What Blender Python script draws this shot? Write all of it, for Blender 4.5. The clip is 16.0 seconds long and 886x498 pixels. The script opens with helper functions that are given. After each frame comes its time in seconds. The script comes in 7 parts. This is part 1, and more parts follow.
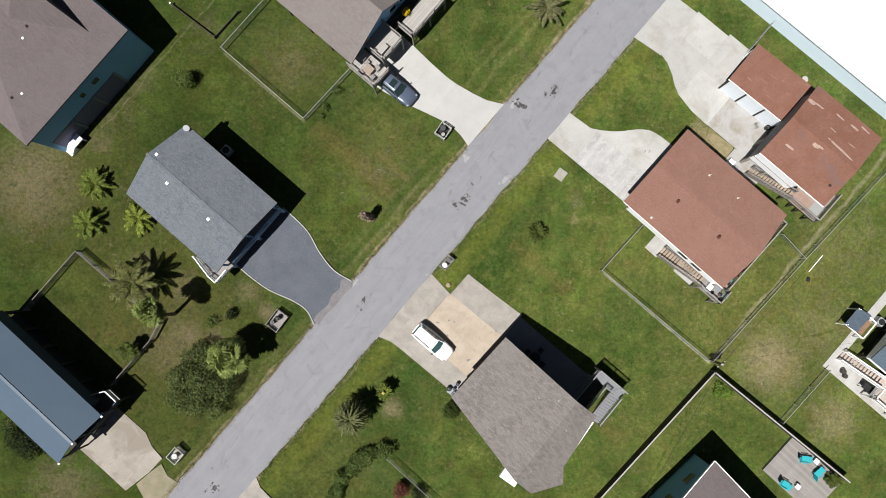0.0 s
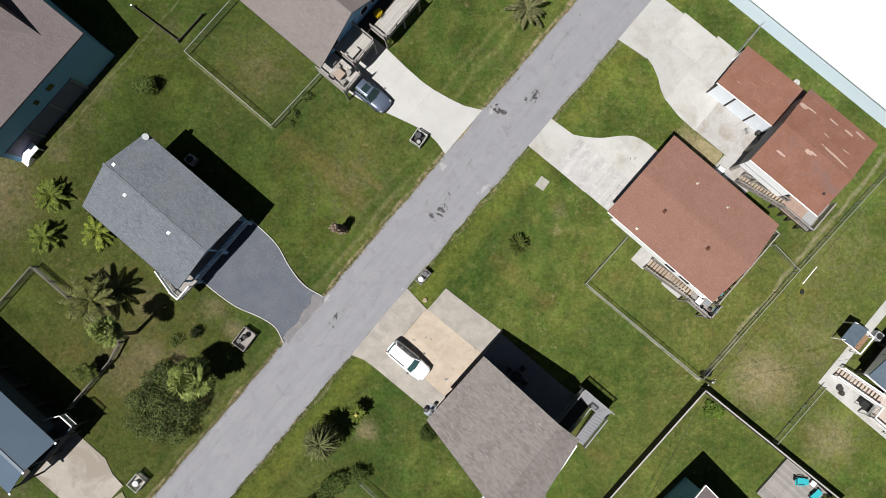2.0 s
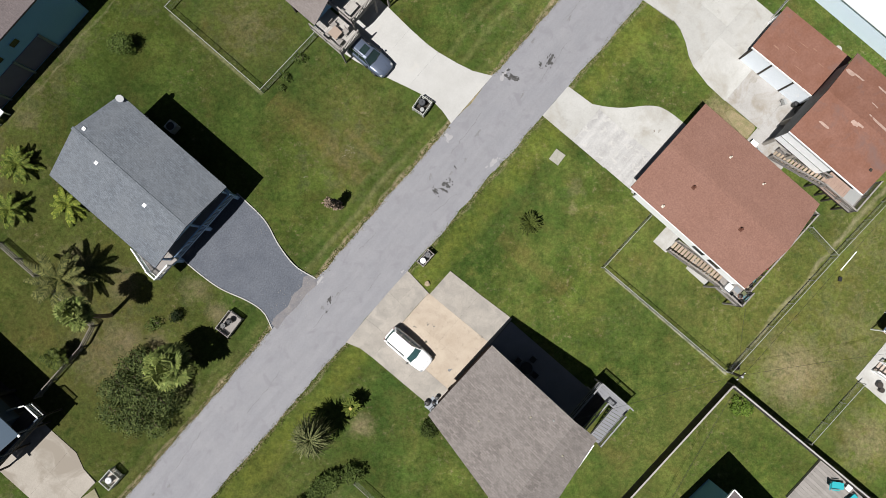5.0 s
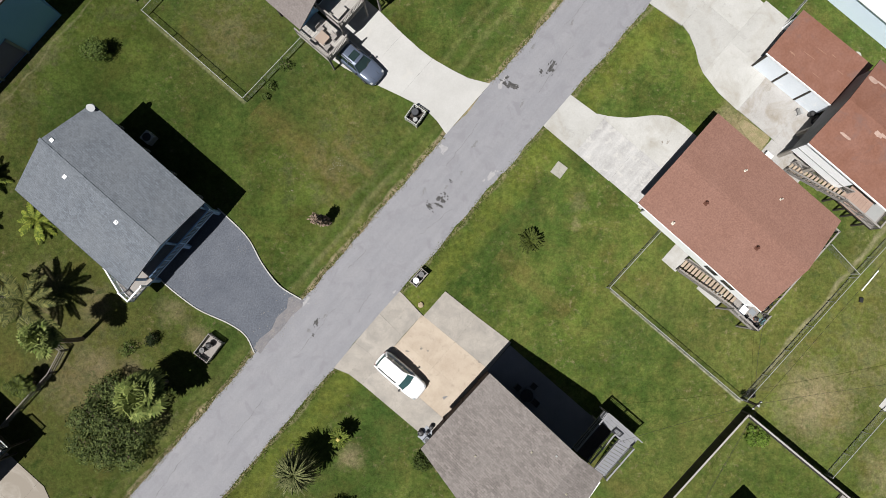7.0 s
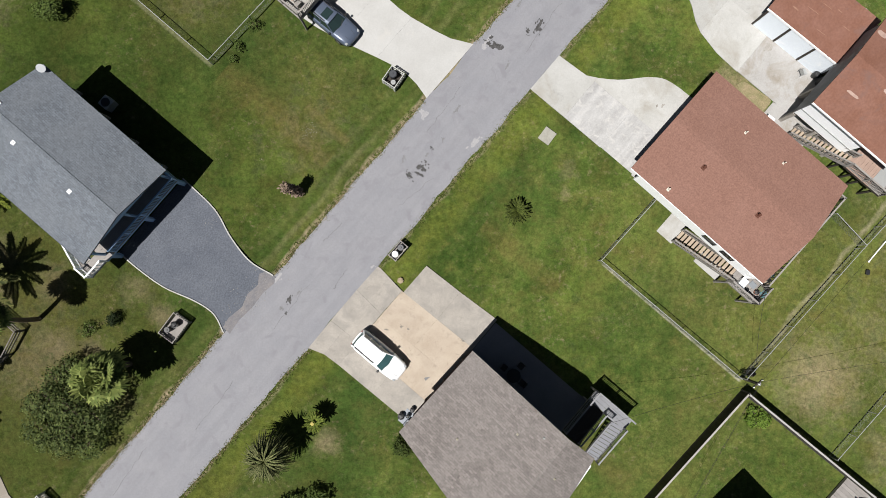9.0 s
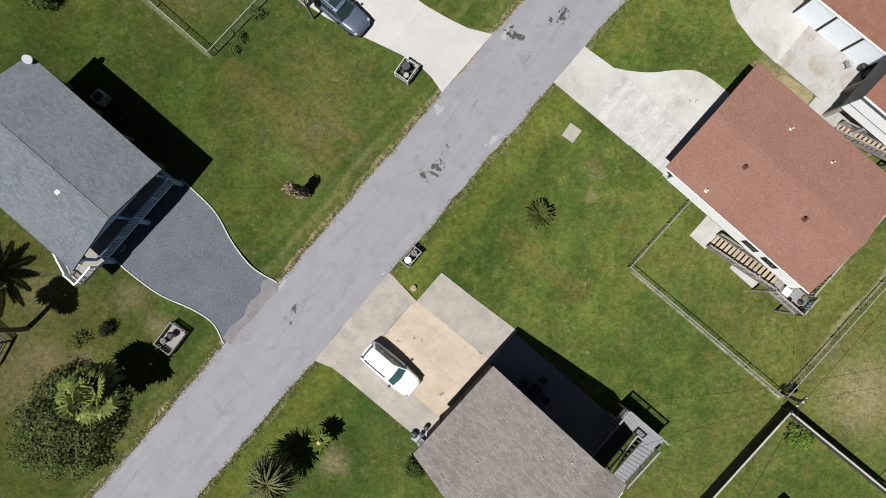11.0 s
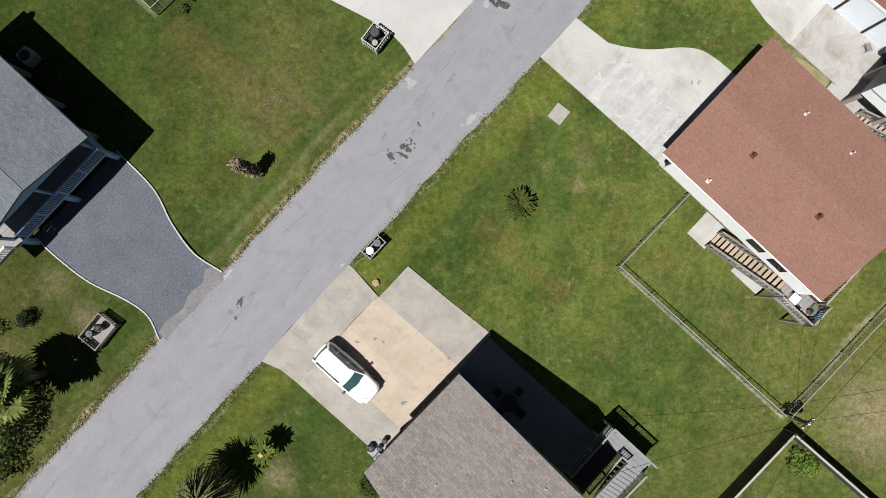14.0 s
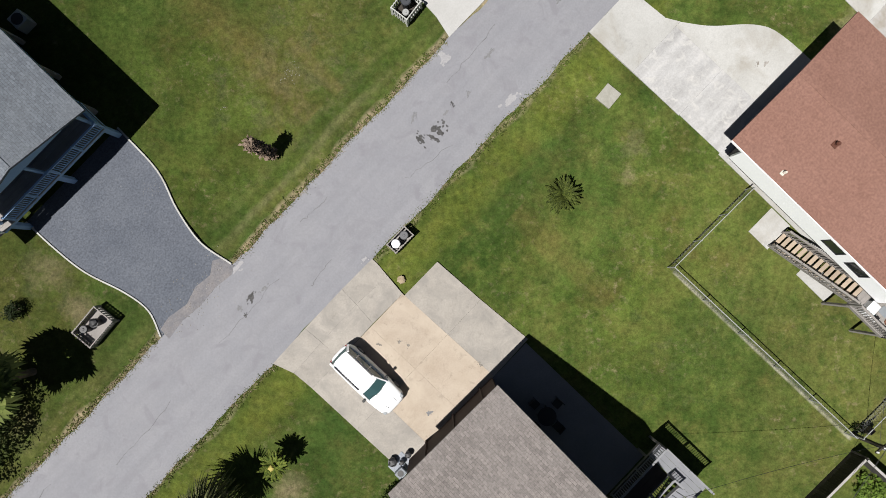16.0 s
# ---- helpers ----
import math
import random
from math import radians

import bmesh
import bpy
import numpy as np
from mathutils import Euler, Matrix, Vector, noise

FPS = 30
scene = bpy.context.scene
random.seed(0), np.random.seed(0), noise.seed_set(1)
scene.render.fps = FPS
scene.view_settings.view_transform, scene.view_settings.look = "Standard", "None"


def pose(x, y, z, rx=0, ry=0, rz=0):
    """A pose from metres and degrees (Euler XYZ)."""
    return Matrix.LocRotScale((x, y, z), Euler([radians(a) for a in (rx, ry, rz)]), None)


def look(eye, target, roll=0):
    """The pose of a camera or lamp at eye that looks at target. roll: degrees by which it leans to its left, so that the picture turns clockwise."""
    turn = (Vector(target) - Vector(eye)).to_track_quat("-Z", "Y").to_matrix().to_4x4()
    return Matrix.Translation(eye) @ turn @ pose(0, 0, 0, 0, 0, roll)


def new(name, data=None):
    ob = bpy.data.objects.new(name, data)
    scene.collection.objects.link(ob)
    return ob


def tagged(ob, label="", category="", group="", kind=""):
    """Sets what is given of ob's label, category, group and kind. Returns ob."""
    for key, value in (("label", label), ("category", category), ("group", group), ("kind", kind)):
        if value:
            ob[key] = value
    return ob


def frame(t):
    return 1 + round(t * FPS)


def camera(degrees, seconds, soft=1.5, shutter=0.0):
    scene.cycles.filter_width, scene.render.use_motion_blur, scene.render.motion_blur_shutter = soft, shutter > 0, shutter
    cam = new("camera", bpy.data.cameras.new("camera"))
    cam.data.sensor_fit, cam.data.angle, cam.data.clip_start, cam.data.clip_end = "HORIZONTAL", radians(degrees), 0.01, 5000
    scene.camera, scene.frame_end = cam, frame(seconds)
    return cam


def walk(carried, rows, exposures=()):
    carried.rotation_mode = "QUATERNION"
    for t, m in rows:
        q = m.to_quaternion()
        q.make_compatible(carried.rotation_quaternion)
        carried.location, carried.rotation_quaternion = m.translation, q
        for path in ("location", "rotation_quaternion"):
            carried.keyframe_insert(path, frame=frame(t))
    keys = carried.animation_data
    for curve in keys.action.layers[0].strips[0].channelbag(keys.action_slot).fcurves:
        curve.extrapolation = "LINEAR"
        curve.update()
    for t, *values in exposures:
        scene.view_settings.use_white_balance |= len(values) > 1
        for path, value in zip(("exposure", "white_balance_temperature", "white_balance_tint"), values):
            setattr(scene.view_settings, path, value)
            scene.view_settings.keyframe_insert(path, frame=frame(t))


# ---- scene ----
cam = camera(70.0, 16.0, 0.8)
PATH = [
    (0, (0.988, -2.392, 66.336), (0.961, -2.32, 64.338), -21.8),
    (0.5, (1.26, -1.819, 65.586), (1.23, -1.741, 63.587), -22.0),
    (1, (1.705, -1.447, 64.763), (1.679, -1.362, 62.765), -18.1),
    (1.5, (2.333, -1.349, 63.948), (2.313, -1.259, 61.95), -14.1),
    (2, (2.912, -1.56, 63.085), (2.899, -1.471, 61.087), -9.9),
    (2.5, (3.223, -1.945, 62.189), (3.216, -1.862, 60.191), -6.5),
    (3, (3.269, -2.423, 61.278), (3.266, -2.346, 59.28), -3.5),
    (3.5, (3.033, -2.824, 60.361), (3.033, -2.754, 58.362), -2.1),
    (4, (2.622, -2.887, 59.458), (2.62, -2.829, 57.458), -3.2),
    (6.5, (2.248, -1.351, 54.782), (2.23, -1.275, 52.784), -14.2),
    (7, (2.711, -1.31, 53.973), (2.705, -1.227, 51.975), -5.1),
    (7.5, (3.318, -1.537, 53.154), (3.319, -1.453, 51.155), -0.2),
    (8, (3.747, -1.967, 52.311), (3.755, -1.888, 50.313), 3.9),
    (8.5, (3.952, -2.478, 51.442), (3.96, -2.407, 49.444), 5.2),
    (9, (3.872, -2.83, 50.613), (3.878, -2.772, 48.613), 4.6),
    (11.5, (2.951, -2.044, 46.157), (2.941, -1.983, 44.158), -10.4),
    (12, (3.284, -1.805, 45.249), (3.278, -1.735, 43.25), -5.2),
    (12.5, (3.832, -1.792, 44.371), (3.83, -1.717, 42.373), -1.4),
    (13, (4.334, -2.002, 43.521), (4.338, -1.927, 41.522), 2.7),
    (13.5, (4.694, -2.416, 42.693), (4.702, -2.344, 40.695), 6.3),
    (14, (4.723, -2.882, 41.821), (4.735, -2.817, 39.822), 11.0),
    (14.5, (4.468, -3.275, 40.863), (4.48, -3.219, 38.864), 13.1),
    (15, (4.017, -3.462, 39.825), (4.025, -3.414, 37.826), 10.6),
    (15.5, (3.485, -3.247, 38.738), (3.487, -3.206, 36.738), 4.0),
    (16, (3.053, -2.773, 37.686), (3.05, -2.727, 35.687), -2.0),
]
walk(cam, [(t, look(eye, target, roll)) for t, eye, target, roll in PATH])

# ---- sky, sun, exposure ----
SUN_AZ, SUN_EL = 219.5, 64.5          # degrees: towards the sun, counted from +x; height over the horizon
world = bpy.data.worlds.new("sky")
scene.world = world
world.use_nodes = True
_w = world.node_tree
_sky = _w.nodes.new("ShaderNodeTexSky")
_sky.sky_type, _sky.sun_disc = "NISHITA", False
_sky.sun_elevation, _sky.sun_rotation = radians(SUN_EL), radians(90 - SUN_AZ)
_w.links.new(_sky.outputs[0], _w.nodes["Background"].inputs[0])
_w.nodes["Background"].inputs[1].default_value = 0.016
sun = new("sun", bpy.data.lights.new("sun", "SUN"))
sun.data.energy, sun.data.angle, sun.data.color = 4.7, radians(0.53), (1.0, 0.97, 0.935)
_v = Vector((math.cos(radians(SUN_EL)) * math.cos(radians(SUN_AZ)), math.cos(radians(SUN_EL)) * math.sin(radians(SUN_AZ)), math.sin(radians(SUN_EL))))
sun.matrix_world = look(_v * 200, (0, 0, 0))
scene.view_settings.exposure = 0.4

# ---- materials ----
def surface(name, a, b, scale=1.0, fine=14.0, fine_amount=0.25, rough=0.85, bump=0.3, bump_scale=None, metal=0.0, detail=6.0, island=0.0, stain=None, stain_scale=0.35, stain_at=0.6, spec=0.3, streak=0.0, stain_soft=0.12, spots=0.0):
    """Two tones mixed by broad noise, fine grain over them, optional stains, bump; scales are per metre."""
    m = bpy.data.materials.new(name)
    m.use_nodes = True
    n, l = m.node_tree.nodes, m.node_tree.links
    p = n["Principled BSDF"]
    co = n.new("ShaderNodeTexCoord").outputs["Object"]
    def tex(sc, de=detail, ro=0.6, dis=0.0):
        t = n.new("ShaderNodeTexNoise")
        t.inputs["Scale"].default_value, t.inputs["Detail"].default_value, t.inputs["Roughness"].default_value, t.inputs["Distortion"].default_value = sc, de, ro, dis
        l.new(co, t.inputs["Vector"])
        return t.outputs[0]
    def ramp(src, lo, hi):
        r = n.new("ShaderNodeMapRange")
        r.inputs["From Min"].default_value, r.inputs["From Max"].default_value = lo, hi
        l.new(src, r.inputs["Value"])
        return r.outputs[0]
    def mix(fac, x, y, mode="MIX"):
        k = n.new("ShaderNodeMix")
        k.data_type, k.blend_type = "RGBA", mode
        for sock, val in ((k.inputs[0], fac), (k.inputs[6], x), (k.inputs[7], y)):
            if hasattr(val, "links"):
                l.new(val, sock)
            else:
                sock.default_value = val if isinstance(val, float) else (*val, 1)
        return k.outputs[2]
    col = mix(ramp(tex(scale), 0.3, 0.7), a, b)
    f = ramp(tex(fine, 3.0), 0.25, 0.75)
    g = n.new("ShaderNodeMapRange")
    g.inputs["To Min"].default_value, g.inputs["To Max"].default_value = 1 - fine_amount, 1 + fine_amount
    l.new(f, g.inputs["Value"])
    col = mix(1.0, col, g.outputs[0], "MULTIPLY")
    if island:
        o = n.new("ShaderNodeObjectInfo")
        g = n.new("ShaderNodeMapRange")
        g.inputs["To Min"].default_value, g.inputs["To Max"].default_value = 1 - island, 1 + island
        l.new(o.outputs["Random"], g.inputs["Value"])
        col = mix(1.0, col, g.outputs[0], "MULTIPLY")
    if streak:
        mp = n.new("ShaderNodeMapping")
        mp.inputs["Scale"].default_value = (0.12, 1.6, 1.0)
        l.new(co, mp.inputs[0])
        t = n.new("ShaderNodeTexNoise")
        t.inputs["Scale"].default_value, t.inputs["Detail"].default_value = 1.0, 6.0
        l.new(mp.outputs[0], t.inputs["Vector"])
        g = n.new("ShaderNodeMapRange")
        for i, v in zip((1, 2, 3, 4), (0.3, 0.7, 1 - streak, 1 + streak)):
            g.inputs[i].default_value = v
        l.new(t.outputs[0], g.inputs[0])
        col = mix(1.0, col, g.outputs[0], "MULTIPLY")
    if stain:
        col = mix(ramp(tex(stain_scale, 8.0, 0.65, 0.6), stain_at, stain_at + stain_soft), col, stain)
    if spots:
        k = n.new("ShaderNodeMapRange")
        for i, v in zip((1, 2, 3, 4), (0.56, 0.74, 1.0, 1.0 - spots)):
            k.inputs[i].default_value = v
        l.new(tex(1.7, 9.0, 0.75, 0.3), k.inputs[0])
        col = mix(1.0, col, k.outputs[0], "MULTIPLY")
    l.new(col, p.inputs["Base Color"])
    p.inputs["Roughness"].default_value, p.inputs["Metallic"].default_value = rough, metal
    p.inputs["Specular IOR Level"].default_value = spec
    if bump:
        k = n.new("ShaderNodeBump")
        k.inputs["Strength"].default_value, k.inputs["Distance"].default_value = bump, 0.03
        l.new(tex(bump_scale or fine, 4.0), k.inputs["Height"])
        l.new(k.outputs[0], p.inputs["Normal"])
    return m


def shingles(name, a, b, row=0.15, tab=0.32, contrast=0.25, rough=0.95, joint=0.55):
    """Courses of shingles that run along local y, with uneven tabs, weathering and granules."""
    m = bpy.data.materials.new(name)
    m.use_nodes = True
    n, l = m.node_tree.nodes, m.node_tree.links
    p = n["Principled BSDF"]
    co = n.new("ShaderNodeTexCoord").outputs["Object"]
    sep, com = n.new("ShaderNodeSeparateXYZ"), n.new("ShaderNodeCombineXYZ")
    l.new(co, sep.inputs[0]); l.new(sep.outputs[1], com.inputs[0]); l.new(sep.outputs[0], com.inputs[1])
    br = n.new("ShaderNodeTexBrick")
    br.inputs["Scale"].default_value, br.inputs["Brick Width"].default_value, br.inputs["Row Height"].default_value = 1.0, tab, row
    br.inputs["Mortar Size"].default_value, br.inputs["Mortar Smooth"].default_value = 0.008, 0.3
    br.inputs["Color1"].default_value, br.inputs["Color2"].default_value = (*[v * (1 - contrast) for v in a], 1), (*[v * (1 + contrast) for v in a], 1)
    br.inputs["Mortar"].default_value = (*[v * joint for v in a], 1)
    l.new(com.outputs[0], br.inputs["Vector"])
    nz = n.new("ShaderNodeTexNoise"); nz.inputs["Scale"].default_value, nz.inputs["Detail"].default_value = 0.5, 7
    l.new(co, nz.inputs["Vector"])
    r = n.new("ShaderNodeMapRange"); r.inputs["From Min"].default_value, r.inputs["From Max"].default_value, r.inputs["To Max"].default_value = 0.35, 0.7, 0.6
    l.new(nz.outputs[0], r.inputs["Value"])
    k = n.new("ShaderNodeMix"); k.data_type = "RGBA"
    l.new(r.outputs[0], k.inputs[0]); l.new(br.outputs[0], k.inputs[6]); k.inputs[7].default_value = (*b, 1)
    gr = n.new("ShaderNodeTexNoise"); gr.inputs["Scale"].default_value, gr.inputs["Detail"].default_value = 9.0, 5
    l.new(co, gr.inputs["Vector"])
    g = n.new("ShaderNodeMapRange"); g.inputs["From Min"].default_value, g.inputs["From Max"].default_value, g.inputs["To Min"].default_value, g.inputs["To Max"].default_value = 0.3, 0.7, 0.82, 1.18
    l.new(gr.outputs[0], g.inputs["Value"])
    q = n.new("ShaderNodeMix"); q.data_type, q.blend_type = "RGBA", "MULTIPLY"; q.inputs[0].default_value = 1.0
    l.new(k.outputs[2], q.inputs[6]); l.new(g.outputs[0], q.inputs[7])
    l.new(q.outputs[2], p.inputs["Base Color"])
    p.inputs["Roughness"].default_value, p.inputs["Specular IOR Level"].default_value = rough, 0.15
    bu = n.new("ShaderNodeBump"); bu.inputs["Strength"].default_value, bu.inputs["Distance"].default_value = 0.35, 0.015
    l.new(br.outputs["Fac"], bu.inputs["Height"]); bu.invert = True
    l.new(bu.outputs[0], p.inputs["Normal"])
    return m


def plain(name, c, rough=0.5, metal=0.0, spec=0.5, vary=0.08):
    return surface(name, c, [v * (1 - vary) for v in c], 1.5, 25.0, 0.05, rough, 0.0, None, metal, spec=spec)


def glass_dark(name):
    m = plain(name, (0.012, 0.016, 0.02), 0.06, 0.0, 0.6, 0.2)
    return m


def lawn():
    """Mown grass: greens at several scales, worn straw-coloured patches, fine blades."""
    m = bpy.data.materials.new("lawn_grass")
    m.use_nodes = True
    n, l = m.node_tree.nodes, m.node_tree.links
    p = n["Principled BSDF"]
    co = n.new("ShaderNodeTexCoord").outputs["Object"]
    def tex(sc, de=6.0, ro=0.6, dis=0.0, vec=None):
        t = n.new("ShaderNodeTexNoise")
        t.inputs["Scale"].default_value, t.inputs["Detail"].default_value, t.inputs["Roughness"].default_value, t.inputs["Distortion"].default_value = sc, de, ro, dis
        l.new(vec or co, t.inputs["Vector"])
        return t.outputs[0]
    def rng(src, a, b, c=0.0, d=1.0):
        r = n.new("ShaderNodeMapRange")
        for i, v in zip((1, 2, 3, 4), (a, b, c, d)):
            r.inputs[i].default_value = v
        l.new(src, r.inputs[0])
        return r.outputs[0]
    def mix(fac, x, y, mode="MIX"):
        k = n.new("ShaderNodeMix")
        k.data_type, k.blend_type = "RGBA", mode
        for sock, val in ((k.inputs[0], fac), (k.inputs[6], x), (k.inputs[7], y)):
            if hasattr(val, "links"):
                l.new(val, sock)
            else:
                sock.default_value = val if isinstance(val, float) else (*val, 1)
        return k.outputs[2]
    def math_(op, x, y):
        k = n.new("ShaderNodeMath"); k.operation = op
        for sock, val in zip(k.inputs, (x, y)):
            if hasattr(val, "links"):
                l.new(val, sock)
            else:
                sock.default_value = val
        return k.outputs[0]
    col = mix(rng(tex(0.09, 5), 0.35, 0.65), G_DARK, G_LIGHT)
    sep = n.new("ShaderNodeSeparateXYZ"); l.new(co, sep.inputs[0])
    col = mix(math_("MULTIPLY", rng(tex(0.6, 7, 0.65), 0.42, 0.70, 0.0, 0.65), rng(sep.outputs[0], -25.0, 8.0, 0.5, 1.0)), col, G_OLIVE)
    col = mix(1.0, col, rng(tex(0.28, 5, 0.6, 0.4), 0.32, 0.68, 0.70, 1.32), "MULTIPLY")
    # broad yellower areas: centre (x, y), radius, strength
    for x, y, r, s in DRYISH:
        sub = n.new("ShaderNodeVectorMath"); sub.operation = "DISTANCE"
        l.new(co, sub.inputs[0]); sub.inputs[1].default_value = (x, y, 0)
        f = math_("MULTIPLY", rng(sub.outputs["Value"], r, r * 0.3, 0.0, s), rng(tex(0.5, 6, 0.65), 0.3, 0.62, 0.35, 1.0))
        col = mix(f, col, G_OLIVE)
    # worn places: centre (x, y), radius, strength
    worn = None
    for x, y, r, s in WORN:
        sub = n.new("ShaderNodeVectorMath"); sub.operation = "DISTANCE"
        l.new(co, sub.inputs[0]); sub.inputs[1].default_value = (x, y, 0)
        f = rng(sub.outputs["Value"], r, r * 0.15, 0.0, s)
        worn = f if worn is None else math_("MAXIMUM", worn, f)
    nw = tex(0.8, 9, 0.72, 0.2)
    dry = rng(math_("ADD", math_("MULTIPLY", worn, 0.42), nw), 0.64, 0.98, 0.0, 0.85)
    col = mix(dry, col, G_STRAW)
    # rusty tinge, straw specks in loose drifts, darker clover tufts
    col = mix(rng(tex(0.33, 7, 0.68, 0.5), 0.52, 0.74, 0.0, 0.35), col, G_RUST)
    drift = rng(tex(0.21, 3, 0.5), 0.44, 0.62)
    col = mix(math_("MULTIPLY", drift, rng(tex(1.9, 9, 0.74), 0.54, 0.70, 0.0, 0.75)), col, G_STRAW)
    col = mix(rng(tex(0.8, 7, 0.7, 0.3), 0.50, 0.68, 0.0, 0.75), col, G_LUSH)
    # moist dark green places
    for x, y, r, s in LUSH:
        sub = n.new("ShaderNodeVectorMath"); sub.operation = "DISTANCE"
        l.new(co, sub.inputs[0]); sub.inputs[1].default_value = (x, y, 0)
        f = math_("MULTIPLY", rng(sub.outputs["Value"], r, r * 0.2, 0.0, s), rng(tex(0.9, 6, 0.65), 0.38, 0.58))
        col = mix(f, col, G_LUSH)
    # shading painted into the turf colour: darkest in the west, rising eastwards
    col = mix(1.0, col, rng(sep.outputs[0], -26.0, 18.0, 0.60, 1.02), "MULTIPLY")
    # strips along the road: fresh verge, dusty edges, wheel tracks over the lawn; one pale line for a wire
    def along(v):
        k = n.new("ShaderNodeVectorMath"); k.operation = "DOT_PRODUCT"
        l.new(co, k.inputs[0]); k.inputs[1].default_value = (v.x, v.y, 0)
        return k.outputs["Value"]
    s_, d_ = along(ROAD_DIR), along(Vector((-ROAD_DIR.y, ROAD_DIR.x)))
    for c, w, k, tone, s0, s1 in STRIPS:
        f = rng(math_("ABSOLUTE", math_("SUBTRACT", math_("ADD", d_, rng(tex(0.25, 2), 0.3, 0.7, -0.25, 0.25)), c), 0.0), w, w * 0.3, 0.0, k)
        e = rng(math_("ABSOLUTE", math_("SUBTRACT", s_, (s0 + s1) / 2), 0.0), (s1 - s0) / 2, (s1 - s0) / 2 * 0.7, 0.0, 1.0)
        f = math_("MULTIPLY", math_("MULTIPLY", f, e), rng(tex(1.1, 6, 0.65), 0.32, 0.62, 0.25, 1.0))
        col = mix(f, col, tone)
    for c, w, k, tone, d0, d1 in CROSS_STRIPS:
        f = rng(math_("ABSOLUTE", math_("SUBTRACT", s_, c), 0.0), w, w * 0.3, 0.0, k)
        e = rng(math_("ABSOLUTE", math_("SUBTRACT", d_, (d0 + d1) / 2), 0.0), (d1 - d0) / 2, (d1 - d0) / 2 * 0.97, 0.0, 1.0)
        col = mix(math_("MULTIPLY", math_("MULTIPLY", f, e), rng(tex(1.1, 6, 0.65), 0.32, 0.62, 0.35, 1.0)), col, tone)
    col = mix(1.0, col, rng(tex(2.6, 7, 0.78), 0.3, 0.7, 0.60, 1.46), "MULTIPLY")
    col = mix(1.0, col, rng(tex(9.0, 5, 0.75), 0.3, 0.7, 0.78, 1.24), "MULTIPLY")
    l.new(col, p.inputs["Base Color"])
    p.inputs["Roughness"].default_value, p.inputs["Specular IOR Level"].default_value = 1.0, 0.05
    b = n.new("ShaderNodeBump"); b.inputs["Strength"].default_value, b.inputs["Distance"].default_value = 0.5, 0.05
    l.new(tex(14.0, 5, 0.7), b.inputs["Height"]); l.new(b.outputs[0], p.inputs["Normal"])
    return m


G_RUST = (0.125, 0.085, 0.030)
G_DARK, G_LIGHT, G_OLIVE, G_STRAW, G_LUSH = (0.03952, 0.07144, 0.01596), (0.07448, 0.1034, 0.02052), (0.1102, 0.1064, 0.03192), (0.2356, 0.19, 0.114), (0.033, 0.060, 0.012)
LUSH = [(18.0, -13.0, 8.0, 0.75), (11.0, -21.0, 7.0, 0.6), (20.0, -7.0, 6.0, 0.5), (29.5, -20.5, 8.0, 0.6), (4.7, -2.2, 4.5, 1.0), (6.4, -0.2, 3.0, 0.6), (-18.0, 12.0, 9.0, 0.45), (-30.0, 15.0, 8.0, 0.4), (36.0, 2.5, 4.0, 0.5), (-5.0, -20.0, 4.0, 0.4), (44.0, -6.0, 4.0, 0.4)]
WORN = [(-27.0, -8.5, 3.0, 1.0), (-24.0, -9.0, 2.5, 0.9), (-20.5, -4.0, 2.5, 0.8), (-18.5, -6.2, 2.0, 0.9), (-31.5, -4.5, 2.5, 1.0), (-22.0, -13.0, 3.0, 0.7), (13.9, 2.9, 1.0, 0.9), (27.9, 11.6, 3.2, 1.0), (-15.6, 20.0, 7.0, 0.55), (-31.5, -1.0, 3.0, 0.9), (-36.0, 12.0, 3.0, 0.7), (-27.0, -3.5, 3.5, 0.8), (-43.5, 8.0, 9.0, 1.0), (-28.5, -9.5, 7.0, 0.75), (33.6, -12.4, 6.0, 1.0), (-6.5, 8.0, 8.0, 0.5), (-35.0, 16.0, 7.0, 0.6), (14.2, 4.6, 2.0, 0.5), (40.0, -18.5, 5.0, 0.8), (-40.0, -24.5, 7.0, 0.8), (-25.0, 24.0, 5.0, 0.5), (-8.0, -22.0, 4.0, 0.4), (-20.0, -20.0, 6.0, 0.35), (42.0, 0.0, 12.0, 0.45), (39.0, -9.0, 10.0, 0.5), (-5.6, -16.6, 1.9, 1.0), (-32.5, 19.0, 5.0, 0.7), (9.0, 20.0, 5.0, 0.3), (17.0, -8.0, 6.0, 0.3)]
ROAD_DIR = Vector((math.cos(radians(48.1)), math.sin(radians(48.1)), 0))
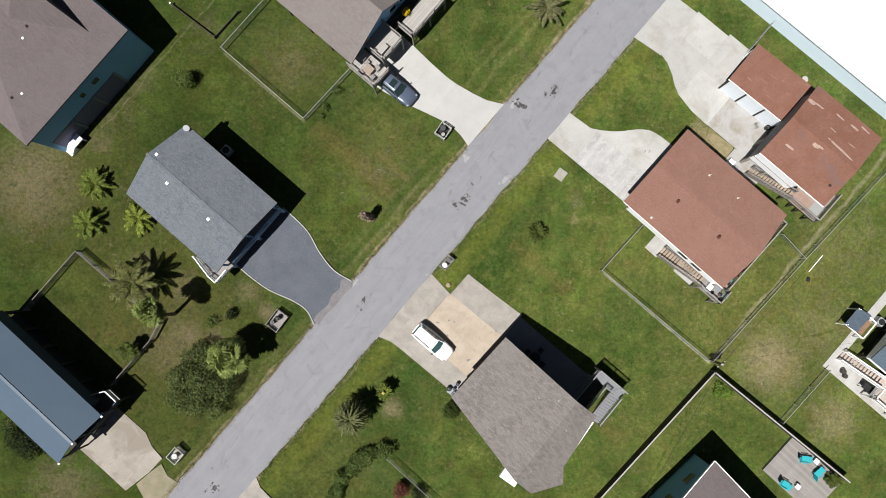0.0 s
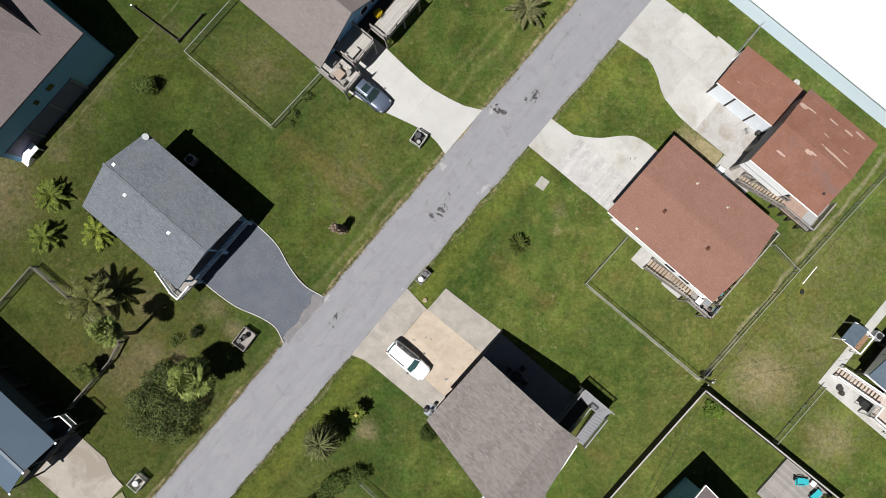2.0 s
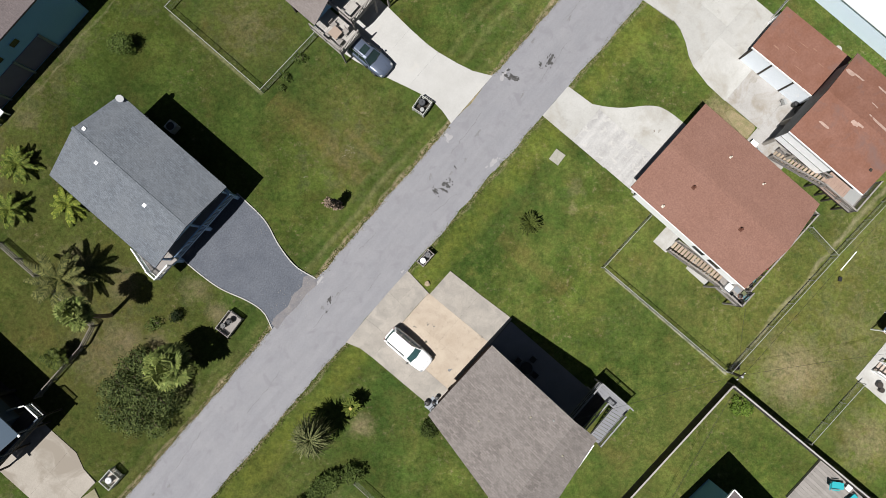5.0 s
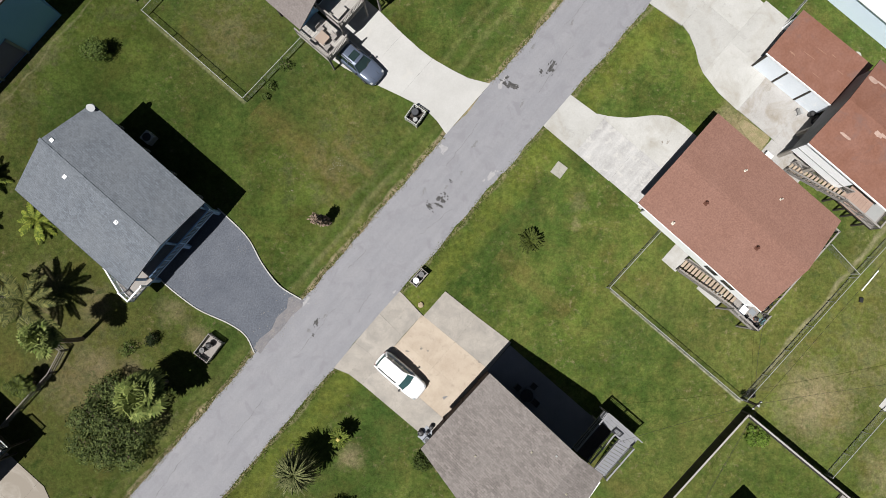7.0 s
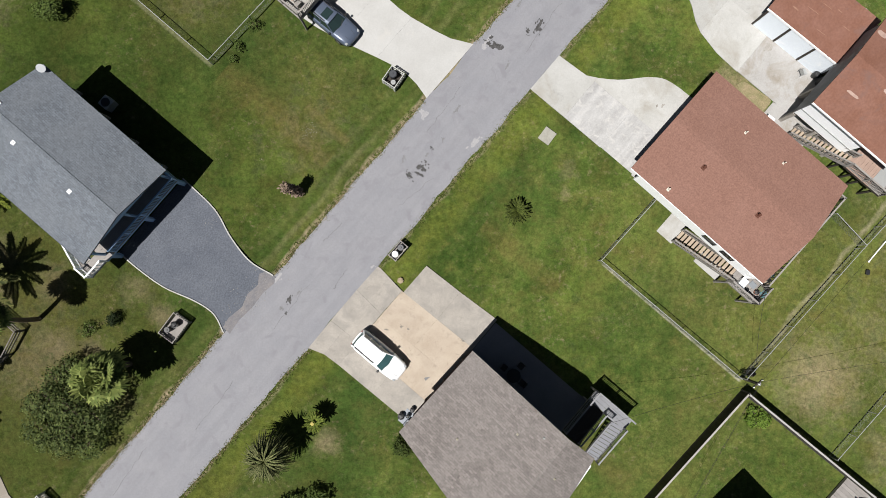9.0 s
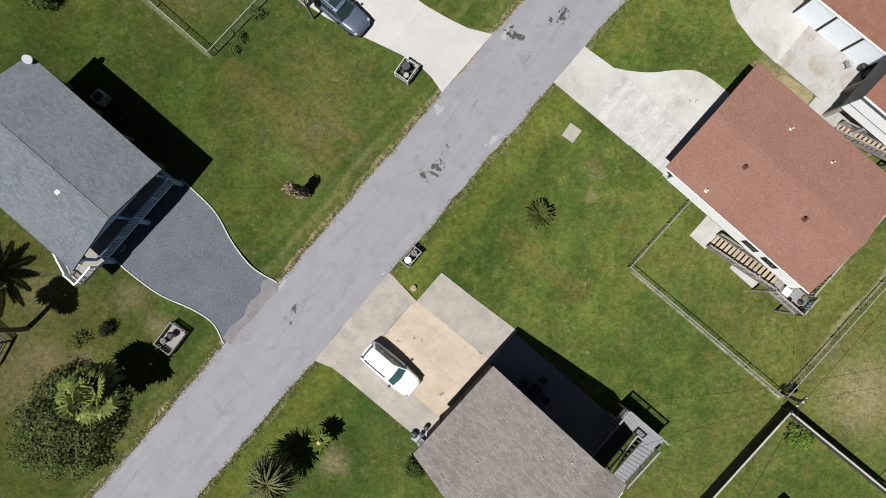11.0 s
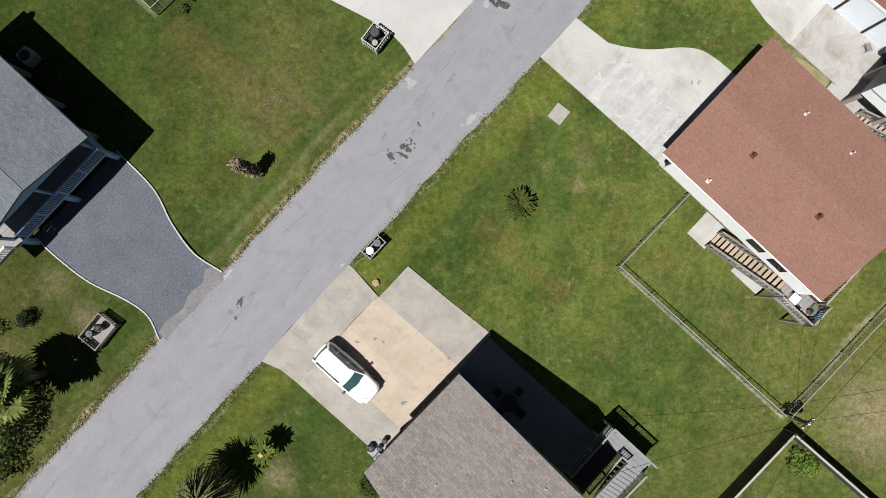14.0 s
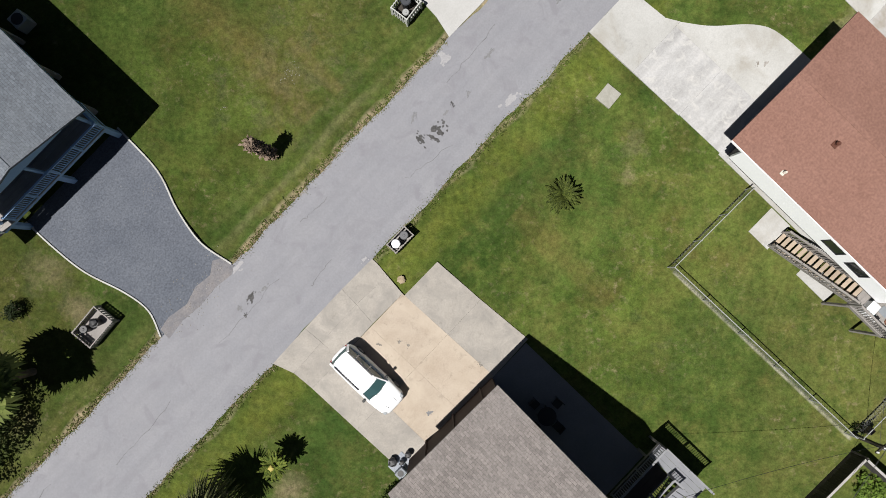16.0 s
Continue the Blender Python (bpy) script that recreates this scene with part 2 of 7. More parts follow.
# the strip at 35.9 paints a pale overhead wire onto the lawn colour
STRIPS = [(-28.7, 0.3, 0.7, (0.228, 0.2052, 0.1292), 8, 48), (35.9, 0.14, 0.3, (0.1824, 0.1672, 0.0988), -18, 14), (-2.4, 1.5, 0.55, (0.114, 0.1277, 0.0228), -60, 60), (-4.4, 0.7, 0.35, (0.04256, 0.06992, 0.0152), -20, 18), (5.08, 0.40, 0.9, (0.2736, 0.2204, 0.1444), -60, 60), (6.2, 0.35, 0.45, (0.152, 0.1444, 0.076), -9, 6), (-1.05, 0.25, 0.5, (0.228, 0.19, 0.1216), -60, 60), (6.0, 0.6, 0.3, (0.1292, 0.1216, 0.0456), -60, 60), (6.9, 0.7, 0.35, (0.04408, 0.06688, 0.0152), -60, 60), (8.0, 0.45, 0.5, (0.1368, 0.1444, 0.0532), 12, 40), (9.4, 0.4, 0.45, (0.1292, 0.1368, 0.0494), 10, 38), (7.4, 0.4, 0.3, (0.1216, 0.1216, 0.0456), -9, 10)]
CROSS_STRIPS = [(1.0, 1.7, 0.32, (0.135, 0.092, 0.034), 7.6, 19.0), (3.2, 0.6, 0.4, (0.13, 0.10, 0.04), 7.5, 12.0), (-3.0, 1.2, 0.35, (0.13, 0.088, 0.034), -27.0, -15.0), (5.2, 1.0, 0.3, (0.13, 0.088, 0.034), -13.0, -5.0), (9.08, 0.15, 0.8, (0.3192, 0.304, 0.2432), -28.8, -14.3), (0.75, 0.25, 0.5, (0.1976, 0.19, 0.114), 19.8, 31.4), (26.4, 1.5, 0.85, (0.228, 0.19, 0.114), -20.0, -13.5)]
DRYISH = [(-30.0, -8.0, 15.0, 0.85), (-16.0, 19.5, 7.0, 0.6), (-6.0, 12.0, 6.0, 0.55), (-40.0, 8.0, 12.0, 0.6), (36.0, -8.0, 15.0, 0.6), (24.0, -3.0, 10.0, 0.45), (22.0, -17.0, 9.0, 0.5), (-12.0, -23.0, 8.0, 0.4)]
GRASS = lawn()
ASPHALT = surface("weathered_asphalt", (0.2182, 0.2200, 0.2386), (0.2433, 0.2435, 0.2594), 0.55, 9.0, 0.07, 0.9, 0.3, stain=(0.208, 0.206, 0.224), stain_scale=0.8, stain_at=0.54, spec=0.2, streak=0.05)
GRAVEL = surface("grey_gravel", (0.0899, 0.0996, 0.1208), (0.1165, 0.1269, 0.1490), 0.5, 9.0, 0.32, 0.95, 0.6, stain=(0.17, 0.175, 0.187), stain_scale=4.5, stain_at=0.62, spec=0.15)
CONCRETE = surface("pale_concrete", (0.3705, 0.3662, 0.3474), (0.4414, 0.4386, 0.4228), 0.45, 12.0, 0.09, 0.85, 0.12, island=0.06, stain=(0.3116, 0.2926, 0.2546), stain_scale=0.4, stain_at=0.5, stain_soft=0.25, spots=0.25, spec=0.2)
CONCRETE_GREY = surface("weathered_concrete", (0.304, 0.2812, 0.2508), (0.3572, 0.3306, 0.2964), 0.6, 12.0, 0.10, 0.85, 0.12, island=0.06, stain=(0.25, 0.235, 0.215), stain_scale=0.7, stain_at=0.44, stain_soft=0.25, spots=0.25, spec=0.2)
CONCRETE_TAN = surface("tan_stained_concrete", (0.348, 0.287, 0.225), (0.407, 0.345, 0.280), 0.6, 12.0, 0.08, 0.85, 0.1, island=0.03, stain=(0.445, 0.381, 0.308), stain_scale=0.4, stain_at=0.42, stain_soft=0.25, spots=0.35, spec=0.2)
# patio concrete with part of the house's shade put into its colour
SHADED_SLAB = surface("shade_darkened_concrete", (0.1824, 0.1824, 0.19), (0.228, 0.228, 0.2356), 0.4, 12.0, 0.08, 0.85, 0.1, spec=0.2)
ROOF_GREY = shingles("blue_grey_shingles", (0.1307, 0.1459, 0.1672), (0.1482, 0.1611, 0.1786), 0.15, 0.30, 0.16)
ROOF_SLATE = shingles("slate_blue_shingles", (0.0874, 0.1178, 0.152), (0.1026, 0.133, 0.1634), 0.15, 0.3, 0.10)
ROOF_RED = shingles("red_brown_shingles", (0.218, 0.119, 0.092), (0.238, 0.134, 0.106), 0.16, 0.5, 0.04, joint=0.92)
ROOF_RUST = surface("rusted_red_metal_roofing", (0.1824, 0.08512, 0.05776), (0.2166, 0.1102, 0.08208), 0.7, 6.0, 0.15, 0.8, 0.15, stain=(0.165, 0.100, 0.086), stain_scale=0.3, stain_at=0.54, spec=0.2)
ROOF_TAN = shingles("tan_brown_shingles", (0.19, 0.171, 0.1611), (0.215, 0.197, 0.187), 0.16, 0.36, 0.20)
ROOF_MAUVE = shingles("mauve_brown_shingles", (0.140, 0.119, 0.120), (0.152, 0.131, 0.132), 0.15, 0.4, 0.08, joint=0.8)
ROOF_BROWN = shingles("grey_brown_shingles", (0.183, 0.162, 0.155), (0.195, 0.174, 0.167), 0.15, 0.4, 0.08, joint=0.8)
ROOF_BLUE = surface("blue_painted_metal_roofing", (0.0646, 0.0988, 0.1406), (0.07448, 0.1102, 0.152), 0.3, 8.0, 0.05, 0.5, 0.05, spec=0.4)
ROOF_WHITE = surface("white_metal_roofing", (0.76, 0.80, 0.84), (0.71, 0.76, 0.81), 0.3, 8.0, 0.03, 0.45, 0.03, spec=0.4)
WHITE_PAINT = surface("white_paint", (0.92, 0.935, 0.95), (0.89, 0.905, 0.92), 0.8, 15.0, 0.04, 0.6, 0.06)
PALE_BLUE = surface("pale_blue_siding", (0.2584, 0.4104, 0.6384), (0.2888, 0.4408, 0.6536), 0.8, 14.0, 0.05, 0.7, 0.1)
TEAL = surface("teal_painted_siding", (0.2100, 0.4410, 0.7000), (0.2310, 0.4690, 0.7280), 0.5, 12.0, 0.08, 0.7, 0.1)
TAN_WALL = surface("tan_painted_siding", (0.342, 0.3192, 0.2508), (0.304, 0.2812, 0.2204), 0.6, 12.0, 0.06, 0.75, 0.1)
# near-black for added panels that stand for shade, and for dark window frames
NEAR_BLACK = surface("near_black_fill", (0.0152, 0.01596, 0.01824), (0.0228, 0.0228, 0.02584), 0.8, 20.0, 0.2, 0.7, 0.05)
WOOD_GREY = surface("weathered_deck_wood", (0.228, 0.2128, 0.1991), (0.2812, 0.2622, 0.247), 1.2, 18.0, 0.12, 0.85, 0.2, island=0.1)
WOOD_PALE = surface("silvered_deck_wood", (0.3268, 0.3116, 0.2926), (0.38, 0.3648, 0.342), 1.2, 18.0, 0.12, 0.85, 0.2, island=0.1)
WOOD_TAN = surface("new_pine_boards", (0.3496, 0.2812, 0.2128), (0.4028, 0.3268, 0.2508), 1.0, 18.0, 0.10, 0.8, 0.15, island=0.12)
WOOD_DARK = surface("dark_wood", (0.038, 0.03192, 0.02736), (0.0532, 0.0456, 0.038), 1.0, 18.0, 0.15, 0.8, 0.2)
GALVANISED = plain("galvanised_steel", (0.3496, 0.3572, 0.3534), 0.5, 0.15)
BLACK_METAL = plain("black_painted_metal", (0.0152, 0.0152, 0.01672), 0.5)
WINDOW = glass_dark("dark_window_glass")

# ---- building tools ----
ROAD_ANGLE = 48.1
_u = Vector((math.cos(radians(ROAD_ANGLE)), math.sin(radians(ROAD_ANGLE))))
_n = Vector((-_u.y, _u.x))


def at(s, d, z=0.0, turn=0.0):
    """A pose s metres along the road and d metres to its left, turned with the road."""
    q = _u * s + _n * d
    return pose(q.x, q.y, z, 0, 0, ROAD_ANGLE + turn)


def part(name, bm, material, parent, label="", smooth=False):
    """Links a bmesh as one mesh object under a thing or a part."""
    bmesh.ops.recalc_face_normals(bm, faces=bm.faces[:])
    me = bpy.data.meshes.new(name)
    bm.to_mesh(me)
    bm.free()
    for m in material if isinstance(material, (list, tuple)) else (material,):
        me.materials.append(m)
    if smooth:
        me.shade_smooth()
    ob = new(name, me)
    ob.parent = parent
    return tagged(ob, label)


def again(name, ob, m, parent):
    """Another part on the same mesh, at the pose m under its parent."""
    o = new(name, ob.data)
    o.parent = parent
    o.matrix_basis = m
    return o


def thing(name, m, label, category, group="", kind=""):
    e = new(name)
    e.matrix_basis = m
    e.empty_display_size = 0.2
    return tagged(e, label, category, group, kind)


def box(bm, x0, x1, y0, y1, z0, z1, m=None, bevel=0.0, mat=0):
    v = [bm.verts.new((x, y, z)) for z in (z0, z1) for y in (y0, y1) for x in (x0, x1)]
    f = [bm.faces.new([v[i] for i in q]) for q in ((0, 2, 3, 1), (4, 5, 7, 6), (0, 1, 5, 4), (2, 6, 7, 3), (0, 4, 6, 2), (1, 3, 7, 5))]
    for k in f:
        k.material_index = mat
    if bevel:
        r = bmesh.ops.bevel(bm, geom=list({e for k in f for e in k.edges}), offset=bevel, segments=1, affect="EDGES")
        v = list({q for k in r["faces"] for q in k.verts} | {q for q in v if q.is_valid})
    if m is not None:
        bmesh.ops.transform(bm, matrix=m, verts=v)
    return bm


def cyl(bm, p, q, r0, r1=None, n=8, cap=True):
    p, q = Vector(p), Vector(q)
    r1 = r0 if r1 is None else r1
    t = (q - p).to_track_quat("Z", "Y").to_matrix()
    ring = []
    for c, r in ((p, r0), (q, r1)):
        ring.append([bm.verts.new(c + t @ Vector((r * math.cos(2 * math.pi * i / n), r * math.sin(2 * math.pi * i / n), 0))) for i in range(n)])
    for i in range(n):
        bm.faces.new((ring[0][i], ring[0][(i + 1) % n], ring[1][(i + 1) % n], ring[1][i]))
    if cap:
        bm.faces.new(ring[0][::-1]); bm.faces.new(ring[1])
    return bm


def prism(bm, poly, z0, z1, mat=0):
    """A slab over a plan outline; z1 may be a function of (x, y)."""
    top = z1 if callable(z1) else (lambda x, y: z1)
    a = [bm.verts.new((x, y, z0)) for x, y in poly]
    b = [bm.verts.new((x, y, top(x, y))) for x, y in poly]
    k = len(poly)
    fs = [bm.faces.new(a[::-1]), bm.faces.new(b)] + [bm.faces.new((a[i], a[(i + 1) % k], b[(i + 1) % k], b[i])) for i in range(k)]
    for f in fs:
        f.material_index = mat
    return bm


def bar(bm, p, q, w, h):
    """A squared bar of width w and height h from p to q."""
    p, q = Vector(p), Vector(q)
    d = (q - p).normalized()
    side = d.cross(Vector((0, 0, 1)))
    side = side.normalized() if side.length > 1e-4 else Vector((1, 0, 0))
    up = side.cross(d)
    v = [bm.verts.new(c + side * sx * w / 2 + up * sz * h / 2) for c in (p, q) for sx, sz in ((-1, -1), (1, -1), (1, 1), (-1, 1))]
    for f in ((0, 3, 2, 1), (4, 5, 6, 7), (0, 1, 5, 4), (1, 2, 6, 5), (2, 3, 7, 6), (3, 0, 4, 7)):
        bm.faces.new([v[i] for i in f])
    return bm


def blob(bm, c, r, rough=0.25, seed=0, sub=2, squash=1.0):
    b = bmesh.new()
    bmesh.ops.create_icosphere(b, subdivisions=sub, radius=1.0)
    vs = {}
    for v in b.verts:
        k = 1 + rough * noise.noise(v.co * 2.1 + Vector((seed * 7.3, seed * 1.7, 0)))
        vs[v] = bm.verts.new(Vector(c) + Vector((v.co.x * r * k, v.co.y * r * k, v.co.z * r * k * squash)))
    for f in b.faces:
        bm.faces.new([vs[v] for v in f.verts])
    b.free()
    return bm


def smooth_line(pts, steps=6):
    """Points along a Catmull-Rom curve through pts."""
    p = [Vector(q) for q in pts]
    p = [p[0] * 2 - p[1]] + p + [p[-1] * 2 - p[-2]]
    out = []
    for i in range(1, len(p) - 2):
        for k in range(steps):
            t = k / steps
            a, b, c, d = p[i - 1], p[i], p[i + 1], p[i + 2]
            out.append(0.5 * ((2 * b) + (c - a) * t + (2 * a - 5 * b + 4 * c - d) * t * t + (3 * b - a - 3 * c + d) * t ** 3))
    return [tuple(q) for q in out] + [tuple(p[-2])]

# ---- ground, road, driveways ----
def swale(s, d):
    """The lawn's level: a shallow drain along both sides of the road."""
    z = 0.0
    for c in (-3.6, 7.6):
        z -= 0.10 * math.exp(-((d - c) / 1.1) ** 2)
    return z


def build_ground():
    bm = bmesh.new()
    line = [-2500, -600, -150] + [-62 + 1.55 * i for i in range(81)] + [150, 600, 2500]
    grid = {}
    for i, s in enumerate(line):
        for j, d in enumerate(line):
            q = _u * s + _n * d
            inside = abs(s) < 70 and abs(d) < 70
            z = (swale(s, d) + 0.03 * noise.noise((s * 0.25, d * 0.25, 0)) - 0.03) if inside else -0.06
            grid[i, j] = bm.verts.new((q.x, q.y, z))
    for i in range(len(line) - 1):
        for j in range(len(line) - 1):
            bm.faces.new((grid[i, j], grid[i + 1, j], grid[i + 1, j + 1], grid[i, j + 1]))
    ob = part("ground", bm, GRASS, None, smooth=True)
    tagged(ob, "mown green lawn with dry straw-coloured patches", "lawn", kind="structure")


ROAD_L, ROAD_R = 4.95, -0.88


def build_road():
    random.seed(4)
    bm = bmesh.new()
    rows = []
    for i in range(-130, 131):
        s = i * 0.5
        wl = ROAD_L + 0.24 * noise.noise((s * 0.35, 0, 3)) + 0.10 * noise.noise((s * 1.3, 0, 5)) + random.uniform(-0.03, 0.03)
        wr = ROAD_R + 0.25 * noise.noise((s * 0.3, 9, 3)) + 0.10 * noise.noise((s * 1.2, 9, 5)) + random.uniform(-0.03, 0.03)
        rows.append([bm.verts.new((s, d, z)) for d, z in ((wr, -0.12), (wr, 0.008), (wr + 0.25, 0.02), (2.0, 0.06), (wl - 0.25, 0.02), (wl, 0.008), (wl, -0.12))])
    for a, b in zip(rows, rows[1:]):
        for k in range(6):
            bm.faces.new((a[k], b[k], b[k + 1], a[k + 1]))
    ob = part("road", bm, ASPHALT, None)
    ob.matrix_basis = at(0, 0)
    tagged(ob, "light grey weathered asphalt road with ragged edges", "road", kind="structure")


build_ground()
build_road()


def drive(name, m, label, panels, z0=-0.15, z1=0.035):
    """A driveway: panels of (outline in road metres, material), each a slab of its own with an open joint."""
    t = thing(name, at(0, 0), label, "driveway", kind="structure")
    for outline, mat in panels:
        c = sum((Vector(p) for p in outline), Vector((0, 0))) / len(outline)
        poly = []
        for p in outline:
            v = Vector(p) - c
            poly.append(tuple(c + v * (1 - 0.004 / max(v.length, 0.3))))
        part("slab", prism(bmesh.new(), poly, z0, z1), mat, t)
    return t


def rect(s0, s1, d0, d1):
    return [(s0, d0), (s1, d0), (s1, d1), (s0, d1)]


# beside the white car: grey apron and side panels, tan middle
drive("driveway_1", None, "concrete driveway of grey and tan-stained slabs", [
    ([(-11.3, -0.9), (-8.5, -0.82), (-8.4, -2.1), (-10.85, -2.2)], CONCRETE_GREY),
    ([(-10.85, -2.2), (-8.4, -2.1), (-8.4, -3.6), (-10.75, -3.6)], CONCRETE_GREY),
    ([(-8.5, -0.82), (-5.3, -0.8), (-5.35, -2.05), (-8.4, -2.1)], CONCRETE_GREY),
    ([(-8.4, -2.1), (-5.35, -2.05), (-5.5, -3.55), (-8.4, -3.6)], CONCRETE_GREY),
    ([(-5.3, -0.8), (-2.75, -0.85), (-2.75, -1.3), (-2.85, -2.2), (-5.35, -2.05)], CONCRETE_GREY),
    ([(-5.35, -2.05), (-2.85, -2.2), (-3.0, -3.6), (-5.5, -3.55)], CONCRETE_GREY),
    ([(-10.75, -3.6), (-8.45, -3.6), (-8.4, -7.2), (-10.68, -7.2)], CONCRETE_GREY), ([(-10.68, -7.2), (-8.4, -7.2), (-8.4, -10.9), (-10.6, -10.9)], CONCRETE_GREY),
    ([(-8.45, -3.6), (-5.75, -3.58), (-5.7, -7.2), (-8.4, -7.2)], CONCRETE_TAN), (rect(-8.4, -5.7, -10.9, -7.2), CONCRETE_TAN),
    ([(-5.75, -3.58), (-3.0, -3.6), (-2.9, -7.2), (-5.7, -7.2)], CONCRETE_TAN), ([(-5.7, -7.2), (-2.9, -7.2), (-2.8, -10.9), (-5.7, -10.9)], CONCRETE_TAN),
    ([(-3.0, -3.75), (-0.2, -3.78), (-0.05, -7.2), (-2.9, -7.2)], CONCRETE_GREY), ([(-2.9, -7.2), (-0.05, -7.2), (0.2, -10.85), (-2.8, -10.9)], CONCRETE_GREY)])
# to the red house
WASHED = surface("whitewashed_concrete", (0.3666, 0.3619, 0.3555), (0.4304, 0.4270, 0.4231), 0.9, 10.0, 0.12, 0.85, 0.12, island=0.03, stain=(0.50, 0.49, 0.47), stain_scale=1.6, stain_at=0.52, stain_soft=0.16, spots=0.2, spec=0.2, streak=0.16)
_c = smooth_line([(19.7, -1.0), (19.85, -3.4), (21.2, -5.7), (23.2, -7.7), (23.9, -9.4), (24.0, -13.4)], 5)
drive("driveway_2", None, "pale concrete driveway with a curved side lobe", [
    ([(16.05, -0.85)] + [p for p in [(19.65, -0.85), (19.75, -2.2), (19.85, -3.6), (20.3, -4.4)]] + [(16.1, -4.4)], CONCRETE),
    (rect(16.1, 19.9, -8.2, -4.4), WASHED), (rect(16.15, 19.9, -13.5, -8.2), WASHED),
    ([(19.9, -13.5), (19.9, -4.4), (20.28, -4.4)] + [p for p in _c if p[0] > 20.5] , CONCRETE)])
# to the carport
CONCRETE_WARM = surface("brown_stained_concrete", (0.3391, 0.3288, 0.3138), (0.4022, 0.3945, 0.3856), 0.6, 12.0, 0.1, 0.85, 0.12, stain=(0.255, 0.222, 0.178), stain_scale=0.45, stain_at=0.47, stain_soft=0.25, spots=0.3, spec=0.2)
drive("driveway_3", None, "wide pale concrete driveway that curves to a carport", [
    ([(30.2, -0.8), (36.0, -0.8), (36.4, -1.6), (36.5, -4.2), (30.55, -4.2), (30.5, -3.4)], CONCRETE),
    ([(30.65, -4.2), (33.4, -4.2), (33.4, -8.3), (28.55, -8.3), (29.0, -7.4), (29.75, -6.4), (30.4, -5.2)], CONCRETE),
    (rect(33.4, 36.7, -8.3, -4.2), CONCRETE), (rect(32.2, 37.0, -12.6, -8.3), CONCRETE),
    ([(28.55, -8.3), (32.2, -8.3), (32.2, -12.6), (28.0, -12.6), (28.1, -10.4)], CONCRETE),
    (rect(26.3, 28.0, -20.5, -16.4), CONCRETE_WARM), (rect(28.05, 32.2, -16.6, -12.6), CONCRETE_WARM), (rect(28.0, 32.2, -20.5, -16.6), CONCRETE_WARM), (rect(32.2, 37.0, -18.0, -12.6), CONCRETE)])
# under the dark car
BRIGHT_SLAB = surface("bright_concrete", (0.3933, 0.3894, 0.3758), (0.4444, 0.4415, 0.4301), 0.5, 12.0, 0.07, 0.85, 0.1, island=0.03, stain=(0.456, 0.4446, 0.4218), stain_scale=0.6, stain_at=0.6, spec=0.2)
drive("driveway_4", None, "bright concrete driveway flaring to the road", [
    ([(10.05, 5.0), (10.4, 6.4), (10.5, 7.6), (10.3, 8.8), (9.95, 10.2), (14.25, 10.2), (14.6, 8.3), (15.0, 6.7), (15.85, 5.0)], BRIGHT_SLAB),
    ([(9.95, 10.2), (9.45, 12.0), (9.05, 13.6), (14.2, 13.6), (14.15, 11.5), (14.25, 10.2)], BRIGHT_SLAB),
    ([(9.05, 13.6), (8.65, 15.4), (8.45, 17.2), (8.45, 19.4), (14.4, 19.4), (14.4, 16.5), (14.2, 13.6)], BRIGHT_SLAB)])
# pad with a broken apron
STAINED = surface("mould_stained_concrete", (0.2888, 0.266, 0.2318), (0.3496, 0.3192, 0.2812), 0.5, 12.0, 0.1, 0.85, 0.12, stain=(0.2432, 0.2166, 0.1824), stain_scale=0.3, stain_at=0.47, spec=0.2)
drive("driveway_5", None, "stained concrete pad with a broken gravel apron", [
    ([(-40.6, 8.6), (-37.6, 8.0), (-37.6, 11.6), (-40.55, 11.6)], STAINED), ([(-37.6, 8.0), (-35.6, 7.9), (-35.4, 9.5), (-34.75, 11.0), (-34.75, 11.6), (-37.6, 11.6)], STAINED),
    (rect(-40.55, -37.6, 11.6, 15.6), STAINED), (rect(-37.6, -34.75, 11.6, 15.6), STAINED)])
drive("driveway_6", None, "weathered concrete driveway edge by the road", [
    ([(-35.6, -0.8), (-30.6, -0.8), (-31.1, -1.8), (-31.3, -4.2), (-35.6, -4.2)], CONCRETE_GREY), (rect(-35.6, -31.3, -12.0, -4.2), CONCRETE_GREY)])
_b = bmesh.new()
random.seed(9)
prism(_b, [(-40.2 + 0.2 * random.random(), 4.8), (-36.4, 4.75), (-36.6, 6.3), (-36.1, 7.6), (-37.6, 7.95), (-39.4, 8.2), (-39.9, 6.8)], -0.15, 0.012)
tagged(part("gravel_apron", _b, surface("sandy_gravel", (0.2736, 0.2356, 0.1748), (0.19, 0.1824, 0.114), 0.9, 14, 0.2, 0.95, 0.4), None), "sandy broken gravel apron beside the road", "gravel", kind="structure").matrix_basis = at(0, 0)

# bare dirt between the red house and the carport drive
_b = prism(bmesh.new(), smooth_line([(27.2, -13.3), (27.75, -13.6), (27.95, -14.9), (27.98, -16.2), (27.0, -16.25), (26.6, -16.2), (26.7, -15.0), (26.9, -14.0)], 3), -0.1, 0.012)
tagged(part("dirt_strip", _b, surface("yellow_bare_dirt", (0.30, 0.235, 0.145), (0.17, 0.165, 0.075), 1.6, 14, 0.3, 0.95, 0.4), None), "bare yellow dirt strip beside a driveway", "dirt", kind="structure").matrix_basis = at(0, 0)

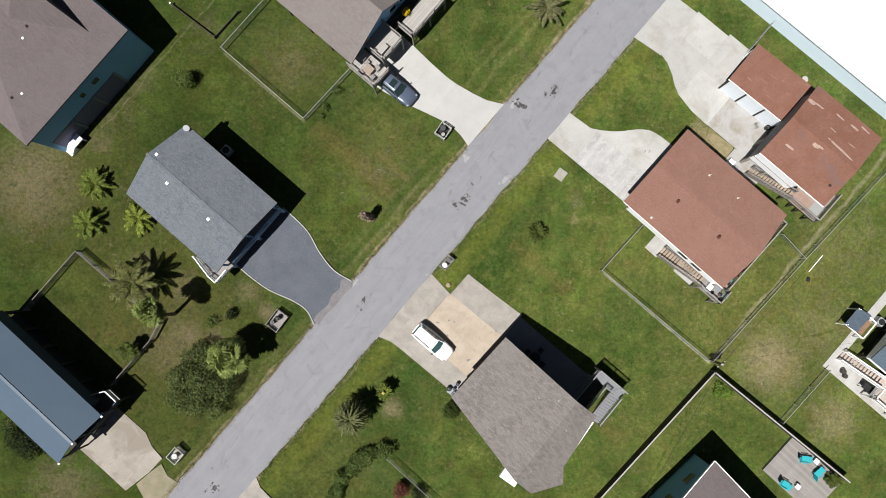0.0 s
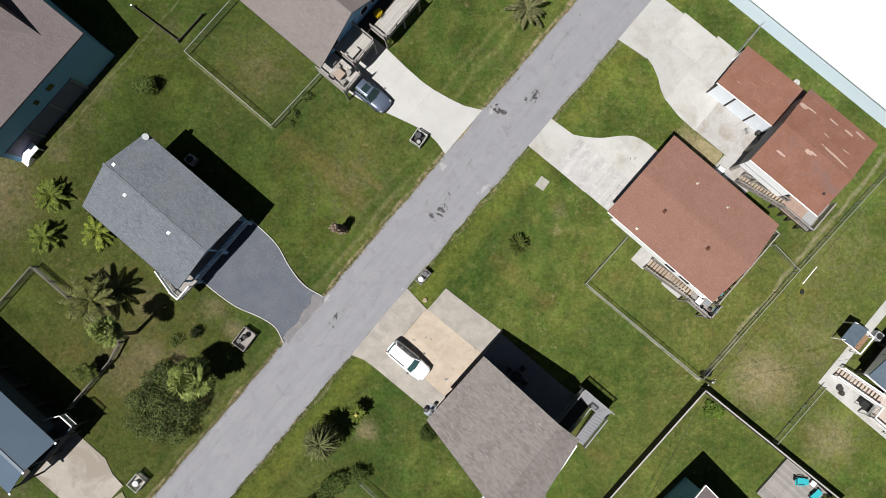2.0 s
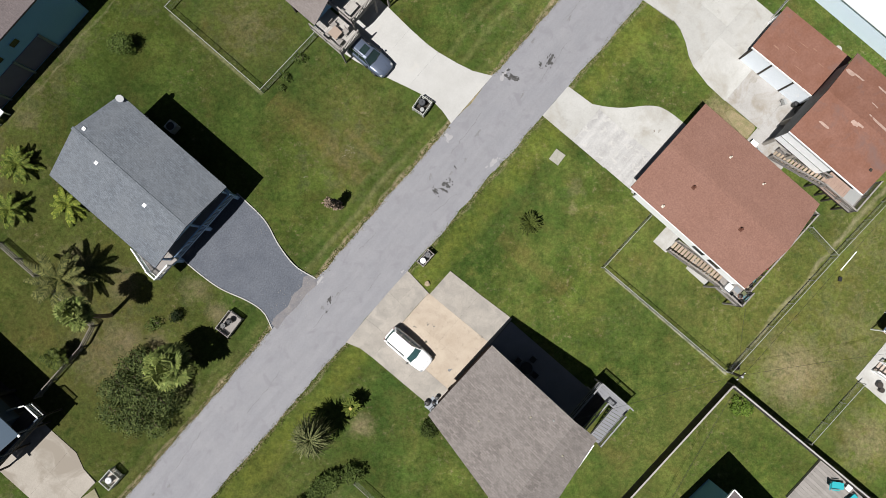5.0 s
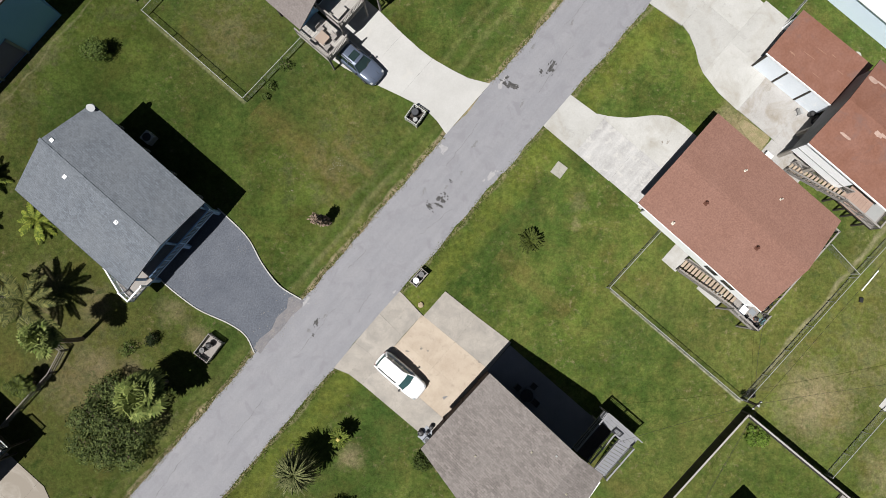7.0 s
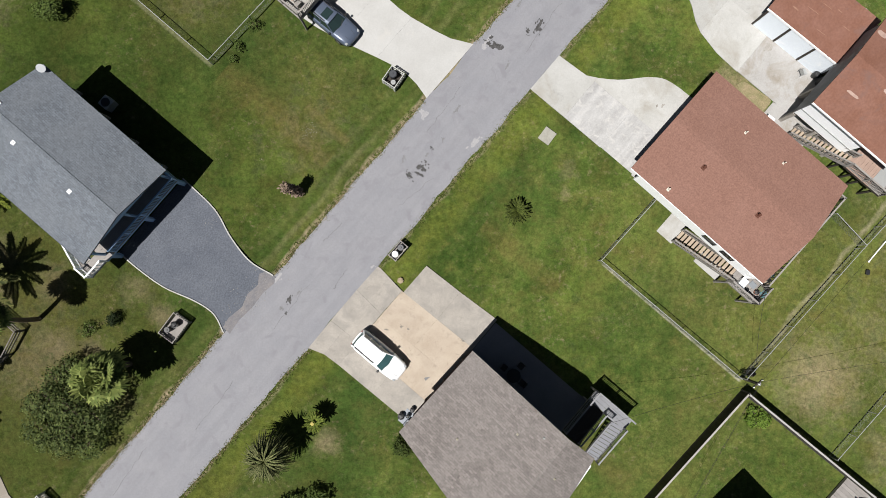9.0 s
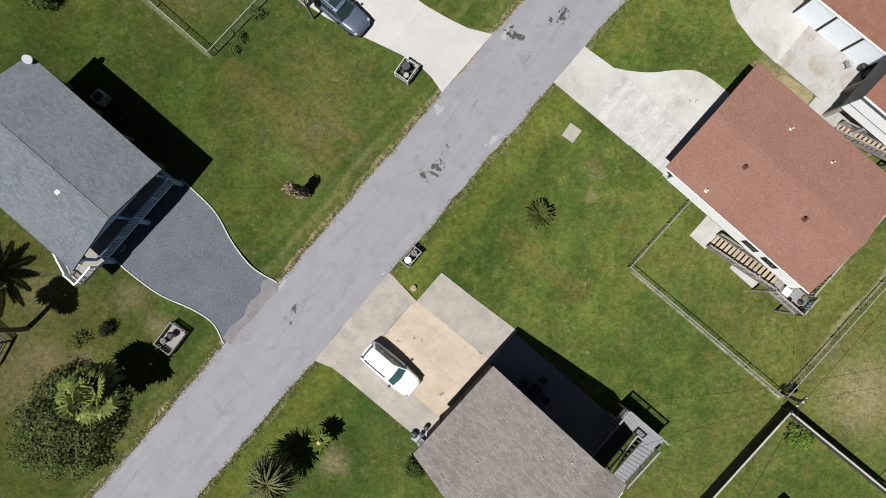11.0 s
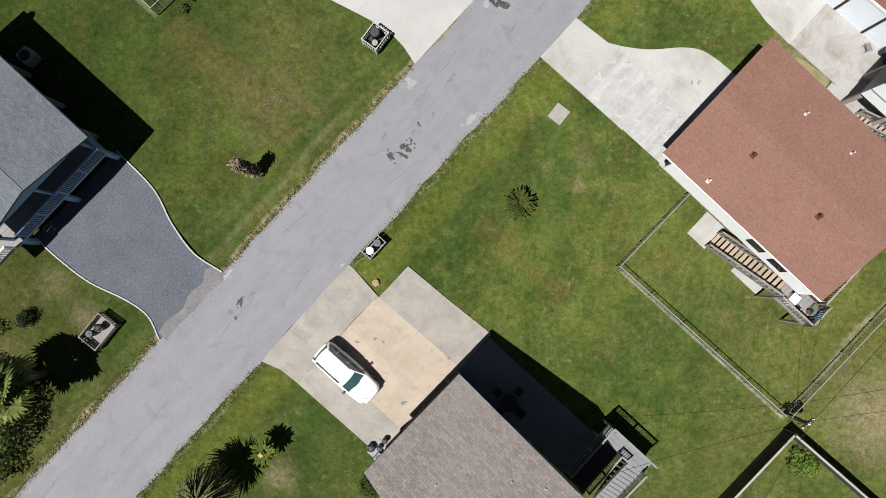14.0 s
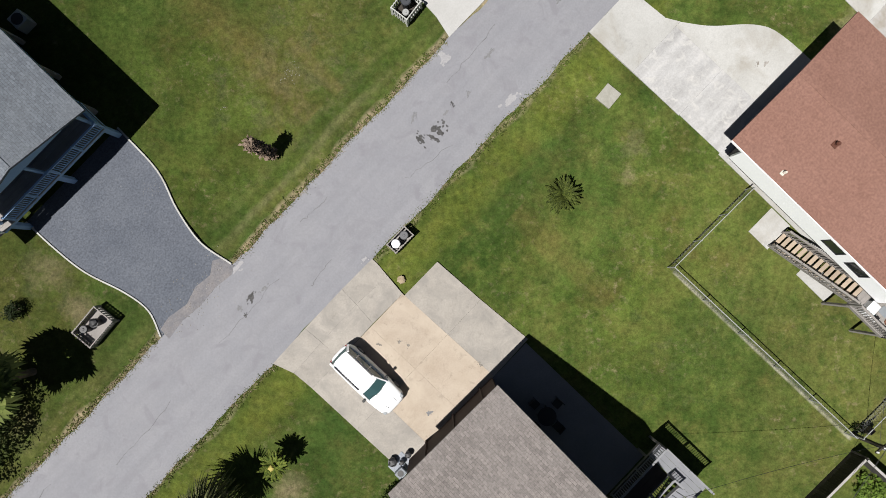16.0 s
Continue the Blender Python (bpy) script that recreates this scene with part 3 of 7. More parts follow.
# gravel drive with pale kerb edging and a sandy mouth
_r = smooth_line([(-8.75, 5.0), (-9.1, 7.2), (-8.65, 9.6), (-7.8, 12.1), (-7.6, 15.6)], 6)
_l = smooth_line([(-14.75, 5.0), (-14.15, 6.6), (-14.35, 8.4), (-15.1, 10.9), (-15.35, 13.2), (-15.4, 15.6)], 6)
_b = prism(bmesh.new(), _r + _l[::-1], -0.15, 0.02)
_g = thing("gravel_driveway", at(0, 0), "dark grey gravel driveway edged with pale kerbs", "driveway", kind="structure")
part("gravel", _b, GRAVEL, _g)
for _line in (_r, _l):
    _b = bmesh.new()
    for p, q in zip(_line, _line[1:]):
        bar(_b, (*p, 0.02), (*q, 0.02), 0.09, 0.14)
    part("kerb", _b, CONCRETE, _g, "pale concrete kerb")
_b = prism(bmesh.new(), [(-14.5, 4.6), (-13.2, 4.75), (-11.8, 4.6), (-10.4, 4.72), (-9.2, 4.55), (-8.7, 4.8), (-8.95, 5.7), (-9.4, 5.95), (-10.1, 5.45), (-11.2, 5.6), (-12.3, 5.25), (-13.6, 5.5), (-14.45, 5.35)], -0.06, 0.032)
tagged(part("sandy_mouth", _b, surface("sandy_grey_grit", (0.1485, 0.1478, 0.1610), (0.2025, 0.1892, 0.1886), 1.4, 14, 0.22, 0.95, 0.4), None), "sandy grit where gravel meets the road", "gravel", kind="structure").matrix_basis = at(0, 0)

# ---- houses ----
def gable_roof(bm, x0, x1, y0, y1, eave, ridge, thick=0.16, xr=None, prow=(0.0, 0.0)):
    """Two sloping slabs; the ridge runs along y and may stand out past the corners by prow."""
    xr = (x0 + x1) / 2 if xr is None else xr
    r0, r1 = y0 - prow[0], y1 + prow[1]
    for a in (x0, x1):
        v = [bm.verts.new(c) for c in ((a, y0, eave), (a, y1, eave), (xr, r1, ridge), (xr, r0, ridge), (a, y0, eave - thick), (a, y1, eave - thick), (xr, r1, ridge - thick), (xr, r0, ridge - thick))]
        for f in ((0, 1, 2, 3), (4, 7, 6, 5), (0, 4, 5, 1), (1, 5, 6, 2), (3, 2, 6, 7), (0, 3, 7, 4)):
            bm.faces.new([v[i] for i in f])
    return bm


def gable_walls(bm, x0, x1, y0, y1, z0, eave, ridge, xr=None):
    """Closed walls under a gable roof, their tops just below it."""
    xr = (x0 + x1) / 2 if xr is None else xr
    sec = [(x0, z0), (x1, z0), (x1, eave), (xr, ridge), (x0, eave)]
    a = [bm.verts.new((x, y0, z)) for x, z in sec]
    b = [bm.verts.new((x, y1, z)) for x, z in sec]
    bm.faces.new(a); bm.faces.new(b[::-1])
    for i in range(5):
        j = (i + 1) % 5
        bm.faces.new((a[i], b[i], b[j], a[j]))
    return bm


def ridge_cap(h, y0, y1, z, mat, xr=0.0):
    b = bmesh.new()
    for k in (-1, 1):
        bar(b, (xr + k * 0.07, y0, z - 0.012), (xr + k * 0.07, y1, z - 0.012), 0.14, 0.03)
    part("ridge_cap", b, mat, h)


def vent(h, x, y, z, mat, size=0.22):
    b = bmesh.new()
    cyl(b, (x, y, z - 0.1), (x, y, z + 0.1), size * 0.7, size * 0.5, n=12)
    box(b, x - size, x + size, y - size, y + size, z - 0.04, z + 0.03, bevel=0.01)
    part("roof_vent", b, mat, h)


def post(h, x, y, z0, z1, w, mat, name="post"):
    part(name, box(bmesh.new(), x - w / 2, x + w / 2, y - w / 2, y + w / 2, z0, z1, bevel=0.01), mat, h)


def window(h, x, y, z, w, hh, axis, mat=None, frame_mat=None, out=1):
    """A window in a wall that faces along axis ('x' or 'y'), out = +1 or -1."""
    b = bmesh.new()
    t = 0.05
    def put(a0, a1, z0, z1, k0, k1):
        lo, hi = sorted((k0 * out, k1 * out))
        if axis == "y":
            box(b, x + a0, x + a1, y + lo, y + hi, z + z0, z + z1)
        else:
            box(b, x + lo, x + hi, y + a0, y + a1, z + z0, z + z1)
    for a0, a1, z0, z1 in ((-w / 2, w / 2, -hh / 2, -hh / 2 + t), (-w / 2, w / 2, hh / 2 - t, hh / 2), (-w / 2, -w / 2 + t, -hh / 2 + t, hh / 2 - t), (w / 2 - t, w / 2, -hh / 2 + t, hh / 2 - t)):
        put(a0, a1, z0, z1, -0.02, 0.05)
    wn = part("window", b, frame_mat or WHITE_PAINT, h)
    b = bmesh.new()
    put(-w / 2 + t, w / 2 - t, -hh / 2 + t, hh / 2 - t, 0.0, 0.02)
    part("pane", b, mat or WINDOW, wn)


def railing(h, p, q, z, height, mat, gap=0.14, name="railing"):
    """A railing from p to q at deck level z: top rail, bottom rail, posts, balusters."""
    p, q = Vector((*p, z)) if len(p) == 2 else Vector(p), Vector((*q, z)) if len(q) == 2 else Vector(q)
    d = q - p
    up = Vector((0, 0, 1))
    r = part(name, bar(bmesh.new(), p + up * height, q + up * height, 0.12, 0.05), mat, h)
    part("bottom_rail", bar(bmesh.new(), p + up * 0.12, q + up * 0.12, 0.05, 0.07), mat, r)
    k = max(1, round(d.length / 1.9))
    first = None
    for i in range(k + 1):
        c = p + d * i / k
        m = pose(*c)
        if first is None:
            first = part("rail_post", box(bmesh.new(), -0.05, 0.05, -0.05, 0.05, -0.1, height + 0.08), mat, r)
            first.matrix_basis = m
        else:
            again("rail_post", first, m, r)
    k = max(2, round(d.length / gap))
    first = None
    for i in range(1, k):
        m = pose(*(p + d * i / k))
        if first is None:
            first = part("baluster", box(bmesh.new(), -0.02, 0.02, -0.02, 0.02, 0.1, height - 0.02), mat, r)
            first.matrix_basis = m
        else:
            again("baluster", first, m, r)
    return r


def stairs(h, p, q, width, mat, n=12, rail=None, rail_mat=None, open_rise=True, side=(1, 1)):
    """A straight flight from p (low) to q (high) with treads, stringers and sloping rails."""
    p, q = Vector(p), Vector(q)
    run = Vector((q.x - p.x, q.y - p.y, 0))
    d = run.normalized()
    w = Vector((-d.y, d.x, 0)) * width / 2
    ang = math.degrees(math.atan2(d.y, d.x))
    f = part("flight", bar(bar(bmesh.new(), p + w, q + w, 0.05, 0.28), p - w, q - w, 0.05, 0.28), rail_mat or mat, h)
    go = run.length / n
    first = None
    for i in range(n):
        c = p + d * go * (i + 0.5)
        m = pose(c.x, c.y, p.z + (q.z - p.z) * (i + 1) / n, 0, 0, ang)
        if first is None:
            first = part("tread", box(bmesh.new(), -go / 2 + 0.035, go / 2 - 0.02, -width / 2 + 0.03, width / 2 - 0.03, -0.045, 0.0, bevel=0.006), mat, f)
            first.matrix_basis = m
        else:
            again("tread", first, m, f)
    if rail:
        for k, on in zip((1, -1), side):
            if on:
                railing(h, p + w * k, q + w * k, 0, rail, rail_mat or mat)
    return f


def deck(h, x0, x1, y0, y1, z, mat, along="x", board=0.3, thick=0.06, posts=None, post_mat=None):
    """A deck of boards on a rim, with posts to the ground."""
    b = bmesh.new()
    for a in ((x0, x1, y0, y0 + 0.06), (x0, x1, y1 - 0.06, y1), (x0, x0 + 0.06, y0 + 0.06, y1 - 0.06), (x1 - 0.06, x1, y0 + 0.06, y1 - 0.06)):
        box(b, *a, z - 0.28, z - thick - 0.002)
    dk = part("deck", b, post_mat or mat, h)
    lo, hi = (y0, y1) if along == "x" else (x0, x1)
    k = max(1, round((hi - lo) / board))
    w = (hi - lo) / k
    first = None
    for i in range(k):
        c = lo + w * (i + 0.5)
        m = pose(0, c, z) if along == "x" else pose(c, 0, z)
        if first is None:
            bx = (x0, x1, -w / 2 + 0.006, w / 2 - 0.006) if along == "x" else (-w / 2 + 0.006, w / 2 - 0.006, y0, y1)
            first = part("board", box(bmesh.new(), *bx, -thick, 0), mat, dk)
            first.matrix_basis = m
        else:
            again("board", first, m, dk)
    for px, py in posts or ():
        post(h, px, py, -0.1, z - thick, 0.15, post_mat or mat)
    return dk



def raised(h, x0, x1, y0, y1, floor, eave, ridge, mat, pier_mat, xr=None, piers=True, inset=0.2):
    """An upper storey that stands on piers over open ground."""
    part("wall", gable_walls(bmesh.new(), x0, x1, y0, y1, floor, eave, ridge, xr), mat, h)
    part("floor_beam", box(bmesh.new(), x0 + 0.1, x1 - 0.1, y0 + 0.1, y1 - 0.1, floor - 0.3, floor - 0.003), WOOD_DARK, h)
    if piers:
        nx, ny = max(1, round((x1 - x0) / 3)), max(1, round((y1 - y0) / 3))
        first = None
        for i in range(nx + 1):
            for j in range(ny + 1):
                m = pose(x0 + inset + (x1 - x0 - 2 * inset) * i / nx, y0 + inset + (y1 - y0 - 2 * inset) * j / ny, 0)
                if first is None:
                    first = part("pier", box(bmesh.new(), -0.14, 0.14, -0.14, 0.14, -0.1, floor - 0.3, bevel=0.015), pier_mat, h)
                    first.matrix_basis = m
                else:
                    again("pier", first, m, h)


def fascia(h, X, y0, y1, E, R, mat, gable=True, w=0.035, sides=(-1, 1)):
    b = bmesh.new()
    for k in sides:
        bar(b, (k * (X + w / 2), y0, E - 0.07), (k * (X + w / 2), y1, E - 0.07), w, 0.17)
        if gable:
            for y in (y0 - 0.02, y1 + 0.02):
                bar(b, (k * X, y, E - 0.07), (0, y, R - 0.07), w, 0.17)
    part("fascia", b, mat, h)


def grey_house():
    h = thing("house", at(-11.7, 21.25), "raised pale blue house with a blue-grey shingle roof and front porch", "house")
    X, Y0, Y1, E, R = 4.5, -6.2, 5.75, 4.75, 6.0
    part("roof", gable_roof(bmesh.new(), -X, X, Y0, Y1, E, R, prow=(0.08, 0.42)), ROOF_GREY, h, "blue-grey shingle roof")
    ridge_cap(h, Y0, Y1 + 0.5, R, ROOF_GREY)
    raised(h, -X + 0.45, X - 0.45, Y0 + 2.0, Y1 - 0.4, 2.3, E - 0.05, R - 0.18, PALE_BLUE, CONCRETE_GREY)
    # added near-black box, stands for the shade under the floor
    part("storage_wall", box(bmesh.new(), -X + 1.2, X - 1.2, 0.5, Y1 - 1.0, 0, 2.0), NEAR_BLACK, h)
    fascia(h, X, Y0, Y1, E, R, ROOF_GREY, False, 0.02)
    gb = bmesh.new()
    v = [gb.verts.new(c) for c in ((-X + 0.5, Y0 + 0.25, E - 0.25), (X - 0.5, Y0 + 0.25, E - 0.25), (0, Y0 + 0.25, R - 0.22), (-X + 0.5, Y0 + 0.37, E - 0.25), (X - 0.5, Y0 + 0.37, E - 0.25), (0, Y0 + 0.37, R - 0.22))]
    for f in ((0, 1, 2), (5, 4, 3), (0, 3, 4, 1), (1, 4, 5, 2), (2, 5, 3, 0)):
        gb.faces.new([v[i] for i in f])
    part("gable", gb, PALE_BLUE, h, "pale blue gable above the porch")
    deck(h, -X + 0.4, X - 0.4, Y0 - 0.15, Y0 + 2.0, 2.3, WOOD_GREY, post_mat=PALE_BLUE)
    for x in (-3.75, 0.05, 3.85):
        post(h, x, Y0 + 0.2, -0.1, 2.2, 0.3, PALE_BLUE, "pier")
    railing(h, (-X + 1.4, Y0 - 0.1), (X - 0.45, Y0 - 0.1), 2.3, 1.0, PALE_BLUE)
    railing(h, (X - 0.45, Y0 - 0.1), (X - 0.45, Y0 + 2.0), 2.3, 1.0, PALE_BLUE)
    for x in (-3.75, 0.05, 3.85):
        post(h, x, Y0 + 0.3, 2.3, E - 0.2, 0.16, PALE_BLUE)
    for x in (-1.5, 2.2):
        window(h, x, Y0 + 2.0, 3.4, 1.2, 1.2, "y", out=-1)
    for y in (-2.0, 1.0, 4.0):
        window(h, -X + 0.45, y, 3.5, 1.1, 1.1, "x", out=-1)
    stairs(h, (-X - 0.85, Y0 + 4.1, 0.0), (-X - 0.75, Y0 + 0.9, 2.3), 0.9, WOOD_GREY, 11, 0.95, WHITE_PAINT, side=(0, 1))
    part("landing", box(bmesh.new(), -X - 1.25, -X + 0.4, Y0 - 0.15, Y0 + 0.9, 2.2, 2.3), WOOD_GREY, h)
    railing(h, (-X - 1.2, Y0 - 0.1), (-X + 0.4, Y0 - 0.1), 2.3, 1.0, WHITE_PAINT)
    railing(h, (-X - 1.22, Y0 - 0.1), (-X - 1.22, Y0 + 0.9), 2.3, 1.0, WHITE_PAINT)
    for x, y in ((-0.92, 2.9), (-0.92, -2.45), (0.55, 5.5)):
        vent(h, x, y, E + (R - E) * (1 - abs(x) / X) + 0.03, WHITE_PAINT, 0.15)
    b = bmesh.new()
    cyl(b, (4.35, 5.3, E + 0.05), (4.35, 5.3, E + 0.5), 0.03)
    part("dish_mast", b, GALVANISED, h)
    b = bmesh.new()
    bmesh.ops.create_cone(b, cap_ends=True, segments=18, radius1=0.08, radius2=0.32, depth=0.12, matrix=pose(4.3, 5.25, E + 0.6, 35, -20, 0))
    part("satellite_dish", b, plain("dish_grey", (0.456, 0.4712, 0.4864), 0.4), h, "pale grey satellite dish")
    return h


def pipe_vent(h, x, y, z, mat, size=0.12):
    """A roof vent pipe with its flashing plate and a hooded cap."""
    v = part("roof_vent", box(bmesh.new(), x - size * 1.4, x + size * 1.4, y - size * 1.2, y + size * 1.2, z - 0.06, z + 0.015, bevel=0.008), mat, h)
    b = bmesh.new()
    cyl(b, (x, y, z), (x, y, z + 0.3), size * 0.5, n=10)
    cyl(b, (x, y, z + 0.28), (x, y, z + 0.38), size * 0.95, size * 0.6, n=10)
    part("vent_pipe", b, mat, v)


def red_house():
    h = thing("house", at(19.65, -17.25, 0, -1.0), "raised white house with a low red-brown roof, timber stairs and deck", "house")
    X0, X1, Y0, Y1, E, R = -4.97, 4.42, -5.85, 6.68, 5.3, 5.85
    XR = (X0 + X1) / 2
    part("roof", gable_roof(bmesh.new(), X0, X1, Y0, Y1, E, R, prow=(0.35, 0.05)), ROOF_RED, h, "red-brown roof")
    ridge_cap(h, Y0 - 0.3, Y1, R, ROOF_RED, XR)
    raised(h, X0 + 0.10, X1 - 0.5, Y0 + 0.4, Y1 - 0.9, 3.3, E - 0.05, R - 0.18, WHITE_PAINT, CONCRETE_GREY, inset=1.7)
    b = bmesh.new()
    bar(b, (X0 - 0.03, Y0, E - 0.07), (X0 - 0.03, Y1, E - 0.07), 0.05, 0.15)
    part("fascia", b, WHITE_PAINT, h)
    for y in (-2.9, -1.2):
        window(h, X0 + 0.10, y, 4.45, 1.1, 0.9, "x", frame_mat=NEAR_BLACK, out=-1)
    # eave shade on the white end wall, put in as a near-black panel
    part("end_wall", box(bmesh.new(), X0 + 0.3, X1 - 0.7, Y1 - 0.897, Y1 - 0.82, 3.3, E - 0.2), NEAR_BLACK, h, "dark panel standing for the shaded end wall")
    # shade below the raised floor, put in as an added dark box
    part("storage_wall", box(bmesh.new(), X0 + 1.6, X1 - 1.0, Y0 + 1.2, Y1 - 1.4, 0, 2.4), NEAR_BLACK, h)
    part("ground_slab", box(bmesh.new(), X0 + 1.25, X1 - 0.4, Y0 + 0.6, Y1 - 1.0, -0.12, 0.026), CONCRETE, h)
    cream_pipe = plain("cream_vent_plastic", (0.62, 0.58, 0.50), 0.6)
    rust_pipe = plain("rusty_vent_metal", (0.10, 0.035, 0.02), 0.8)
    for x, y, m, k in ((-4.40, 3.68, cream_pipe, 0.09), (-1.63, 2.88, rust_pipe, 0.13), (-1.64, -2.25, rust_pipe, 0.13), (2.3, 2.25, cream_pipe, 0.07), (2.45, -1.22, cream_pipe, 0.06)):
        pipe_vent(h, x, y, E + (R - E) * (1 - abs(x - XR) / (X1 - XR)) + 0.02, m, k)
    # stairs, landing and the deck round the back
    stairs(h, (-5.0, -0.25, 0.05), (-5.12, -4.7, 2.75), 1.15, WOOD_TAN, 15, 0.9, WOOD_GREY)
    deck(h, -5.85, -4.3, -7.3, -4.7, 2.75, WOOD_GREY, posts=[(-5.75, -7.2), (-5.75, -4.9)], post_mat=WOOD_GREY)
    deck(h, -4.3, 4.5, -7.0, -5.5, 2.75, WOOD_DARK, posts=[(x, -6.9) for x in (-3.0, 0.0, 3.0, 4.4)], post_mat=WOOD_GREY)
    railing(h, (-5.8, -7.25), (-5.8, -4.75), 2.75, 1.0, WOOD_GREY)
    railing(h, (-5.8, -7.25), (-4.3, -7.25), 2.75, 1.0, WOOD_GREY)
    railing(h, (-4.3, -6.95), (4.45, -6.95), 2.75, 0.95, WOOD_GREY)
    railing(h, (4.45, -6.95), (4.45, -5.7), 2.75, 0.95, WOOD_GREY)
    pad = thing("concrete_pad", at(19.65, -17.25, 0, -1.0), "pale concrete pad and strip beside timber stairs", "pavement", kind="structure")
    part("slab", box(bmesh.new(), -5.76, -3.8, -0.35, 1.2, -0.12, 0.03), CONCRETE, pad)
    part("slab", box(bmesh.new(), -5.62, -4.4, -4.9, -2.6, -0.12, 0.028), CONCRETE, pad)
    return h


DOOR_PAINT = surface("bluish_white_door_paint", (0.70, 0.76, 0.83), (0.75, 0.81, 0.87), 0.7, 9.0, 0.05, 0.5, 0.05, stain=(0.86, 0.89, 0.92), stain_scale=0.8, stain_at=0.58)


def carport():
    h = thing("carport", at(34.05, -14.4, 0, 1.0), "open carport with a rusty red metal roof and white posts", "carport")
    X, Y = 2.25, 3.6
    b = bmesh.new()
    v = [b.verts.new(c) for c in ((-X, -Y, 2.95), (X, -Y, 3.25), (X, Y, 3.25), (-X, Y, 2.95), (-X, -Y, 2.85), (X, -Y, 3.15), (X, Y, 3.15), (-X, Y, 2.85))]
    for f in ((0, 1, 2, 3), (7, 6, 5, 4), (0, 4, 5, 1), (1, 5, 6, 2), (2, 6, 7, 3), (3, 7, 4, 0)):
        b.faces.new([v[i] for i in f])
    part("roof", b, ROOF_RUST, h, "rusty red metal roof")
    worn = surface("scratched_roof_paint", (0.30, 0.17, 0.12), (0.25, 0.135, 0.095), 2.0, 14, 0.15, 0.85, 0.1)
    for x, y, l, w in ((-0.3, 0.9, 1.3, 0.05), (0.6, 0.3, 1.0, 0.05), (0.9, -0.7, 0.5, 0.08), (-1.0, 2.0, 0.6, 0.14), (-1.2, -0.6, 0.9, 0.05), (0.2, -1.9, 0.7, 0.06)):
        p_ = part("roof_scratch", prism(bmesh.new(), [(-w / 2, -l / 2), (w * 0.3, -l * 0.4), (w / 2, l * 0.2), (0.0, l / 2), (-w * 0.4, l * 0.1)], -0.004, 0.008), worn, h)
        p_.matrix_basis = pose(x, y, 3.10 + x * 0.0667 + 0.004, 0, -3.8, 3)
    part("fascia", box(bmesh.new(), -X - 0.04, -X - 0.005, -Y, Y, 2.72, 2.94), WHITE_PAINT, h)
    for y in (-Y + 0.2, -1.2, 1.2, Y - 0.2):
        post(h, -X + 0.06, y, 0, 2.84, 0.13, WOOD_DARK)
        post(h, X - 0.25, y, 0, 3.1, 0.12, WHITE_PAINT)
    # white roll-up doors set back under the roof edge
    for y0, y1 in ((-Y + 0.3, -1.3), (-1.1, 1.1), (1.3, Y - 0.3)):
        d = part("garage_door", box(bmesh.new(), -X + 0.03, -X + 0.09, y0, y1, 0.02, 2.7), DOOR_PAINT, h)
    part("back_wall", box(bmesh.new(), X - 0.18, X - 0.1, -Y + 0.1, Y - 0.1, 0, 3.05), WHITE_PAINT, h)
    return h


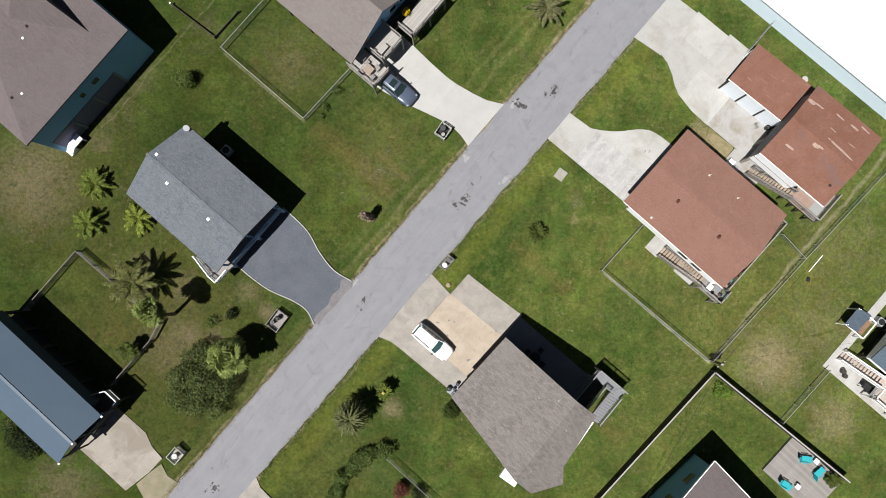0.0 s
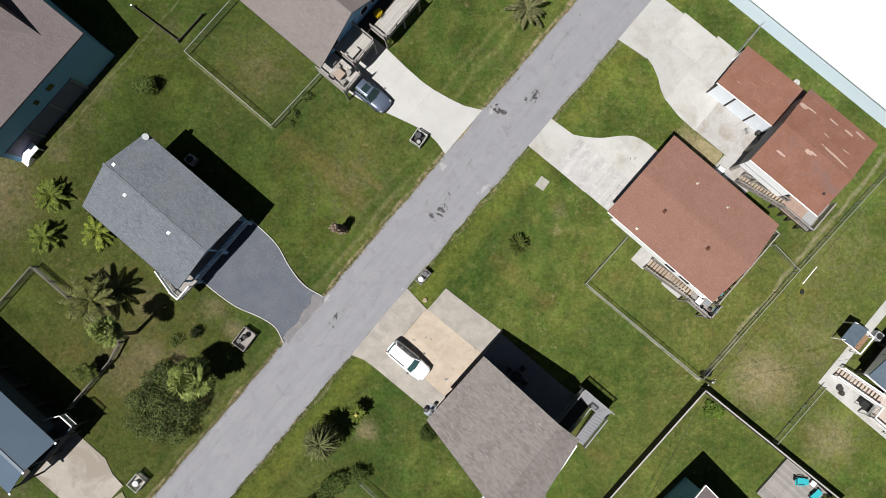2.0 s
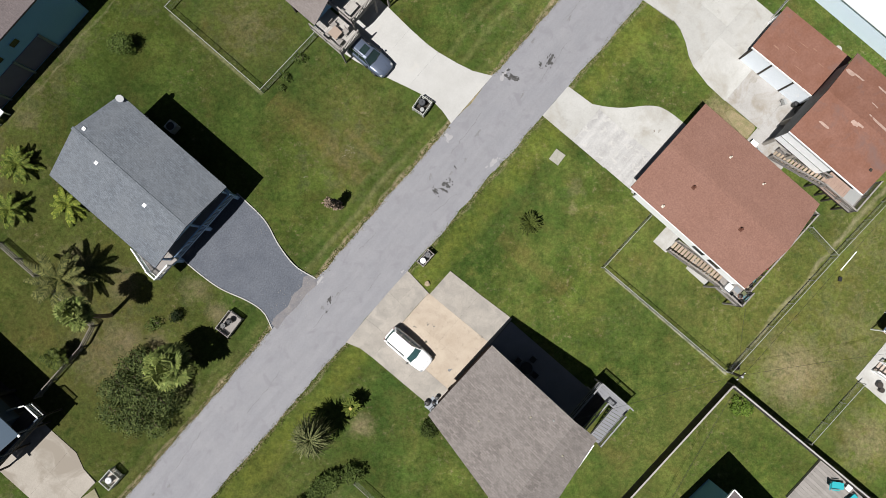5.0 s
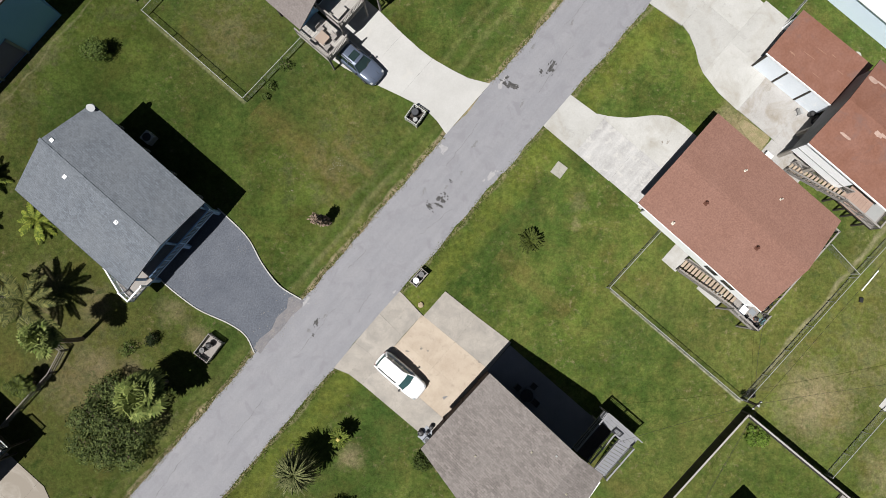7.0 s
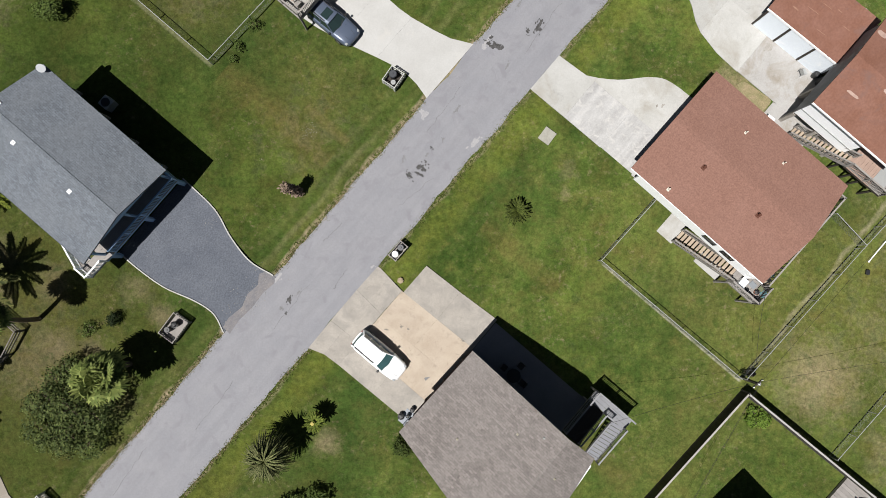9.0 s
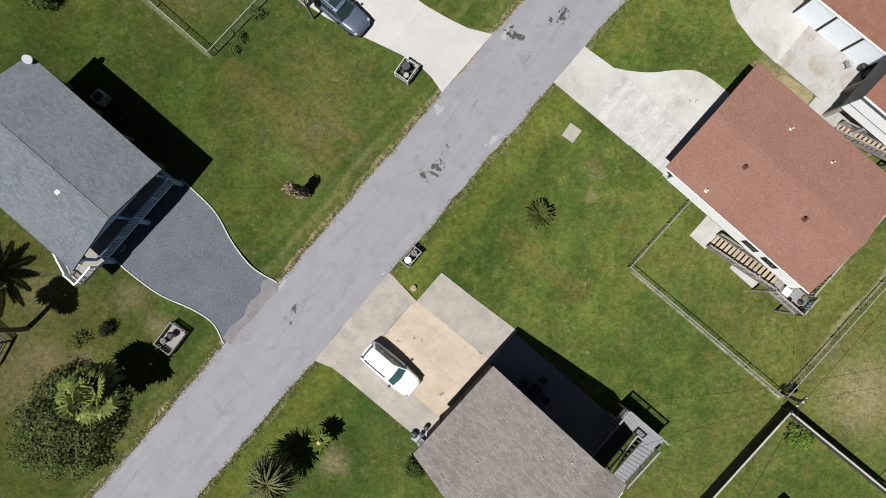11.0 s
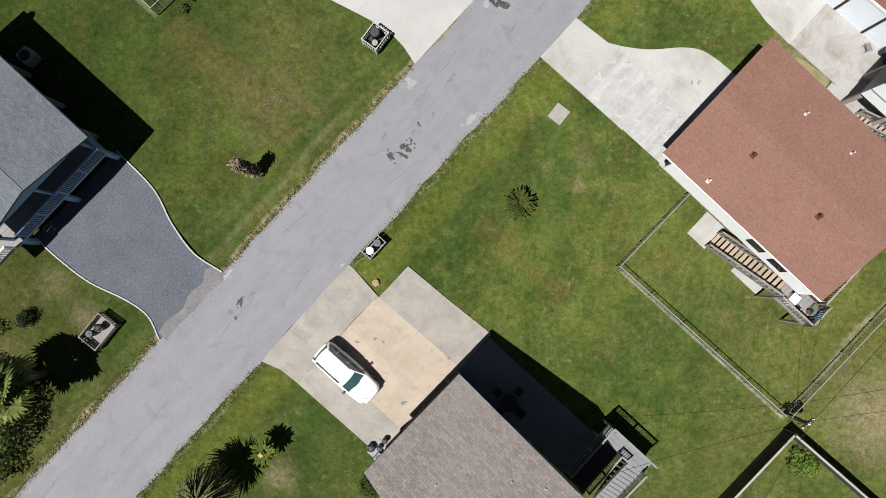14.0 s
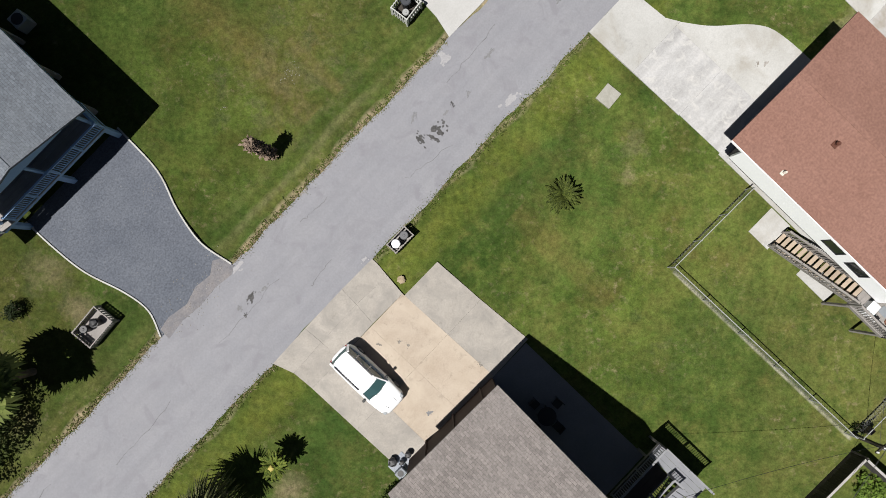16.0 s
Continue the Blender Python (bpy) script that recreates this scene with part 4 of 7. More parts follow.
def rust_house():
    h = thing("house", at(31.75, -22.05, 0, -0.5), "white raised house with a patched rusty red metal roof", "house")
    X0, X1, Y0, Y1, E, R = -5.2, 3.4, -3.05, 4.8, 6.0, 6.6
    XR = (X0 + X1) / 2
    rf = part("roof", gable_roof(bmesh.new(), X0, X1, Y0, Y1, E, R, 0.12), ROOF_RUST, h, "patched rusty red metal roof")
    F = 3.2
    raised(h, X0 + 0.5, X1 - 0.3, -0.3, Y1 - 0.35, 2.5, E - 0.05, R - 0.14, WHITE_PAINT, CONCRETE_GREY, XR)
    part("porch_wall", box(bmesh.new(), X0 + 1.8, X1 - 0.3, Y0 + 0.25, -0.303, F + 0.003, E + 0.02), WHITE_PAINT, h)
    part("porch_floor", box(bmesh.new(), X0 + 1.8, X1 - 0.3, Y0 + 0.25, -0.303, F - 0.3, F), WOOD_DARK, h)
    part("lower_wall", box(bmesh.new(), X0 + 2.4, X1 - 0.6, Y0 + 0.8, Y1 - 2.0, 0, 2.19), WHITE_PAINT, h)
    part("fascia", bar(bmesh.new(), (X0 - 0.04, Y0, E - 0.06), (X0 - 0.04, Y1, E - 0.06), 0.07, 0.15), WHITE_PAINT, h)
    part("band_board", box(bmesh.new(), X0 + 0.462, X0 + 0.497, -0.3, Y1 - 0.35, 3.5, 3.6), GALVANISED, h)
    # weak grazing light on this gable is painted as a grey panel over white
    part("gable_board", box(bmesh.new(), X0 + 0.5, X1 - 0.3, Y1 - 0.347, Y1 - 0.31, 2.5, E - 0.1), surface("shaded_gable_grey", (0.16, 0.16, 0.165), (0.22, 0.22, 0.225), 1.2, 14, 0.12, 0.8, 0.1), h, "gable wall panel toned grey for its shaded side")
    # pale bare strips where the paint has gone
    tint = surface("faded_roof_patch", (0.43, 0.31, 0.26), (0.3344, 0.228, 0.19), 2.0, 14, 0.15, 0.85, 0.1)
    for x, y, l, w in ((-3.1, 3.1, 1.0, 0.18), (-1.5, 1.4, 0.7, 0.36), (-1.35, 1.0, 0.7, 0.2), (-0.27, -0.75, 2.8, 0.2), (-0.2, -0.3, 1.2, 0.14), (0.8, -1.2, 0.7, 0.08), (1.6, 4.3, 0.8, 0.36), (1.8, 3.5, 1.0, 0.16), (2.3, 1.3, 0.95, 0.16), (2.4, -0.35, 1.0, 0.2), (2.95, -1.3, 1.0, 0.16), (0.8, 1.1, 0.7, 0.1), (-0.15, 0.85, 0.3, 0.12)):
        z = E + (R - E) * (1 - abs(x - XR) / (X1 - XR))
        sl = math.degrees(math.atan2(R - E, X1 - XR)) * (1 if x < XR else -1)
        random.seed(int(x * 100 + y * 37) + 1000)
        o = []
        for i in range(12):
            a = i / 12 * 2 * math.pi
            o.append((w / 2 * math.copysign(abs(math.sin(a)) ** 0.5, math.sin(a)) * random.uniform(0.6, 1.3), l / 2 * math.copysign(abs(math.cos(a)) ** 0.4, math.cos(a)) * random.uniform(0.85, 1.1)))
        p_ = part("roof_patch", prism(bmesh.new(), o, 0.0, 0.012), tint, rf)
        p_.matrix_basis = pose(x, y, z + 0.004, 0, -sl, random.uniform(-4, 4))
    stairs(h, (-4.75, 3.1, 0.05), (-5.2, -0.9, F), 0.9, WOOD_TAN, 15, 0.9, WOOD_GREY)
    floor_ = surface("pinkish_worn_deck", (0.30, 0.21, 0.17), (0.36, 0.26, 0.21), 1.2, 14, 0.12, 0.85, 0.1, island=0.06)
    deck(h, -5.7, -3.45, -3.2, -0.9, F, floor_, posts=[(-5.0, -3.07), (-5.0, -2.27), (-5.0, -1.06)], post_mat=WOOD_DARK)
    deck(h, -5.7, -2.3, -4.35, -3.2, F, WOOD_GREY, posts=[(-5.0, -4.25), (-2.4, -4.25)], post_mat=WOOD_DARK)
    part("floor_sheet", box(bmesh.new(), -5.1, -3.7, -4.15, -3.1, F + 0.004, F + 0.03), GALVANISED, h, "pale sheet on the deck floor")
    railing(h, (-5.65, -4.3), (-5.65, -0.95), F, 1.0, WOOD_GREY)
    railing(h, (-5.65, -4.3), (-2.35, -4.3), F, 1.0, WOOD_GREY)
    for y in (-4.2, -3.07, -2.27, -1.06):
        part("brace", bar(bmesh.new(), (-4.95, y, 1.5), (-5.6, y, F - 0.3), 0.09, 0.09), WOOD_DARK, h)
    vent(h, -3.4, -2.1, E + 0.3, WOOD_DARK, 0.12)
    return h


def white_building():
    h = thing("building", at(50.5, -14.0), "long low building with a white metal roof and pale walls", "building")
    X, Y, E, R = 10.0, 24.0, 2.7, 4.2
    rf = part("roof", gable_roof(bmesh.new(), -X - 0.1, X + 0.1, -Y, Y, E, R, 0.1), ROOF_WHITE, h, "white metal roof")
    first = None
    for i in range(79):
        m = pose(0, -Y + 0.3 + i * 0.6, 0)
        if first is None:
            b = bmesh.new()
            bar(b, (-X - 0.08, 0, E + 0.012), (0, 0, R + 0.012), 0.05, 0.03)
            first = part("roof_rib", b, ROOF_WHITE, rf)
            first.matrix_basis = m
        else:
            again("roof_rib", first, m, rf)
    part("wall", gable_walls(bmesh.new(), -X, X, -Y + 0.2, Y - 0.2, 0.0, E - 0.06, R - 0.12), surface("pale_siding", (0.6720, 0.8010, 0.9118), (0.7040, 0.8188, 0.9215), 0.8, 12, 0.05, 0.6, 0.1), h)
    part("gutter", box(bmesh.new(), -X - 0.22, -X - 0.1, -Y, Y, E - 0.14, E - 0.02), WHITE_PAINT, h)
    return h


def tan_house():
    h = thing("house", at(-6.5, -16.3), "raised house with tan-brown shingle gable roof, side deck and patio", "house")
    E, R = 6.3, 8.7
    N, W, A, B, C, D, EE = (3.98, 6.1), (-3.65, 6.32), (-4.5, 1.4), (-5.3, -4.75), (-2.9, -6.75), (-1.62, -5.6), (3.9, -4.75)
    RN, RS = (3.85, -2.25), (-5.2, -2.55)
    b = bmesh.new()
    def level(x, y):
        k = y - (-2.38 + 0.033 * x)
        return R - (0.285 * k if k > 0 else -0.50 * k)
    for edge in ((N, W, A, RS, RN), (RN, RS, B, C, D, EE)):
        top = [b.verts.new((x, y, level(x, y))) for x, y in edge]
        bot = [b.verts.new((v.co.x, v.co.y, v.co.z - 0.16)) for v in top]
        k = len(top)
        b.faces.new(top); b.faces.new(bot[::-1])
        for i in range(k):
            b.faces.new((top[i], bot[i], bot[(i + 1) % k], top[(i + 1) % k]))
    bmesh.ops.triangulate(b, faces=b.faces[:])
    rf = part("roof", b, ROOF_TAN, h, "tan-brown shingle roof")
    part("wall", prism(bmesh.new(), [(3.5, 5.0), (-3.2, 5.3), (-4.2, 1.0), (-5.0, -4.4), (-2.9, -6.2), (-1.7, -5.2), (3.4, -4.4)], 2.7, E - 0.14), TAN_WALL, h)
    part("floor_beam", prism(bmesh.new(), [(3.4, 4.9), (-3.1, 5.2), (-4.1, 0.9), (-4.9, -4.3), (-2.9, -6.1), (3.3, -4.4)], 2.4, 2.69), WOOD_DARK, h)
    b = bmesh.new()
    sec = [(5.0, E - 0.14), (-2.25, R - 0.25), (-4.4, level(3.5, -4.4) - 0.25), (-4.4, E - 0.14)]
    v = [b.verts.new((x, y, z)) for x in (3.5, 3.35) for y, z in sec]
    for f in ((0, 1, 2, 3), (7, 6, 5, 4), (0, 4, 5, 1), (1, 5, 6, 2), (2, 6, 7, 3), (3, 7, 4, 0)):
        b.faces.new([v[i] for i in f])
    part("gable", b, TAN_WALL, h, "tan gable")
    part("lower_wall", prism(bmesh.new(), [(1.5, 3.4), (-3.0, 4.0), (-4.0, 0.4), (-4.7, -4.2), (-2.9, -5.8), (2.6, -4.3)], 0.0, 2.39), TAN_WALL, h)
    for x, y in ((3.2, 4.8), (0.0, 4.9), (-3.0, 5.0), (3.2, 1.5), (3.2, -2.0)):
        post(h, x, y, 0, 2.4, 0.22, WOOD_DARK, "pier")
    for y in (3.5, 0.4):
        window(h, 3.5, y, 4.1, 1.3, 1.2, "x", out=1)
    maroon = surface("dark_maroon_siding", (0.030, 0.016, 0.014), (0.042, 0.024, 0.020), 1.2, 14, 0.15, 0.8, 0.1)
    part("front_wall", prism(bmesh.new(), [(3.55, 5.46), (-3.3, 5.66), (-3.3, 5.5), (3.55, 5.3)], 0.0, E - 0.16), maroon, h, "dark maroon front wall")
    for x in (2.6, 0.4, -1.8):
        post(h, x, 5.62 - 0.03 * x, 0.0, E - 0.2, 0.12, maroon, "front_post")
    # white gutter and downpipe along the low eave
    b = bmesh.new()
    bar(b, (-0.6, -5.5, E + 0.02), (3.3, -5.05, E + 0.3), 0.3, 0.14)
    bar(b, (3.3, -5.05, E + 0.3), (3.6, -4.6, E - 0.6), 0.1, 0.1)
    bar(b, (-0.6, -5.5, E + 0.02), (-1.5, -5.4, 3.4), 0.1, 0.1)
    part("gutter", b, WHITE_PAINT, h, "white gutter")
    # soot marks, vents
    for x, y in ((-1.2, 3.1), (1.8, 0.4), (1.2, -3.3), (-3.6, -3.2), (2.8, -1.0)):
        vent(h, x, y, level(x, y) + 0.03, TAN_WALL if x < 2 else GALVANISED, 0.07)
    # side deck, landing and stairs
    # walkway boards hold the house's shade as dark colour; the landing stays grey
    deck(h, 3.5, 6.6, -5.2, -3.65, 1.8, WOOD_DARK, posts=[(6.5, -3.75), (6.5, -5.1)], post_mat=WOOD_GREY)
    deck(h, 6.62, 7.6, -7.2, -3.65, 1.8, plain("grey_deck_paint", (0.2, 0.205, 0.22), 0.7), along="y", posts=[(7.5, -7.1), (7.5, -3.75)], post_mat=WOOD_GREY)
    rail_paint = plain("light_grey_rail_paint", (0.228, 0.2318, 0.2432), 0.6)
    railing(h, (3.6, -3.7), (7.55, -3.7), 1.8, 1.0, rail_paint)
    railing(h, (7.55, -3.7), (7.55, -7.15), 1.8, 1.0, rail_paint)
    railing(h, (3.6, -5.15), (6.6, -5.15), 1.8, 1.0, rail_paint)
    railing(h, (6.62, -5.15), (6.62, -5.9), 1.8, 1.0, rail_paint)
    stairs(h, (3.2, -7.2, 0.05), (6.62, -6.55, 1.8), 1.05, plain("grey_step_paint", (0.21, 0.215, 0.235), 0.7), 11, 0.95, rail_paint, side=(0, 1))
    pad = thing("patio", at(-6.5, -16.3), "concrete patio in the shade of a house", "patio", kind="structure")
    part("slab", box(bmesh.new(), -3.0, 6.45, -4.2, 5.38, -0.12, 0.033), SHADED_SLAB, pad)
    # white awning box on the back
    aw = part("awning", box(bmesh.new(), -0.85, 0.85, -0.6, 0.6, 0, 0.4, bevel=0.03), WHITE_PAINT, h, "white box on posts at the roof edge")
    aw.matrix_basis = pose(-5.45, -2.45, 6.75, 0, 0, -84)
    b = bmesh.new()
    for x, y, z in ((-6.1, -3.6, 0.0), (-6.0, -2.4, 0.0)):
        bar(b, (x + 0.5, y + 0.55, -0.1), (x + 0.5, y + 0.55, 6.76), 0.1, 0.1)
    part("awning_post", b, WHITE_PAINT, h)
    return h


def teal_house():
    h = thing("house", at(-11.3, 45.1), "teal house with mauve-brown hip roof and screened porch", "house")
    X, Y, E, R = 7.45, 8.2, 6.0, 8.8
    b = bmesh.new()
    c = [(-X, -Y, E), (X, -Y, E), (X, Y, E), (-X, Y, E), (-1.5, 0, R), (X, 0, R)]
    top = [b.verts.new(q) for q in c]
    bot = [b.verts.new((q[0], q[1], q[2] - 0.18)) for q in c]
    for f in ((0, 1, 5, 4), (2, 3, 4, 5), (3, 0, 4)):
        b.faces.new([top[i] for i in f]); b.faces.new([bot[i] for i in f][::-1])
    for i in range(4):
        j = (i + 1) % 4
        if i != 1:
            b.faces.new((top[i], bot[i], bot[j], top[j]))
    part("roof", b, ROOF_MAUVE, h, "mauve-brown shingle hip roof")
    # invented wedge of taller roof behind, shaped to cast the dark triangle
    b = bmesh.new()
    v = [b.verts.new(q) for q in ((4.9, -6.0, 6.75), (1.0, -0.6, 8.5), (5.0, -0.6, 8.4), (4.7, -0.6, 11.6), (4.7, 5.0, 11.6), (1.0, 5.0, 7.0), (5.0, 5.0, 7.0))]
    for f in ((0, 3, 1), (0, 2, 3), (1, 3, 4, 5), (2, 6, 4, 3), (0, 1, 5, 6, 2), (4, 6, 5)):
        b.faces.new([v[i] for i in f])
    part("shadow_wedge_roof", b, ROOF_MAUVE, h)
    part("wall", box(bmesh.new(), -X + 0.5, X - 0.1, -Y + 0.2, Y - 0.6, 0, E - 0.1), TEAL, h)
    wy = -Y + 0.2
    screen = surface("dark_screen_mesh", (0.1275, 0.1275, 0.2250), (0.1500, 0.1500, 0.2550), 0.8, 20.0, 0.15, 0.6, 0.03)
    for x0, x1 in ((-6.4, -3.6), (-3.3, -0.3), (0.0, 2.9)):
        part("screen", box(bmesh.new(), x0, x1, wy - 0.05, wy - 0.004, 0.15, 2.9), screen, h, "dark porch screen")
        part("screen_post", box(bmesh.new(), x1 + 0.05, x1 + 0.25, wy - 0.16, wy - 0.004, 0, 3.0), plain("grey_post_paint", (0.19, 0.228, 0.2736), 0.6), h)
    for x in (-0.5, 1.4):
        window(h, x, wy, 4.3, 0.9 if x > 0 else 0.6, 0.8, "y", frame_mat=TEAL, out=-1)
    for x, y, m in ((-4.2, -3.0, WHITE_PAINT), (-3.2, -2.2, WOOD_DARK), (-4.6, -4.8, WOOD_DARK), (-3.7, -5.2, WHITE_PAINT), (0.5, -2.4, WHITE_PAINT), (1.6, -2.0, WOOD_DARK)):
        vent(h, x, y, E + (R - E) * (1 - abs(y) / Y) + 0.03, m, 0.12)
    part("landing", box(bmesh.new(), -5.9, -4.5, wy - 1.0, wy - 0.06, 0.85, 1.0, bevel=0.02), WHITE_PAINT, h, "white landing")
    for i in range(3):
        part("step", box(bmesh.new(), -6.2 - i * 0.3, -5.91 - i * 0.3, wy - 0.95, wy - 0.1, 0.0, 0.78 - i * 0.24), WHITE_PAINT, h)
    for x in (-5.8, -4.6):
        post(h, x, wy - 0.9, -0.05, 0.85, 0.1, WHITE_PAINT)
    return h


def deck_house():
    h = thing("house", at(13.2, 25.3), "teal house with brown shingle roof and timber front deck", "house")
    X, Y, E, R = 5.2, 6.7, 4.5, 7.6
    part("roof", gable_roof(bmesh.new(), -X, X, -Y, Y, E, R), ROOF_BROWN, h, "grey-brown shingle roof")
    raised(h, -X + 0.4, X - 0.4, -Y + 0.9, Y - 0.4, 2.2, E - 0.06, R - 0.2, TEAL, WOOD_DARK)
    # invented dark box in place of the shade beneath the house
    part("storage_wall", box(bmesh.new(), -X + 1, X - 1, -Y + 2.5, Y - 1, 0, 1.9), NEAR_BLACK, h)
    y0, y1 = -9.4, -5.8
    deck(h, -5.3, -2.9, y0, y1, 2.4, WOOD_PALE, posts=[(-5.2, y0 + 0.1), (-3.0, y0 + 0.1)], post_mat=WOOD_GREY)
    deck(h, -2.7, 0.3, y0 + 0.9, y1, 2.9, WOOD_PALE, posts=[(-2.6, y0 + 1.0), (0.2, y0 + 1.0)], post_mat=WOOD_GREY)
    deck(h, 1.2, 6.4, y0 + 0.4, y0 + 2.3, 2.4, WOOD_PALE, posts=[(1.3, y0 + 0.5), (4.0, y0 + 0.5), (6.3, y0 + 0.5)], post_mat=WOOD_GREY)
    # added floor: the shaded gap by the wall, put in as dark colour
    deck(h, 0.5, 6.4, y0 + 2.32, y1, 2.3, WOOD_DARK, post_mat=WOOD_DARK)
    for p, q, z in (((-5.25, y0 + 0.05), (-5.25, y1), 2.4), ((-5.25, y0 + 0.05), (-2.9, y0 + 0.05), 2.4), ((-2.65, y0 + 0.95), (0.25, y0 + 0.95), 2.9), ((0.25, y0 + 0.95), (0.25, y1), 2.9), ((-2.65, y0 + 0.95), (-2.65, y1), 2.9), ((1.25, y0 + 0.45), (6.35, y0 + 0.45), 2.4), ((1.25, y0 + 0.45), (1.25, y0 + 2.3), 2.4)):
        railing(h, p, q, z, 0.95, WOOD_GREY, 0.16)
    for x in (-2.4, 1.9, 3.4):
        window(h, x, -Y + 0.9, 3.5, 1.0, 1.0, "y", out=-1)
    return h


def blue_house():
    h = thing("house", at(-36.75, 22.3, 0, -1.3), "raised house with a blue metal roof and front porch", "house")
    X, Y, E, R = 3.1, 7.9, 5.0, 6.3
    part("roof", gable_roof(bmesh.new(), -X, X, -Y, Y, E, R, 0.1), ROOF_BLUE, h, "blue painted metal roof")
    ridge_cap(h, -Y, Y, R, ROOF_BLUE)
    navy = surface("dark_blue_siding", (0.038, 0.057, 0.0836), (0.0456, 0.0684, 0.0988), 0.6, 12, 0.08, 0.7, 0.1)
    raised(h, -X + 0.4, X - 0.4, -Y + 1.8, Y - 0.4, 2.5, E - 0.05, R - 0.14, navy, WOOD_DARK)
    # dark box added to hold the shade under this floor
    part("storage_wall", box(bmesh.new(), -X + 0.8, X - 0.8, -Y + 2.4, Y - 1, 0, 2.2), NEAR_BLACK, h)
    deck(h, -X + 0.3, X + 1.2, -Y + 0.2, -Y + 1.8, 2.5, WOOD_DARK, posts=[(-2.7, -Y + 0.3), (0, -Y + 0.3), (2.7, -Y + 0.3), (4.2, -Y + 0.3)], post_mat=WOOD_DARK)
    railing(h, (-X + 0.35, -Y + 0.25), (X + 1.15, -Y + 0.25), 2.5, 1.0, navy)
    railing(h, (X + 1.15, -Y + 0.25), (X + 1.15, -Y + 1.8), 2.5, 1.0, WHITE_PAINT)
    railing(h, (X + 1.15, -Y + 1.8), (X - 0.1, -Y + 2.6), 2.5, 1.0, GALVANISED)
    for x in (-3.3, 0.0, 3.3):
        post(h, x * 0.88, -Y + 0.28, 2.5, E - 0.1 + (1.2 if x == 0 else 0), 0.14, navy)
    first = None
    for x, z in ((-3.05, E), (0.0, R), (3.05, E)):
        m = pose(x, -Y - 0.03, z)
        if first is None:
            first = part("rafter_end", box(bmesh.new(), -0.1, 0.1, -0.14, 0.05, -0.06, 0.06, bevel=0.01), WHITE_PAINT, h, "white rafter end")
            first.matrix_basis = m
        else:
            again("rafter_end", first, m, h)
    return h


def south_house():
    h = thing("house", at(-4.9, -38.15, 0, -6.0), "dark teal house with white-edged brown roof", "house")
    X, Y, E, R = 5.8, 5.8, 5.2, 6.4
    part("roof", gable_roof(bmesh.new(), -X, X, -Y, Y, E, R), ROOF_MAUVE, h, "brown shingle roof with white edge")
    fascia(h, X, -Y, Y, E, R, WHITE_PAINT, True, 0.09)
    part("wall", gable_walls(bmesh.new(), -X + 0.6, X - 0.5, -Y + 0.5, Y - 0.6, 0, E - 0.06, R - 0.2), TEAL, h)
    for x in (-3, 0, 3):
        window(h, x, Y - 0.6, 2.9, 1.3, 1.1, "y", frame_mat=TEAL, out=1)
    return h


